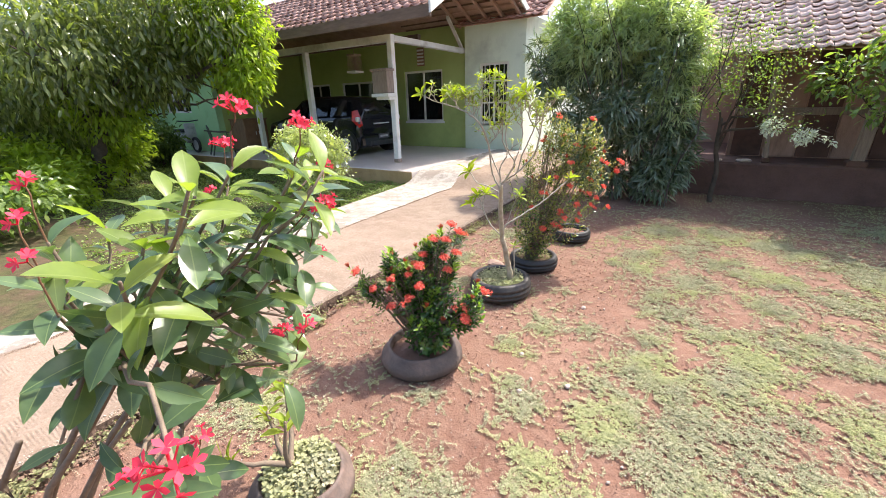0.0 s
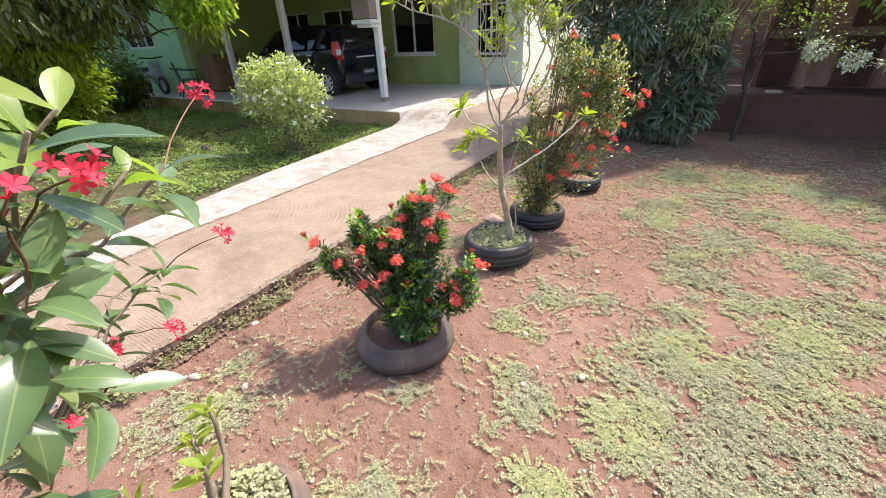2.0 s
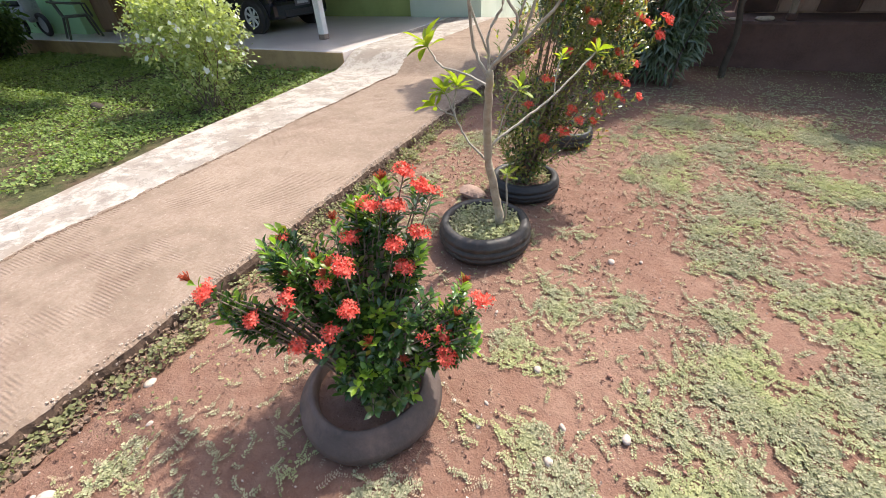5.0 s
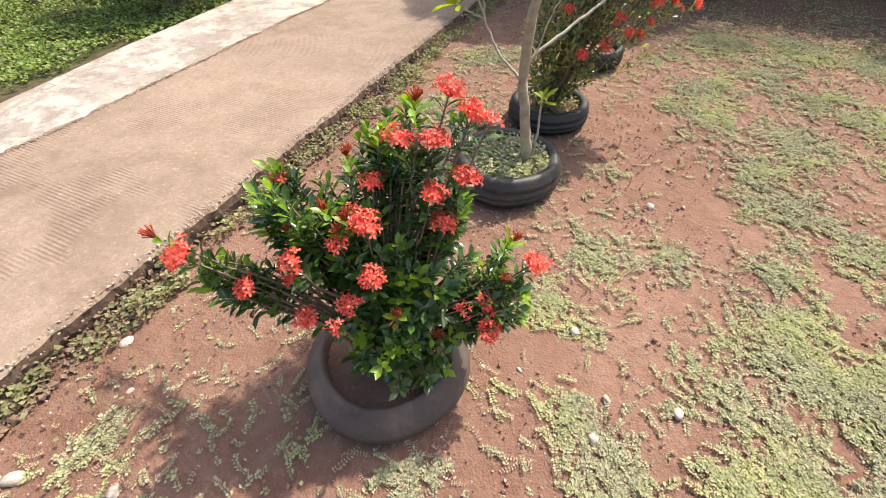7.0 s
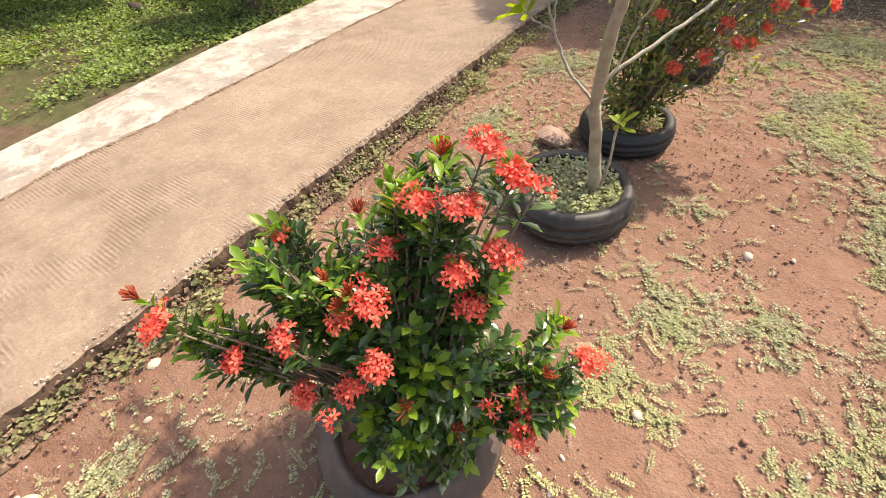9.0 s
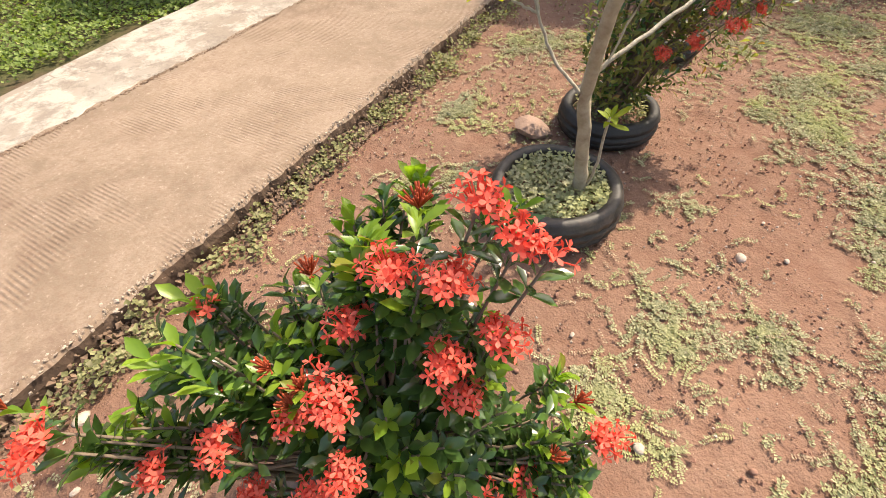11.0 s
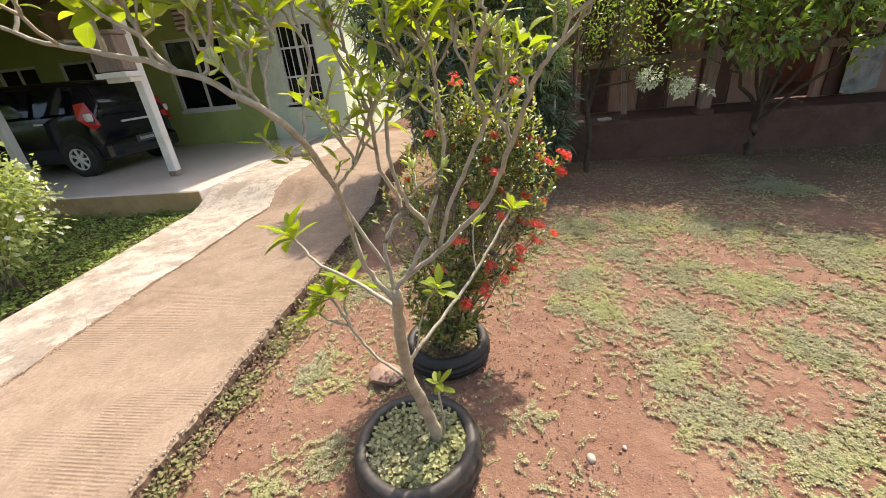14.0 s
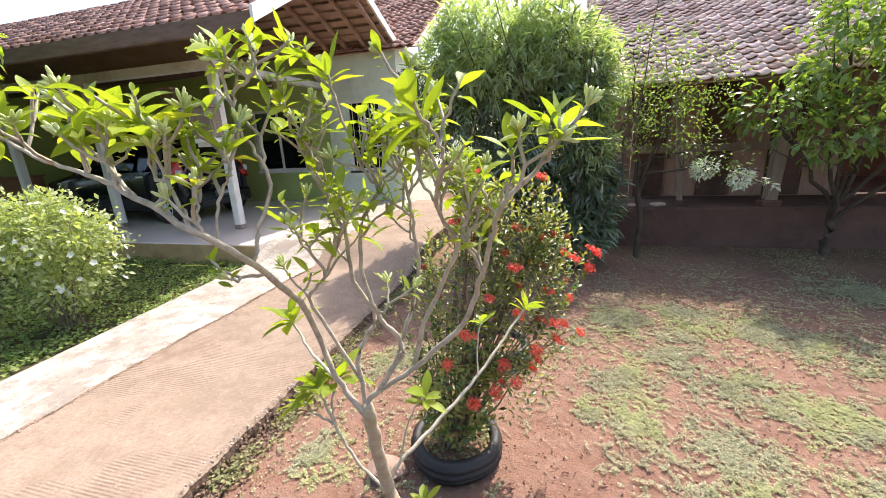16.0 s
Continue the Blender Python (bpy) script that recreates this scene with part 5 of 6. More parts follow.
def rosette(tip, axis, n, spread, back=0.04, twist=0.0):
    """Places and rotations of n leaves round a shoot's end."""
    axis = np.asarray(axis, float) / np.linalg.norm(axis)
    ref = np.array([1.0, 0, 0]) if abs(axis[2]) > 0.8 else np.array([0, 0, 1.0])
    u = np.cross(axis, ref)
    u /= np.linalg.norm(u)
    w = np.cross(axis, u)
    k = np.arange(n)
    a = k * 2.4 + twist + RNG.normal(0, 0.2, n)
    t = (k + 0.5) / n
    lift = np.cos(spread * (1.15 - 0.75 * t))[:, None]
    out = np.sin(spread * (1.15 - 0.75 * t))[:, None]
    rad = np.cos(a)[:, None] * u + np.sin(a)[:, None] * w
    d = axis * lift + rad * out
    up = axis * out - rad * lift
    at = np.asarray(tip) - axis * (back * (1 - t))[:, None]
    return at, frames_of(d, up)


def petals_mesh(name, n, length, width, mat, cup=0.5, middle=None):
    sv, sf = leaf_shape(length, width, 3, 0.1, -0.1 + cup * 0.3, 0.62)
    pieces = []
    for i in range(n):
        R = np.array(Matrix.Rotation(2 * math.pi * i / n, 3, "Z") @ Matrix.Rotation(cup, 3, "X"))
        pieces.append((sv @ R.T, sf))
    v, f = join_arrays(pieces)
    return v, f


def flower_cluster(parent, name, at, axis, florets, radius, petal, mat, label, dome=1.0, n_petals=5, cup=0.5):
    """A head of small flowers, domed round an axis, as one mesh."""
    axis = Vector(axis).normalized()
    q = Vector((0, 0, 1)).rotation_difference(axis)
    fv, ff = petals_mesh(name, n_petals, petal, petal * 0.55, mat, cup)
    pieces = []
    for i in range(florets):
        t = math.sqrt((i + 0.5) / florets) * dome
        a = i * 2.4 + RNG.uniform(0, 0.5)
        d = Vector((math.sin(t) * math.cos(a), math.sin(t) * math.sin(a), math.cos(t)))
        R = np.array((q @ Vector((0, 0, 1)).rotation_difference(d)).to_matrix() @ Matrix.Rotation(RNG.uniform(0, 6), 3, "Z"))
        c = np.array(q @ d) * radius * RNG.uniform(0.6, 1.25)
        pieces.append((fv @ R.T + c, ff))
        pieces.append(tube_arrays([(0, 0, 0), c * 0.5, c], 0.0012, 4))
    o = Vector(at) - parent.location
    return link(name, mesh_of(name, pieces, mat), parent, label, Matrix.Translation(o))


def ixora(x, y, z, lumps, flowers, buds, sprigs, label, leaf_mats, per=15, size=1.0, limit=300, reach=0.13, young="ixo_new", thin=1, shoots=()):
    """A bush of leafy shoots from one foot, with heads of flowers."""
    p = thing("ixora_bush", (x, y, z), label, "flowering bush", "ixora bushes")
    o = np.array([x, y, z])
    at, rot, fresh = [], [], []
    weights = np.array([l[6] for l in lumps], float)
    weights /= weights.sum()
    for i in range(sprigs):
        l = lumps[RNG.choice(len(lumps), p=weights)]
        d = unit(1, 0.5)[0] * RNG.uniform(0.55, 1.0) ** 0.5
        tip = np.array(l[:3]) + d * np.array(l[3:6])
        root = o + np.array([RNG.normal(0, 0.03), RNG.normal(0, 0.03), 0.0])
        mid = root + (tip - root) * 0.55 + np.array([0, 0, 0.04])
        pts = np.vstack([bend(root, mid, 0, 0.012, 4)[:-1], bend(mid, tip, 0.01, 0.006, 4)])
        if i % thin == 0:
            link("stem", mesh_of("stem", [tube_arrays(pts - o, np.linspace(0.0055, 0.0018, len(pts)), 5)], M["stem"]), p)
        axis = tip - mid + np.array([0, 0, 0.10]) + d * 0.04
        a, r = rosette(tip, axis, per, 1.15, reach)
        at.append(a)
        rot.append(r)
        fresh.append(np.arange(per) >= (per - 6 if i % 5 < 2 else per))
    more = [(f[0] + RNG.normal(0, 0.028), f[1] + RNG.normal(0, 0.028), f[2] + RNG.normal(0, 0.02), 5, f[4] * 0.7) for f in flowers[::2]]
    for f in list(flowers) + more:
        axis = np.array(f[:3]) - np.array([x, y, z + 0.1])
        axis[2] = abs(axis[2]) * 0.7 + 0.15
        flower_cluster(p, "flower_head", f[:3], axis, int(f[3] * 1.5), f[4] * 0.92, 0.0135 * size, M["coral"], "round head of small coral red flowers", 1.2, 4, 0.35)
        a, r = rosette(np.array(f[:3]) - 0.02 * axis / np.linalg.norm(axis), axis, 8, 1.35, 0.06)
        at.append(a)
        rot.append(r)
        fresh.append(np.zeros(8, bool))
        if thin > 1:
            continue
        stems2 = tube_arrays(bend((0, 0, 0), np.array(f[:3]) - o, 0.02, 0.01, 6), np.linspace(0.005, 0.002, 6), 5)
        link("stem", mesh_of("stem", [stems2], M["stem"]), p)
    for f in buds:
        axis = np.array(f[:3]) - np.array([x, y, z - 0.2])
        pieces = []
        for i in range(32):
            e = axis / np.linalg.norm(axis) + RNG.normal(0, 0.33, 3)
            e = e / np.linalg.norm(e) * RNG.uniform(0.018, 0.034)
            pieces.append(tube_arrays([(0, 0, 0), e * 0.6, e], [0.0008, 0.0011, 0.0017], 4))
        link("bud_head", mesh_of("bud_head", pieces, M["rust"]), p, "tuft of rust red flower buds", Matrix.Translation(Vector(f[:3]) - p.location))
        a, r = rosette(np.array(f[:3]) - 0.01 * axis, axis, 8, 1.1, 0.07)
        at.append(a)
        rot.append(r)
        fresh.append(np.arange(8) >= 3)
    for f in shoots:
        axis = (np.array(f[:3]) - np.array([x, y, z])) * np.array([0.4, 0.4, 1.0])
        for k in range(4):
            tip = np.array(f[:3]) + (RNG.normal(0, 0.016, 3) if k else 0)
            a, r = rosette(tip, axis + RNG.normal(0, 0.06, 3), 13, 0.95, 0.10)
            at.append(a)
            rot.append(r)
            fresh.append(np.arange(13) >= 9)
        line = bend((0, 0, 0), np.array(f[:3]) - o, 0.02, 0.01, 6)
        link("stem", mesh_of("stem", [tube_arrays(line, np.linspace(0.005, 0.002, 6), 5)], M["stem"]), p)
    at, rot, fresh = np.vstack(at), np.concatenate(rot), np.concatenate(fresh)
    # no shoot stands up where the walker leans over the bush
    stay = (np.hypot(at[:, 0] - 3.74, at[:, 1] + 4.75) > 0.10) | (at[:, 2] < 0.33)
    at, rot, fresh = at[stay], rot[stay], fresh[stay]
    sz = RNG.uniform(0.7, 1.25, len(at)) * size
    high = np.argsort(-at[:, 2] + RNG.uniform(0, 0.25, len(at)))
    at, rot, sz, fresh = at[high], rot[high], sz[high], fresh[high]
    for mats, pick in ((leaf_mats, ~fresh), ([young], fresh)):
        a, r, z2 = at[pick], rot[pick], sz[pick]
        most = limit if len(mats) > 1 else limit // 2
        leaves_on(p, "leaf", [raw_mesh("leaf", *IXO_SHAPE, M[m]) for m in mats], a, r, z2, most)
        for i, m in enumerate(mats):
            sel = slice(most + i, None, len(mats))
            if len(a[sel]):
                tagged(link("foliage", soup("foliage", IXO_SHAPE, a[sel] - o, r[sel], z2[sel], M[m]), p), kind="stuff")
    return p


ixora(3.51, -4.68, 0.10,
      [(3.54, -4.69, .30, .20, .17, .14, 6), (3.58, -4.60, .44, .19, .15, .13, 5), (3.58, -4.55, .63, .11, .08, .19, 4.2), (3.34, -4.71, .53, .11, .10, .16, 3.4), (3.78, -4.56, .38, .11, .09, .11, 3), (3.25, -4.87, .53, .08, .05, .09, 1.5), (3.46, -4.66, .53, .14, .10, .14, 4.2), (3.49, -4.54, .76, .035, .03, .05, .5), (3.46, -4.42, .68, .07, .06, .10, 1.3), (3.55, -4.74, .22, .17, .12, .07, 2.6), (3.31, -4.70, .63, .08, .08, .12, 2.2), (3.36, -4.54, .58, .08, .08, .12, 1.6)],
      [(3.22, -4.91, .65, 20, .036), (3.30, -4.87, .54, 18, .034), (3.40, -4.83, .43, 18, .034), (3.36, -4.79, .52, 14, .030), (3.52, -4.70, .66, 24, .038), (3.55, -4.75, .56, 20, .034), (3.50, -4.79, .49, 16, .032), (3.46, -4.73, .61, 12, .026), (3.49, -4.61, .70, 18, .034), (3.54, -4.56, .79, 24, .040), (3.61, -4.55, .80, 20, .036), (3.62, -4.49, .88, 18, .034), (3.67, -4.49, .84, 22, .036),
       (3.68, -4.55, .73, 20, .034), (3.63, -4.60, .71, 16, .032), (3.65, -4.60, .63, 20, .034), (3.85, -4.52, .50, 18, .034), (3.79, -4.65, .36, 26, .042), (3.77, -4.61, .41, 22, .036), (3.29, -4.68, .70, 10, .026), (3.38, -4.80, .60, 12, .03)],
      [(3.14, -4.90, .67), (3.41, -4.58, .74), (3.35, -4.75, .63), (3.42, -4.70, .68), (3.60, -4.75, .45), (3.55, -4.50, .86), (3.80, -4.50, .55), (3.80, -4.57, .47), (3.68, -4.71, .36), (3.47, -4.70, .67), (3.46, -4.72, .64)],
      300, "dense ixora bush with coral red flower heads and glossy leaves", ["ixo", "ixo"], 19, 0.88,
      shoots=[(3.47, -4.37, .78), (3.39, -4.46, .72), (3.33, -4.74, .74), (3.62, -4.40, .80), (3.77, -4.43, .45), (3.21, -4.85, .55), (3.29, -4.67, .72), (3.34, -4.56, .47), (3.60, -4.78, .36), (3.51, -4.80, .36)])
ixora(3.57, -2.86, 0.10,
      [(3.60, -2.88, .36, .24, .22, .20, 2.2), (3.62, -2.88, .56, .27, .24, .30, 3), (3.88, -2.74, .78, .26, .24, .32, 3), (3.66, -2.75, 1.02, .28, .22, .28, 3), (4.0, -2.65, .98, .20, .18, .2, 1.6), (3.92, -2.8, .52, .20, .16, .2, 1.5), (3.45, -2.85, .85, .18, .2, .25, 1.2), (3.78, -2.74, 1.22, .20, .18, .15, 1.8), (4.04, -2.62, 1.16, .15, .14, .14, 1.2), (3.72, -2.74, 1.34, .14, .14, .12, 1.3), (3.98, -2.62, 1.30, .12, .12, .12, 1.0)],
      [(4.06, -2.74, .66, 16, .034), (4.09, -2.64, 1.05, 18, .036), (4.21, -2.53, .95, 22, .04), (3.81, -2.98, .50, 20, .038), (3.81, -2.80, .43, 18, .036), (3.72, -3.02, .46, 20, .038), (3.95, -2.75, .50, 14, .034), (3.90, -2.90, .85, 16, .034), (4.02, -2.70, .88, 18, .036),
       (3.88, -2.70, 1.18, 18, .036), (3.62, -3.05, .66, 12, .03), (3.99, -2.62, 1.12, 14, .034), (3.84, -2.93, .62, 16, .034), (3.60, -2.78, 1.22, 14, .034), (4.10, -2.70, .72, 12, .03), (3.98, -2.80, .58, 14, .03), (3.76, -2.66, 1.26, 14, .03), (4.12, -2.56, .80, 14, .034), (3.98, -2.92, .70, 16, .036), (3.90, -3.0, .58, 14, .034), (3.70, -3.04, .80, 12, .03), (4.14, -2.62, 1.02, 16, .034), (3.88, -2.88, 1.05, 14, .032), (3.78, -2.92, .92, 14, .032), (4.05, -2.82, .78, 14, .034), (4.18, -2.58, .62, 12, .03), (3.72, -2.72, 1.42, 16, .034), (3.98, -2.60, 1.40, 18, .036), (4.24, -2.50, 1.02, 18, .036)],
      [(4.0, -2.7, 1.0), (3.8, -2.7, 1.22), (3.7, -2.8, 1.15), (4.1, -2.6, .9), (3.93, -2.6, 1.16), (3.56, -2.9, .9), (3.9, -2.86, .96), (3.66, -2.9, 1.26), (4.04, -2.72, 1.16), (3.84, -2.84, 1.1), (3.98, -2.84, .8), (3.5, -2.92, 1.05), (4.1, -2.6, 1.12)],
      430, "tall open ixora bush with orange red flowers and reddish shoots", ["ixo_dusty", "ixo_dusty", "ixo"], 15, 0.80, reach=0.26, young="ixo_dusty", thin=6)


def branch_out(o, a, b, r0, r1, sag=0.0, wob=0.012, n=7, sides=7):
    pts = bend(a, b, sag, wob, n)
    return pts, tube_arrays(pts - o, np.linspace(r0, r1, n), sides)


def smooth_line(points, per=5, wob=0.0016):
    """A smooth crooked line through the given places."""
    q = np.array(points, float)
    q = np.vstack([2 * q[0] - q[1], q, 2 * q[-1] - q[-2]])
    out = []
    for i in range(1, len(q) - 2):
        for t in np.arange(per) / per:
            a, b, c, d = q[i - 1:i + 3]
            out.append(0.5 * (2 * b + (c - a) * t + (2 * a - 5 * b + 4 * c - d) * t * t + (3 * b - a - 3 * c + d) * t ** 3))
    out = np.array(out + [q[-2]])
    out[1:-1] += RNG.normal(0, wob, (len(out) - 2, 3))
    return out


def frangipani():
    p = thing("frangipani_tree", (3.62, -3.50, 0.10), "young frangipani with pale bare branches and bright leaf tufts", "small tree")
    o = np.array(p.location)
    line = smooth_line([o + np.array([0, 0, -0.02]), (3.612, -3.512, 0.2), (3.588, -3.552, 0.38), (3.568, -3.605, 0.58), (3.60, -3.70, 0.82), (3.625, -3.775, 1.0)], 4, 0.002)
    link("trunk", mesh_of("trunk", [tube_arrays(line - o, np.linspace(0.027, 0.0155, len(line)), 10)], M["bark"]), p, "grey brown smooth trunk")
    at, rot, sz = [], [], []

    def tuft(tip, axis, n, low, high):
        a, r = rosette(tip, np.asarray(axis) + np.array([0, 0, 0.05]), n, 1.3, 0.02, RNG.uniform(0, 6))
        at.append(a), rot.append(r), sz.append(RNG.uniform(low * 0.6, high * 0.88, n))

    def buds(tip, axis):
        pieces = []
        for k in range(RNG.integers(7, 13)):
            d = axis / np.linalg.norm(axis) + RNG.normal(0, 0.5, 3) + np.array([0, 0, 0.25])
            d /= np.linalg.norm(d)
            l = RNG.uniform(0.012, 0.028)
            pieces.append(tube_arrays([(0, 0, 0), d * l * 0.4, d * l * 0.7, d * l], [0.0013, 0.0018, 0.003, 0.0018], 6))
        link("inflorescence", mesh_of("inflorescence", pieces, M["bud"]), p, "cluster of pale green buds", Matrix.Translation(Vector(tip) - p.location))

    def limb(points, r0, r1, leaves, low=0.45, high=0.75, side=0, flowers=False):
        """One crooked limb through its joints, with short side twigs and a tuft at its end."""
        line = smooth_line(points)
        n = len(line)
        pieces = [tube_arrays(line - o, np.linspace(r0 * 0.70, r1 * 0.72, n), 8)]
        side = side + 2 if side else 0
        for k in range(side):
            i = int(n * (0.35 + 0.62 * (k + RNG.uniform(0, 0.8)) / side))
            i = min(i, n - 2)
            run = line[i + 1] - line[i]
            d = run / np.linalg.norm(run) * 0.5 + RNG.normal(0, 0.45, 3) + np.array([0, 0.05, 0.6])
            d /= np.linalg.norm(d)
            m = line[i] + d * RNG.uniform(0.02, 0.055)
            pieces.append(branch_out(o, line[i], m, 0.0032, 0.0028, -0.006, 0.002, 4)[1])
            for turn in (-1, 1):
                q = m + d * 0.03 + np.array([turn * RNG.uniform(0.012, 0.035), RNG.normal(0, 0.012), RNG.uniform(0.0, 0.03)])
                pieces.append(branch_out(o, m, q, 0.0027, 0.0022, -0.004, 0.002, 4)[1])
                if RNG.uniform() < 0.4:
                    buds(q, q - m)
                    tuft(q, q - m, 4, 0.12, 0.3)
                else:
                    tuft(q, q - m, RNG.integers(4, 7), 0.16, 0.46)
        link("limb", mesh_of("limb", pieces, M["twig"]), p, "pale grey crooked limb")
        end = line[-1] - line[-4]
        if flowers:
            buds(line[-1], end)
        tuft(line[-1], end / np.linalg.norm(end) * 0.1, leaves, low, high)

    limb([(3.622, -3.78, .981), (3.569, -3.796, 1.09), (3.572, -3.869, 1.281), (3.583, -4.0, 1.423), (3.546, -4.067, 1.5), (3.452, -4.06, 1.546), (3.329, -4.032, 1.577), (3.223, -4.023, 1.602), (3.115, -4.019, 1.649)], 0.0105, 0.0038, 9, 0.4, 0.7, 5, True)
    limb([(3.583, -4.0, 1.423), (3.595, -3.986, 1.487), (3.607, -3.961, 1.549), (3.587, -3.959, 1.597), (3.565, -3.96, 1.64), (3.569, -3.964, 1.685), (3.6, -3.962, 1.704), (3.563, -3.971, 1.733)], 0.005, 0.003, 6, 0.2, 0.4, 3, True)
    limb([(3.546, -4.067, 1.5), (3.518, -4.055, 1.551), (3.484, -4.051, 1.584), (3.485, -4.044, 1.633)], 0.0045, 0.0035, 10, 0.5, 0.72, 1, True)
    limb([(3.452, -4.06, 1.546), (3.416, -4.054, 1.584), (3.38, -4.028, 1.64)], 0.0042, 0.0035, 9, 0.45, 0.68, 1, True)
    limb([(3.548, -4.055, 1.503), (3.536, -4.033, 1.541), (3.517, -4.011, 1.585)], 0.0036, 0.003, 6, 0.25, 0.5, 1, True)
    limb([(3.329, -4.032, 1.577), (3.321, -4.024, 1.602), (3.303, -4.015, 1.635)], 0.0036, 0.003, 7, 0.35, 0.6, 0, True)
    limb([(3.565, -4.043, 1.467), (3.558, -4.024, 1.522), (3.572, -4.005, 1.568), (3.57, -4.003, 1.607)], 0.0036, 0.003, 6, 0.3, 0.6, 1)
    limb([(3.621, -3.766, 1.053), (3.556, -3.789, 1.211), (3.549, -3.825, 1.295), (3.601, -3.837, 1.354), (3.579, -3.853, 1.413), (3.555, -3.863, 1.46)], 0.007, 0.0032, 6, 0.25, 0.5, 2, True)
    limb([(3.601, -3.837, 1.354), (3.633, -3.832, 1.41), (3.668, -3.822, 1.479)], 0.0042, 0.003, 6, 0.3, 0.55, 2)
    limb([(3.619, -3.771, 1.011), (3.618, -3.77, 1.136), (3.668, -3.77, 1.229), (3.641, -3.795, 1.326), (3.644, -3.812, 1.428), (3.624, -3.824, 1.498), (3.602, -3.845, 1.574), (3.59, -3.86, 1.632), (3.583, -3.864, 1.687)], 0.0085, 0.003, 7, 0.3, 0.5, 4, True)
    limb([(3.624, -3.824, 1.498), (3.621, -3.826, 1.556), (3.596, -3.829, 1.594)], 0.0038, 0.003, 6, 0.25, 0.5, 1, True)
    limb([(3.623, -3.772, 1.004), (3.693, -3.768, 1.097), (3.728, -3.769, 1.165), (3.692, -3.791, 1.245), (3.67, -3.805, 1.341), (3.678, -3.809, 1.448), (3.721, -3.807, 1.521), (3.7, -3.823, 1.579), (3.671, -3.832, 1.662), (3.658, -3.834, 1.725)], 0.009, 0.0032, 9, 0.45, 0.7, 4)
    limb([(3.721, -3.807, 1.521), (3.767, -3.818, 1.554), (3.793, -3.82, 1.595)], 0.0038, 0.003, 6, 0.25, 0.5, 1, True)
    limb([(3.693, -3.768, 1.097), (3.742, -3.768, 1.221), (3.78, -3.778, 1.353), (3.78, -3.791, 1.439), (3.778, -3.8, 1.505), (3.762, -3.81, 1.578), (3.739, -3.824, 1.614)], 0.0075, 0.003, 6, 0.3, 0.5, 3)
    limb([(3.778, -3.8, 1.505), (3.82, -3.811, 1.573), (3.816, -3.816, 1.62)], 0.0038, 0.003, 6, 0.25, 0.55, 1, True)
    limb([(3.636, -3.762, 1.025), (3.743, -3.755, 1.105), (3.866, -3.77, 1.233), (3.919, -3.83, 1.368), (3.949, -3.888, 1.461), (3.972, -3.93, 1.512), (4.018, -3.925, 1.559), (4.048, -3.909, 1.61)], 0.0095, 0.0038, 10, 0.45, 0.72, 2)
    limb([(3.972, -3.93, 1.512), (3.984, -3.924, 1.552), (3.98, -3.923, 1.588)], 0.0042, 0.0035, 8, 0.4, 0.66, 0)
    limb([(3.919, -3.83, 1.368), (3.891, -3.842, 1.442), (3.907, -3.85, 1.501)], 0.0042, 0.003, 6, 0.3, 0.55, 2, True)
    limb([(3.743, -3.755, 1.105), (3.778, -3.773, 1.216), (3.827, -3.791, 1.319), (3.872, -3.812, 1.416), (3.85, -3.863, 1.497), (3.878, -3.908, 1.57), (3.87, -3.917, 1.611), (3.844, -3.921, 1.644)], 0.008, 0.0035, 8, 0.45, 0.75, 3)
    limb([(3.85, -3.863, 1.497), (3.825, -3.871, 1.551), (3.819, -3.863, 1.609)], 0.0038, 0.003, 6, 0.3, 0.5, 1, True)
    limb([(3.872, -3.812, 1.416), (3.912, -3.828, 1.469), (3.895, -3.834, 1.524)], 0.0038, 0.003, 6, 0.3, 0.6, 1, True)
    # low shoots
    limb([(3.61, -3.75, .94), (3.47, -3.64, .955), (3.30, -3.51, .95), (3.225, -3.46, 0.99), (3.186, -3.443, 1.035)], 0.0085, 0.0055, 13, 0.75, 0.98)
    limb([(3.552, -3.60, .555), (3.45, -3.58, .63), (3.38, -3.56, .74), (3.315, -3.536, .85)], 0.008, 0.0055, 13, 0.75, 1.0)
    limb([(3.38, -3.56, .74), (3.36, -3.53, .80), (3.37, -3.50, .87)], 0.006, 0.005, 11, 0.7, 1.0)
    limb([(3.38, -3.56, .74), (3.31, -3.55, .755), (3.25, -3.53, .78)], 0.006, 0.005, 9, 0.7, 1.0)
    limb([(3.575, -3.60, .60), (3.603, -3.575, .65), (3.70, -3.45, .72), (3.80, -3.30, .80), (3.90, -3.14, .91), (3.95, -3.064, .967)], 0.0105, 0.006, 9, 0.5, 0.75)
    limb([(3.80, -3.30, .80), (3.79, -3.25, .88), (3.80, -3.20, .96)], 0.004, 0.003, 6, 0.3, 0.6)
    limb([(3.603, -3.575, .65), (3.64, -3.56, .80), (3.70, -3.58, .90)], 0.0045, 0.0032, 9, 0.5, 0.75)
    limb([(3.635, -3.49, .12), (3.655, -3.52, .28), (3.65, -3.53, .46)], 0.0085, 0.006, 8, 0.4, 0.65)
    leaves_on(p, "leaf", FRAN_LEAVES, np.vstack(at), np.concatenate(rot), np.concatenate(sz), 1100)
    return p


frangipani()


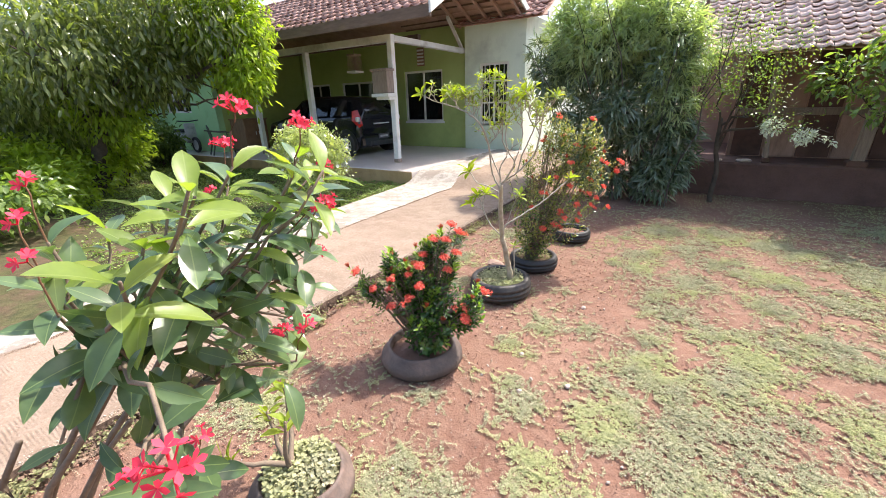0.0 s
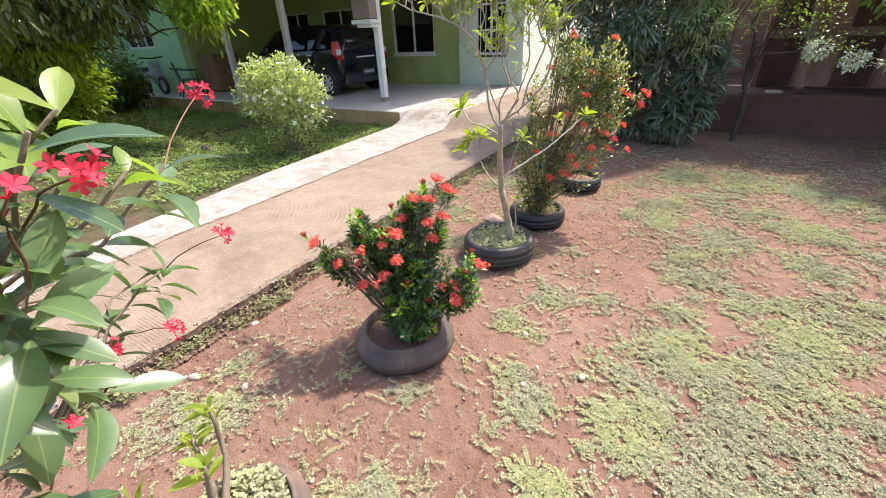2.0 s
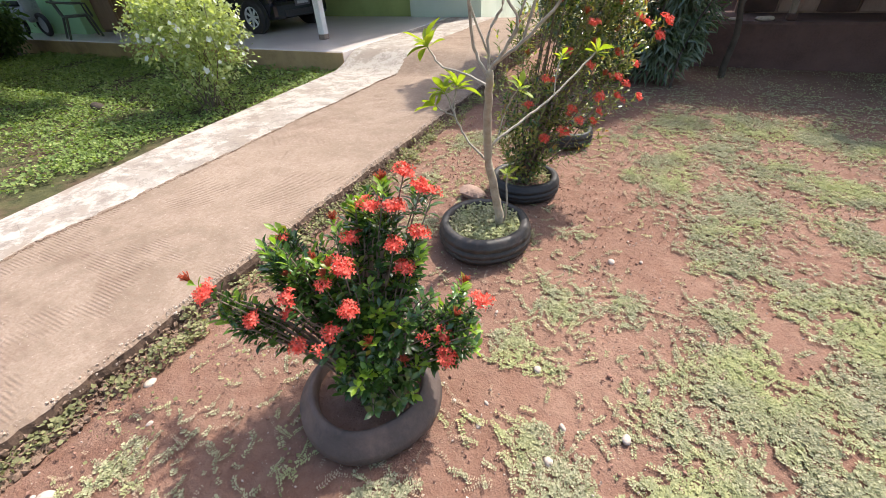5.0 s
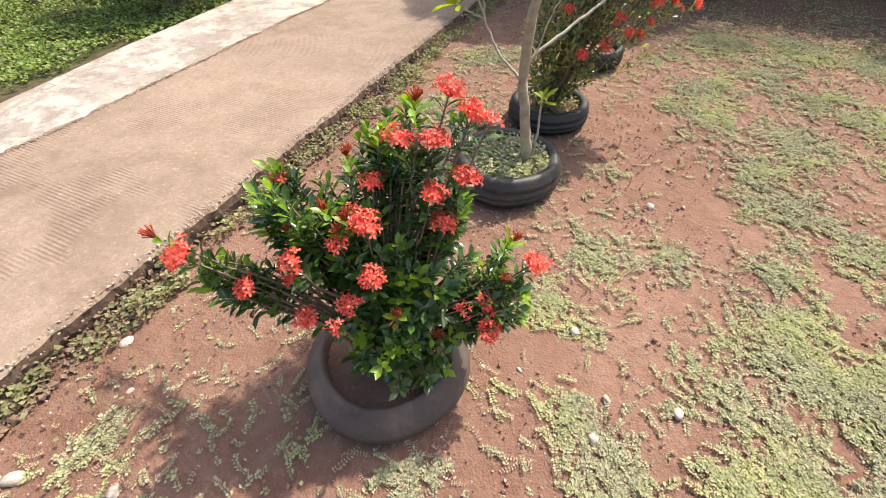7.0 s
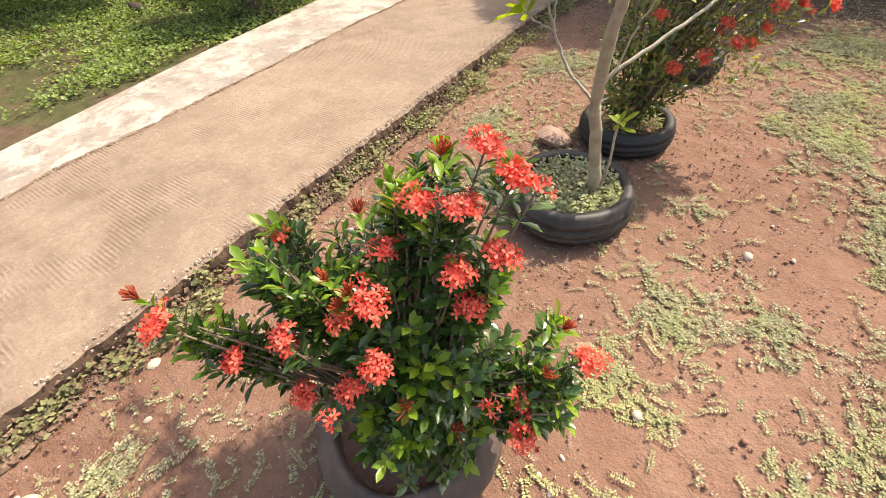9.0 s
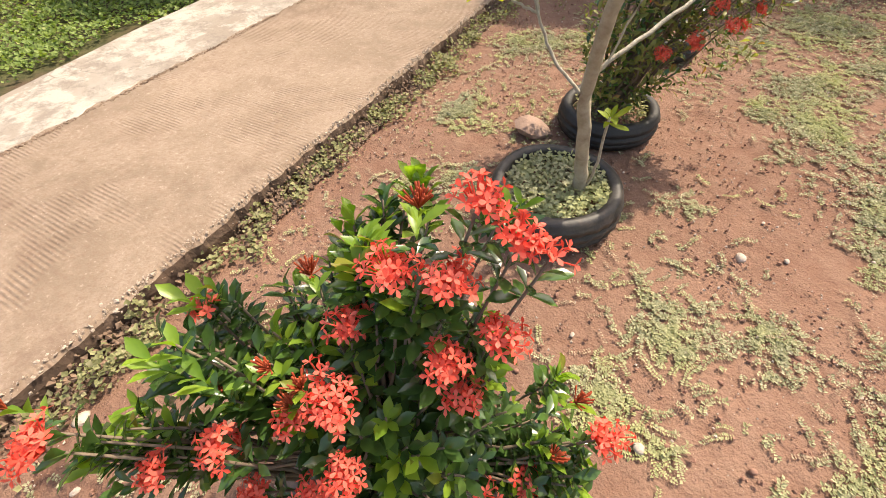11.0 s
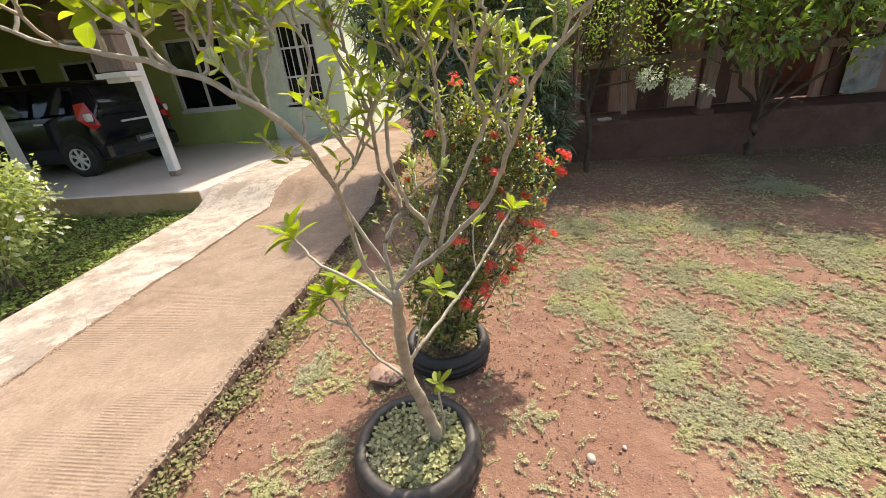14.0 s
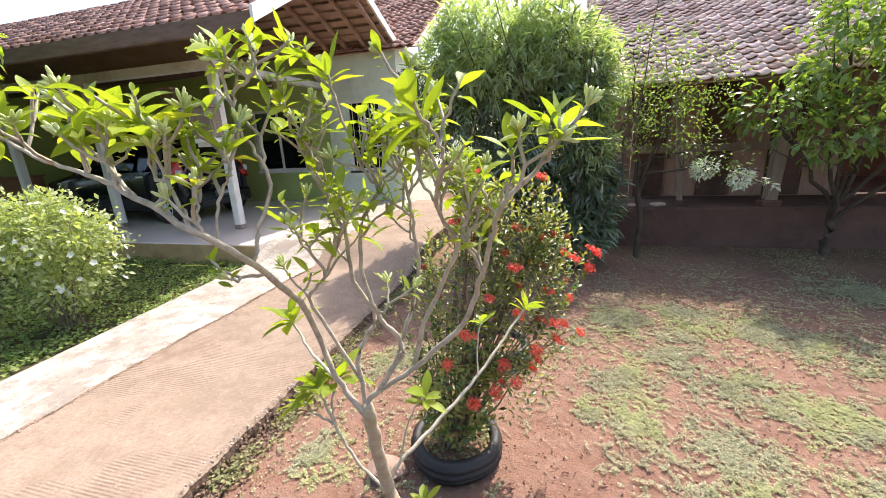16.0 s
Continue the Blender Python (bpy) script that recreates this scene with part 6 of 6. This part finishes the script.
def jatropha():
    p = thing("jatropha_shrub", (3.50, -6.62, 0.09), "jatropha shrub with large dark leaves and crimson flowers", "flowering shrub")
    o = np.array(p.location)
    tips = [(4.16, -6.08, 1.50, 2), (4.18, -5.98, 1.47, 2), (4.10, -6.18, 1.36, 0), (4.17, -6.13, 1.20, 0), (4.07, -6.33, 1.32, 1), (4.32, -6.36, 1.15, 2), (4.12, -5.92, 1.30, 1), (4.16, -6.08, 1.10, 1), (4.03, -6.32, 1.36, 1), (3.97, -5.99, 0.98, 1), (3.90, -5.95, 1.42, 2), (3.85, -6.18, 1.38, 0), (3.78, -5.82, 1.12, 0), (3.95, -6.05, 1.0, 0), (3.98, -6.16, 1.22, 0), (3.70, -6.0, 0.92, 0),
            (3.90, -6.32, 1.12, 0), (3.98, -6.0, 1.32, 0), (4.20, -6.34, 1.05, 1), (4.06, -6.38, 1.12, 0), (3.80, -6.08, 1.38, 0), (3.76, -5.94, 1.30, 1), (4.04, -6.22, 1.10, 0), (3.84, -6.14, 1.18, 0), (4.00, -6.12, 1.44, 0), (4.16, -6.02, 1.40, 0), (4.14, -6.02, 1.18, 0), (4.22, -6.07, 1.13, 1), (4.20, -6.08, 1.30, 0), (4.05, -6.0, 1.25, 0), (4.0, -5.98, 1.1, 0), (3.90, -5.69, 1.32, 3), (3.54, -5.62, 1.00, 4), (3.48, -5.68, 0.97, 0), (3.50, -5.77, 0.87, 5), (3.55, -5.88, 0.92, 6), (4.04, -5.89, 1.33, 7), (3.96, -5.76, 1.34, 0), (3.62, -5.95, 0.88, 0), (4.14, -6.14, 1.46, 0), (4.06, -6.06, 1.38, 0), (4.12, -6.22, 1.40, 0), (4.10, -6.12, 1.28, 0), (4.16, -6.2, 1.34, 0), (4.08, -5.86, 1.42, 0), (4.03, -5.82, 1.43, 0), (4.00, -5.84, 1.35, 0), (4.13, -5.94, 1.22, 0), (4.12, -5.98, 1.24, 0), (4.05, -5.92, 1.30, 0), (4.04, -5.95, 1.14, 0), (3.96, -5.88, 1.06, 0)]
    tips += [(4.28, -6.21, 1.50, 0), (4.25, -6.30, 1.40, 0), (4.10, -6.30, 1.26, 0), (4.20, -6.26, 1.04, 1), (4.14, -5.93, 1.50, 0), (4.24, -5.96, 1.48, 0), (3.96, -6.29, 1.40, 1), (4.44, -6.36, 1.26, 2)]
    heads = {3: (3.76, -5.53, 1.40), 4: (3.65, -5.52, 1.07), 5: (3.63, -5.69, 0.895), 6: (3.62, -5.81, 0.92), 7: (4.11, -5.85, 1.38)}
    at, rot, sz = [], [], []
    hubs = [np.array(h) for h in ((3.86, -6.30, 1.05), (3.95, -6.25, 1.14), (3.80, -6.24, 0.92), (3.68, -6.14, 0.80), (3.98, -6.22, 0.98), (3.76, -6.40, 0.98), (3.62, -6.0, 0.74), (3.84, -6.1, 1.12))]
    for i, h in enumerate(hubs):
        link("stem", mesh_of("stem", [branch_out(o, o + np.array([RNG.normal(0, .03), RNG.normal(0, .03), 0]), h, 0.011, 0.006, 0.03, 0.015, 8)[1]], M["stem"]), p)
    for x, y, z, fl in tips:
        t = np.array([x, y, z])
        h = min(hubs, key=lambda q: np.linalg.norm(q - t) + 0.3 * max(0, q[2] + 0.1 - t[2]))
        pts, tr = branch_out(o, h, t, 0.0048, 0.0024, 0.05 if z < 1.3 else -0.03, 0.012, 8, 6)
        link("twig", mesh_of("twig", [tr], M["stem"]), p)
        axis = pts[-1] - pts[-3] + np.array([0, 0, 0.10])
        k = 8 if y > -5.8 and z < 1.2 else 6 if z > 1.25 else 4 if z > 1.14 else 3
        a, r = rosette(t, axis, k, 1.5, 0.08, RNG.uniform(0, 6))
        at.append(a), rot.append(r), sz.append(RNG.uniform(0.5, 1.0, k) * (0.5 if x > 4.4 else 0.88))
        for k in range(3 if z > 1.2 else 2):
            s = pts[3 + k]
            a, r = rosette(s, axis + RNG.normal(0, 0.1, 3), 1, 1.5, 0.0, RNG.uniform(0, 6))
            at.append(a), rot.append(r), sz.append(RNG.uniform(0.6, 1.08, 1) * (0.5 if x > 4.4 else 0.9))
        if fl:
            d = axis / np.linalg.norm(axis) * 0.06 + np.array([0, 0, 0.03])
            if fl > 2:
                d = np.array(heads[fl]) - t
            e = t + d
            link("flower_stalk", mesh_of("flower_stalk", [tube_arrays(bend((0, 0, 0), d, 0.01, 0.003, 5), [0.0017, 0.0015, 0.0014, 0.0013, 0.0012], 5)], M["stalk"]), p, "", Matrix.Translation(Vector(t - o)))
            flower_cluster(p, "flower_head", e, d, 8 if fl > 1 else 3, 0.022 if fl > 1 else 0.014, 0.0125, M["pink"], "loose head of crimson star-shaped flowers", 1.3, 5, 0.45)
    at, rot, sz = np.vstack(at), np.concatenate(rot), np.concatenate(sz)
    # young picks the highest leaves, whose colour has the sunlight painted in.
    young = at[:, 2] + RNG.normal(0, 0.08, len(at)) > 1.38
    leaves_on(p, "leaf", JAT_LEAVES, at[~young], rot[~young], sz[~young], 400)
    leaves_on(p, "leaf", JAT_SUNLIT, at[young], rot[young], sz[young], 400)


jatropha()


def sprout():
    """A cut stump with new shoots in the weedy tyre."""
    p = thing("cut_stump", (3.55, -5.75, 0.10), "cut woody stump with a few bright new shoots", "stump")
    o = np.array(p.location)
    shoots = [((0, 0, 0), (0.02, -0.02, 0.14), (0.03, 0.0, 0.30)), ((0, 0, 0.02), (-0.12, 0.03, 0.08), (-0.20, 0.06, 0.2)), ((0, 0, 0.05), (-0.10, -0.10, 0.09), (-0.24, -0.15, 0.10)), ((0.01, 0, 0.02), (-0.1, 0.1, 0.15), (-0.13, 0.12, 0.33))]
    at, rot = [], []
    for a, b, c in shoots:
        link("shoot", mesh_of("shoot", [tube_arrays(np.vstack([bend(a, b, 0, 0.004, 4)[:-1], bend(b, c, 0, 0.004, 4)]), np.linspace(0.014, 0.006, 7), 7)], M["stem"]), p)
        for s in (0.75, 1.0):
            q = np.array(b) + (np.array(c) - np.array(b)) * s
            x, r = rosette(o + q, np.array(c) - np.array(b) + np.array([0, 0, 0.1]), 4, 1.1, 0.02, RNG.uniform(0, 6))
            at.append(x), rot.append(r)
    at, rot = np.vstack(at), np.concatenate(rot)
    leaves_on(p, "leaf", FRAN_LEAVES, at, rot, RNG.uniform(0.30, 0.62, len(at)))


sprout()

BAMBOO_LEAF = leaf_shape(0.155, 0.024, 3, 0.2, 0.35, 0.4)
OVAL = leaf_shape(0.10, 0.042, 3, 0.25, 0.25, 0.5)
TINY = leaf_shape(0.035, 0.02, 2, 0.2, 0.2, 0.5)


def clump_points(lumps, n, shell=0.55):
    """Places in and near the skins of a set of ellipsoids, with the way outwards."""
    w = np.array([l[3] * l[4] * l[5] for l in lumps]) ** 0.66
    pick = RNG.choice(len(lumps), n, p=w / w.sum())
    c = np.array([l[:3] for l in lumps])[pick]
    r = np.array([l[3:6] for l in lumps])[pick]
    d = unit(n)
    k = RNG.uniform(shell, 1.0, n) ** 0.6
    return c + d * r * k[:, None], d


def crown(parent, name, lumps, tufts, per, shape, mat, size, hang=0.0, label="", jitter=0.06, shell=0.55):
    """A crown of leaf tufts spread over uneven lumps, hanging or rising."""
    o = np.array(parent.location)
    c, d = clump_points(lumps, tufts, shell)
    at = np.repeat(c, per, 0) + RNG.normal(0, jitter, (tufts * per, 3))
    along = np.repeat(d, per, 0) * 0.8 + RNG.normal(0, 0.6, (tufts * per, 3)) + np.array([0, 0, hang])
    up = np.tile([[0, 0, 1.0]], (tufts * per, 1)) + RNG.normal(0, 0.5, (tufts * per, 3))
    return tagged(link(name, soup(name, shape, at - o, frames_of(along, up), RNG.uniform(0.6, 1.3, tufts * per) * size, mat), parent, label), kind="stuff")


def bamboo():
    b = thing("bamboo_clump", (3.9, 0.75, 0.0), "large dense clump of dark narrow-leaved bamboo", "bamboo")
    o = np.array(b.location)
    body = [(4.0, .75, 0.7, .42, .38, .6), (3.65, .75, 1.45, .60, .46, .6), (3.3, .78, 2.0, .62, .46, .55), (4.15, .65, 1.6, .42, .42, .6), (3.5, .75, 2.4, .65, .42, .42), (4.45, .62, .75, .38, .32, .50), (4.35, .5, .35, .34, .28, .28), (3.7, .6, .4, .4, .3, .35), (2.85, .8, 2.2, .38, .4, .4)]
    for i in range(44):
        a = RNG.uniform(0, 6.28)
        h = RNG.uniform(0.35, 2.75)
        w = 0.55 + 0.45 * min(1.0, h / 1.9)
        body.append((4.0 - 0.26 * h + math.cos(a) * 1.02 * w, .72 + math.sin(a) * 0.66 * w, h, RNG.uniform(.10, .26), RNG.uniform(.10, .24), RNG.uniform(.14, .40)))
    for i in range(26):
        a = o + np.array([RNG.normal(0, 0.25), RNG.normal(0, 0.2), 0])
        e = a + np.array([RNG.normal(0, 0.75), RNG.normal(0, 0.5), RNG.uniform(1.9, 3.1)])
        link("culm", mesh_of("culm", [branch_out(o, a, e, 0.014, 0.004, 0.0, 0.05, 9, 6)[1]], M["darkbark"]), b)
    crown(b, "foliage", body, 2500, 9, BAMBOO_LEAF, M["bamboo"], 1.0, -0.12, "dark green drooping leaves", 0.03)
    # The upper lumps get the lighter leaf, which paints the sun on them.
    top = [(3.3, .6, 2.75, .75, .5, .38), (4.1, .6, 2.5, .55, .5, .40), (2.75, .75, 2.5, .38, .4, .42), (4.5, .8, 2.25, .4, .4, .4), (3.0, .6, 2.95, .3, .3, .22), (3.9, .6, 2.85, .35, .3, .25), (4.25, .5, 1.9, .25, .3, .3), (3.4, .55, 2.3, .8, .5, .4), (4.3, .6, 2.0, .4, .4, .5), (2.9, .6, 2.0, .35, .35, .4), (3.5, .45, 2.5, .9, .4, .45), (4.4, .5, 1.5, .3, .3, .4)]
    crown(b, "top_foliage", top, 2000, 8, BAMBOO_LEAF, M["bamboo_top"], 0.85, -0.05, "top leaves tinted lighter to show sunlight", 0.03)


bamboo()


def tree(name, at, label, category, trunk, limbs, lumps, tufts, per, shape, mat, size, bark, hang=0.0, jitter=0.08, extra=None):
    """A tree: tapered trunk, limbs to the lumps of its crown, and leaf tufts."""
    t = thing(name, at, label, category)
    o = np.array(at, float)
    tp = np.array(trunk[0], float)
    link("trunk", mesh_of("trunk", [branch_out(o, o + np.array([0, 0, -0.03]), tp, trunk[1], trunk[1] * 0.7, 0, trunk[1] * 0.5, 9, 10)[1]], M[bark]), t)
    for l in limbs:
        e = np.array(l[:3], float)
        s = o + (tp - o) * RNG.uniform(0.55, 1.0)
        pts, tr = branch_out(o, s, e, trunk[1] * 0.5, trunk[1] * 0.14, 0.05, trunk[1] * 0.8, 8, 7)
        pieces = [tr]
        for k in range(4):
            q = pts[RNG.integers(3, 7)]
            e2 = q + (e - s) * RNG.uniform(0.2, 0.4) + RNG.normal(0, 0.25, 3) * np.linalg.norm(e - s) * 0.6
            pieces.append(branch_out(o, q, e2, trunk[1] * 0.2, trunk[1] * 0.07, 0, 0.02, 6, 5)[1])
        link("limb", mesh_of("limb", pieces, M[bark]), t)
    crown(t, "crown", lumps, tufts, per, shape, M[mat], size, hang, jitter=jitter)
    if extra:
        for e in extra:
            crown(t, *e)
    return t


big_lumps = [(-3.9, -2.1, 3.2, 1.5, 1.5, .9), (-2.8, -1.8, 2.95, .95, .9, .55), (-4.6, -3.0, 2.6, 1.3, 1.2, 1.0), (-3.7, -2.7, 2.3, .9, .8, .6), (-5.6, -2.2, 3.0, 1.4, 1.3, 1.1), (-4.0, -3.8, 2.5, 1.1, 1.0, .8), (-3.0, -2.0, 3.6, 1.1, 1.1, .6), (-5.4, -4.4, 2.4, 1.2, 1.0, .9), (-6.6, -4.6, 1.8, 1.2, 1.0, .9), (-7.2, -3.2, 2.4, 1.3, 1.2, 1.0), (-5.6, -3.4, 1.5, .9, .8, .5)]
tree("shade_tree", (-5.2, -3.6, 0.0), "large dark shade tree with drooping glossy leaves", "tree", ((-4.7, -3.0, 1.9), 0.15),
     [(-2.6, -1.8, 2.5), (-3.6, -3.2, 2.1), (-5.6, -2.2, 3.2), (-4.0, -3.9, 2.4), (-3.2, -2.2, 3.3), (-6.2, -4.2, 2.6), (-4.2, -2.0, 1.8)], big_lumps, 2900, 9, leaf_shape(0.15, 0.045, 3, 0.25, 0.35, 0.5), "broad", 1.0, "darkbark", -0.9, 0.11,
     # Outer lumps in the lime leaf: the sun on this edge is painted by colour.
     [("sunlit_crown", [(-2.35, -1.65, 2.55, .40, .45, .75), (-2.7, -1.5, 3.1, .6, .6, .5), (-2.5, -1.7, 2.1, .4, .4, .35), (-3.1, -1.9, 3.0, .7, .7, .5), (-4.6, -3.2, 1.7, .8, .6, .45)], 820, 8, leaf_shape(0.13, 0.045, 3, 0.25, 0.3, 0.5), M["lime"], 1.0, -0.6, "outer leaves in bright lime green, coloured as if sunlit", 0.09)])
tree("slender_tree", (5.12, 0.96, 0.0), "slender small tree with pale bracts beside the outbuilding", "small tree", ((5.05, 0.92, 1.25), 0.04),
     [(5.6, .6, 1.3), (5.95, .38, 1.15), (4.9, .7, 2.0), (5.4, .8, 2.1), (5.2, .5, 1.8)], [(5.1, .7, 1.9, .5, .45, .35), (5.5, .7, 2.15, .5, .4, .3), (4.8, .6, 1.65, .3, .3, .35), (5.55, .5, 1.4, .3, .22, .14), (5.85, .4, 1.2, .2, .2, .10), (4.95, .5, 2.35, .5, .4, .3), (5.3, .5, 1.65, .35, .3, .22)], 430, 7, TINY, "yard", 1.1, "darkbark", -0.1, 0.07,
     [("bract", [(5.62, .45, 1.17, .11, .10, .085)], 70, 5, OVAL, M["bract"], 0.42, 0.0, "pale greenish white bracts", 0.02), ("bract", [(5.94, .38, 1.06, .11, .10, .08)], 70, 5, OVAL, M["bract"], 0.42, 0.0, "pale greenish white bracts", 0.02), ("bract", [(6.18, .30, 1.02, .05, .05, .04)], 8, 5, OVAL, M["bract"], 0.5, -0.3, "pale greenish white bracts", 0.015)])
tree("yard_tree", (7.30, 1.26, 0.0), "small multi-stemmed tree with broad light green leaves", "small tree", ((7.28, 1.22, 0.70), 0.055),
     [(6.3, .9, 1.75), (6.8, .7, 2.0), (7.5, .8, 2.3), (8.1, .8, 2.0), (7.0, 1.0, 2.4), (8.4, .6, 1.8), (6.9, .5, 1.5)], [(6.4, .75, 1.75, .55, .45, .22), (7.0, .6, 2.15, .65, .5, .3), (7.8, .6, 2.25, .7, .5, .32), (8.5, .6, 1.95, .6, .5, .3), (7.2, .8, 2.6, .7, .5, .3), (8.2, .4, 1.6, .5, .4, .2), (7.3, .3, 1.75, .5, .4, .18), (9.0, .8, 2.4, .6, .6, .4), (6.7, .3, 1.45, .4, .3, .15), (7.8, .2, 1.35, .4, .3, .15)], 820, 8, OVAL, "yard", 0.95, "darkbark", -0.2, 0.07)


def rose_shrub():
    s = thing("rose_shrub", (-0.46, -2.06, 0.0), "airy light green shrub with small white flowers on the lawn", "shrub")
    o = np.array(s.location)
    lumps = [(-.45, -2.06, .95, .55, .44, .34), (-.20, -1.98, .66, .42, .36, .30), (-.85, -2.1, .80, .42, .36, .32), (-.08, -1.96, .92, .28, .26, .22), (-.5, -2.06, .42, .36, .3, .25), (-.9, -2.1, 1.10, .26, .24, .18), (-.4, -2.0, 1.2, .28, .24, .14)]
    for i in range(16):
        c = lumps[i % 7]
        e = np.array(c[:3]) + RNG.normal(0, 0.12, 3)
        link("stem", mesh_of("stem", [branch_out(o, o + np.array([RNG.normal(0, .06), RNG.normal(0, .05), 0]), e, 0.008, 0.003, 0.04, 0.03, 8, 5)[1]], M["stem"]), s)
    crown(s, "foliage", lumps, 950, 7, TINY, M["shrub"], 1.5, 0.1, jitter=0.05, shell=0.2)
    fv, ff = petals_mesh("flower", 5, 0.022, 0.018, M["petal"], 0.25)
    fm = [raw_mesh("flower", fv, ff, M["petal"])]
    c, d = clump_points(lumps[:4] + lumps[5:], 84, 0.95)
    d[:, 2] = np.abs(d[:, 2])
    rot = frames_of(np.cross(d, RNG.normal(0, 1, (84, 3))), d)
    for i in range(84):
        link("flower", fm[0], s, "small white flower", to_matrix(rot[i], c[i] - o, float(RNG.uniform(0.9, 1.8))))


rose_shrub()


def bush(x, y, h, r, mat, label, n=420, shape=OVAL, size=1.2):
    b = thing("bush", (x, y, 0.0), label, "bush", "bushes behind the lawn")
    o = np.array(b.location)
    lumps = [(x + RNG.normal(0, r * .4), y + RNG.normal(0, r * .3), h * RNG.uniform(.35, .8), r * RNG.uniform(.5, .8), r * RNG.uniform(.5, .8), h * RNG.uniform(.25, .4)) for _ in range(6)]
    for l in lumps:
        link("stem", mesh_of("stem", [branch_out(o, o, np.array(l[:3]), 0.03, 0.008, 0.05, 0.05, 7, 6)[1]], M["darkbark"]), b)
    crown(b, "foliage", lumps, n, 8, shape, M[mat], size, -0.2, jitter=0.1, shell=0.4)


for x, y, h, r, m in ((-9.5, -1.6, 1.9, 1.1, "farleaf"), (-10.6, -3.4, 2.4, 1.3, "farleaf"), (-8.0, -5.2, 1.6, 1.0, "lime"), (-6.4, -6.6, 1.4, 1.0, "yard"), (-11.6, -0.6, 2.6, 1.2, "farleaf"), (-11.0, -6.2, 2.8, 1.6, "farleaf"), (-3.2, -5.6, 0.9, 0.7, "yard"), (-8.6, -0.75, 1.0, 0.5, "farleaf"), (-1.3, -6.4, 0.8, 0.6, "yard"), (-7.4, -3.4, 1.5, 1.0, "yard"), (-8.8, -2.3, 2.0, 1.1, "farleaf"), (-4.7, -4.3, 1.15, 0.8, "lime"), (-6.2, -5.2, 1.4, 0.9, "yard"), (-7.8, -6.6, 2.3, 1.2, "farleaf"), (-6.3, -2.6, 1.2, 0.7, "lime")):
    bush(x, y, h, r, m, "leafy green bush at the edge of the lawn" if h < 2 else "tall leafy bush closing the yard")


def far_tree(x, y, h):
    lumps = [(x + RNG.normal(0, h * .16), y + RNG.normal(0, h * .16), h * RNG.uniform(.45, .85), h * .2, h * .2, h * .15) for _ in range(7)]
    tree("far_tree", (x, y, 0.0), "tall leafy tree beyond the yard", "tree", ((x + 0.2, y, h * 0.45), 0.16), [tuple(l[:3]) for l in lumps[:5]], lumps, 260, 8, OVAL, "farleaf", 3.2, "darkbark", -0.3, 0.3)


for x, y, h in ((-15, -4, 7), (-17, 2, 8), (-14, -9, 7), (-20, -14, 9), (16, 3, 7), (17, -5, 8), (14, -12, 8), (6, -18, 8), (-5, -19, 8), (9, 12, 7), (2, 16, 8)):
    far_tree(x, y, h)
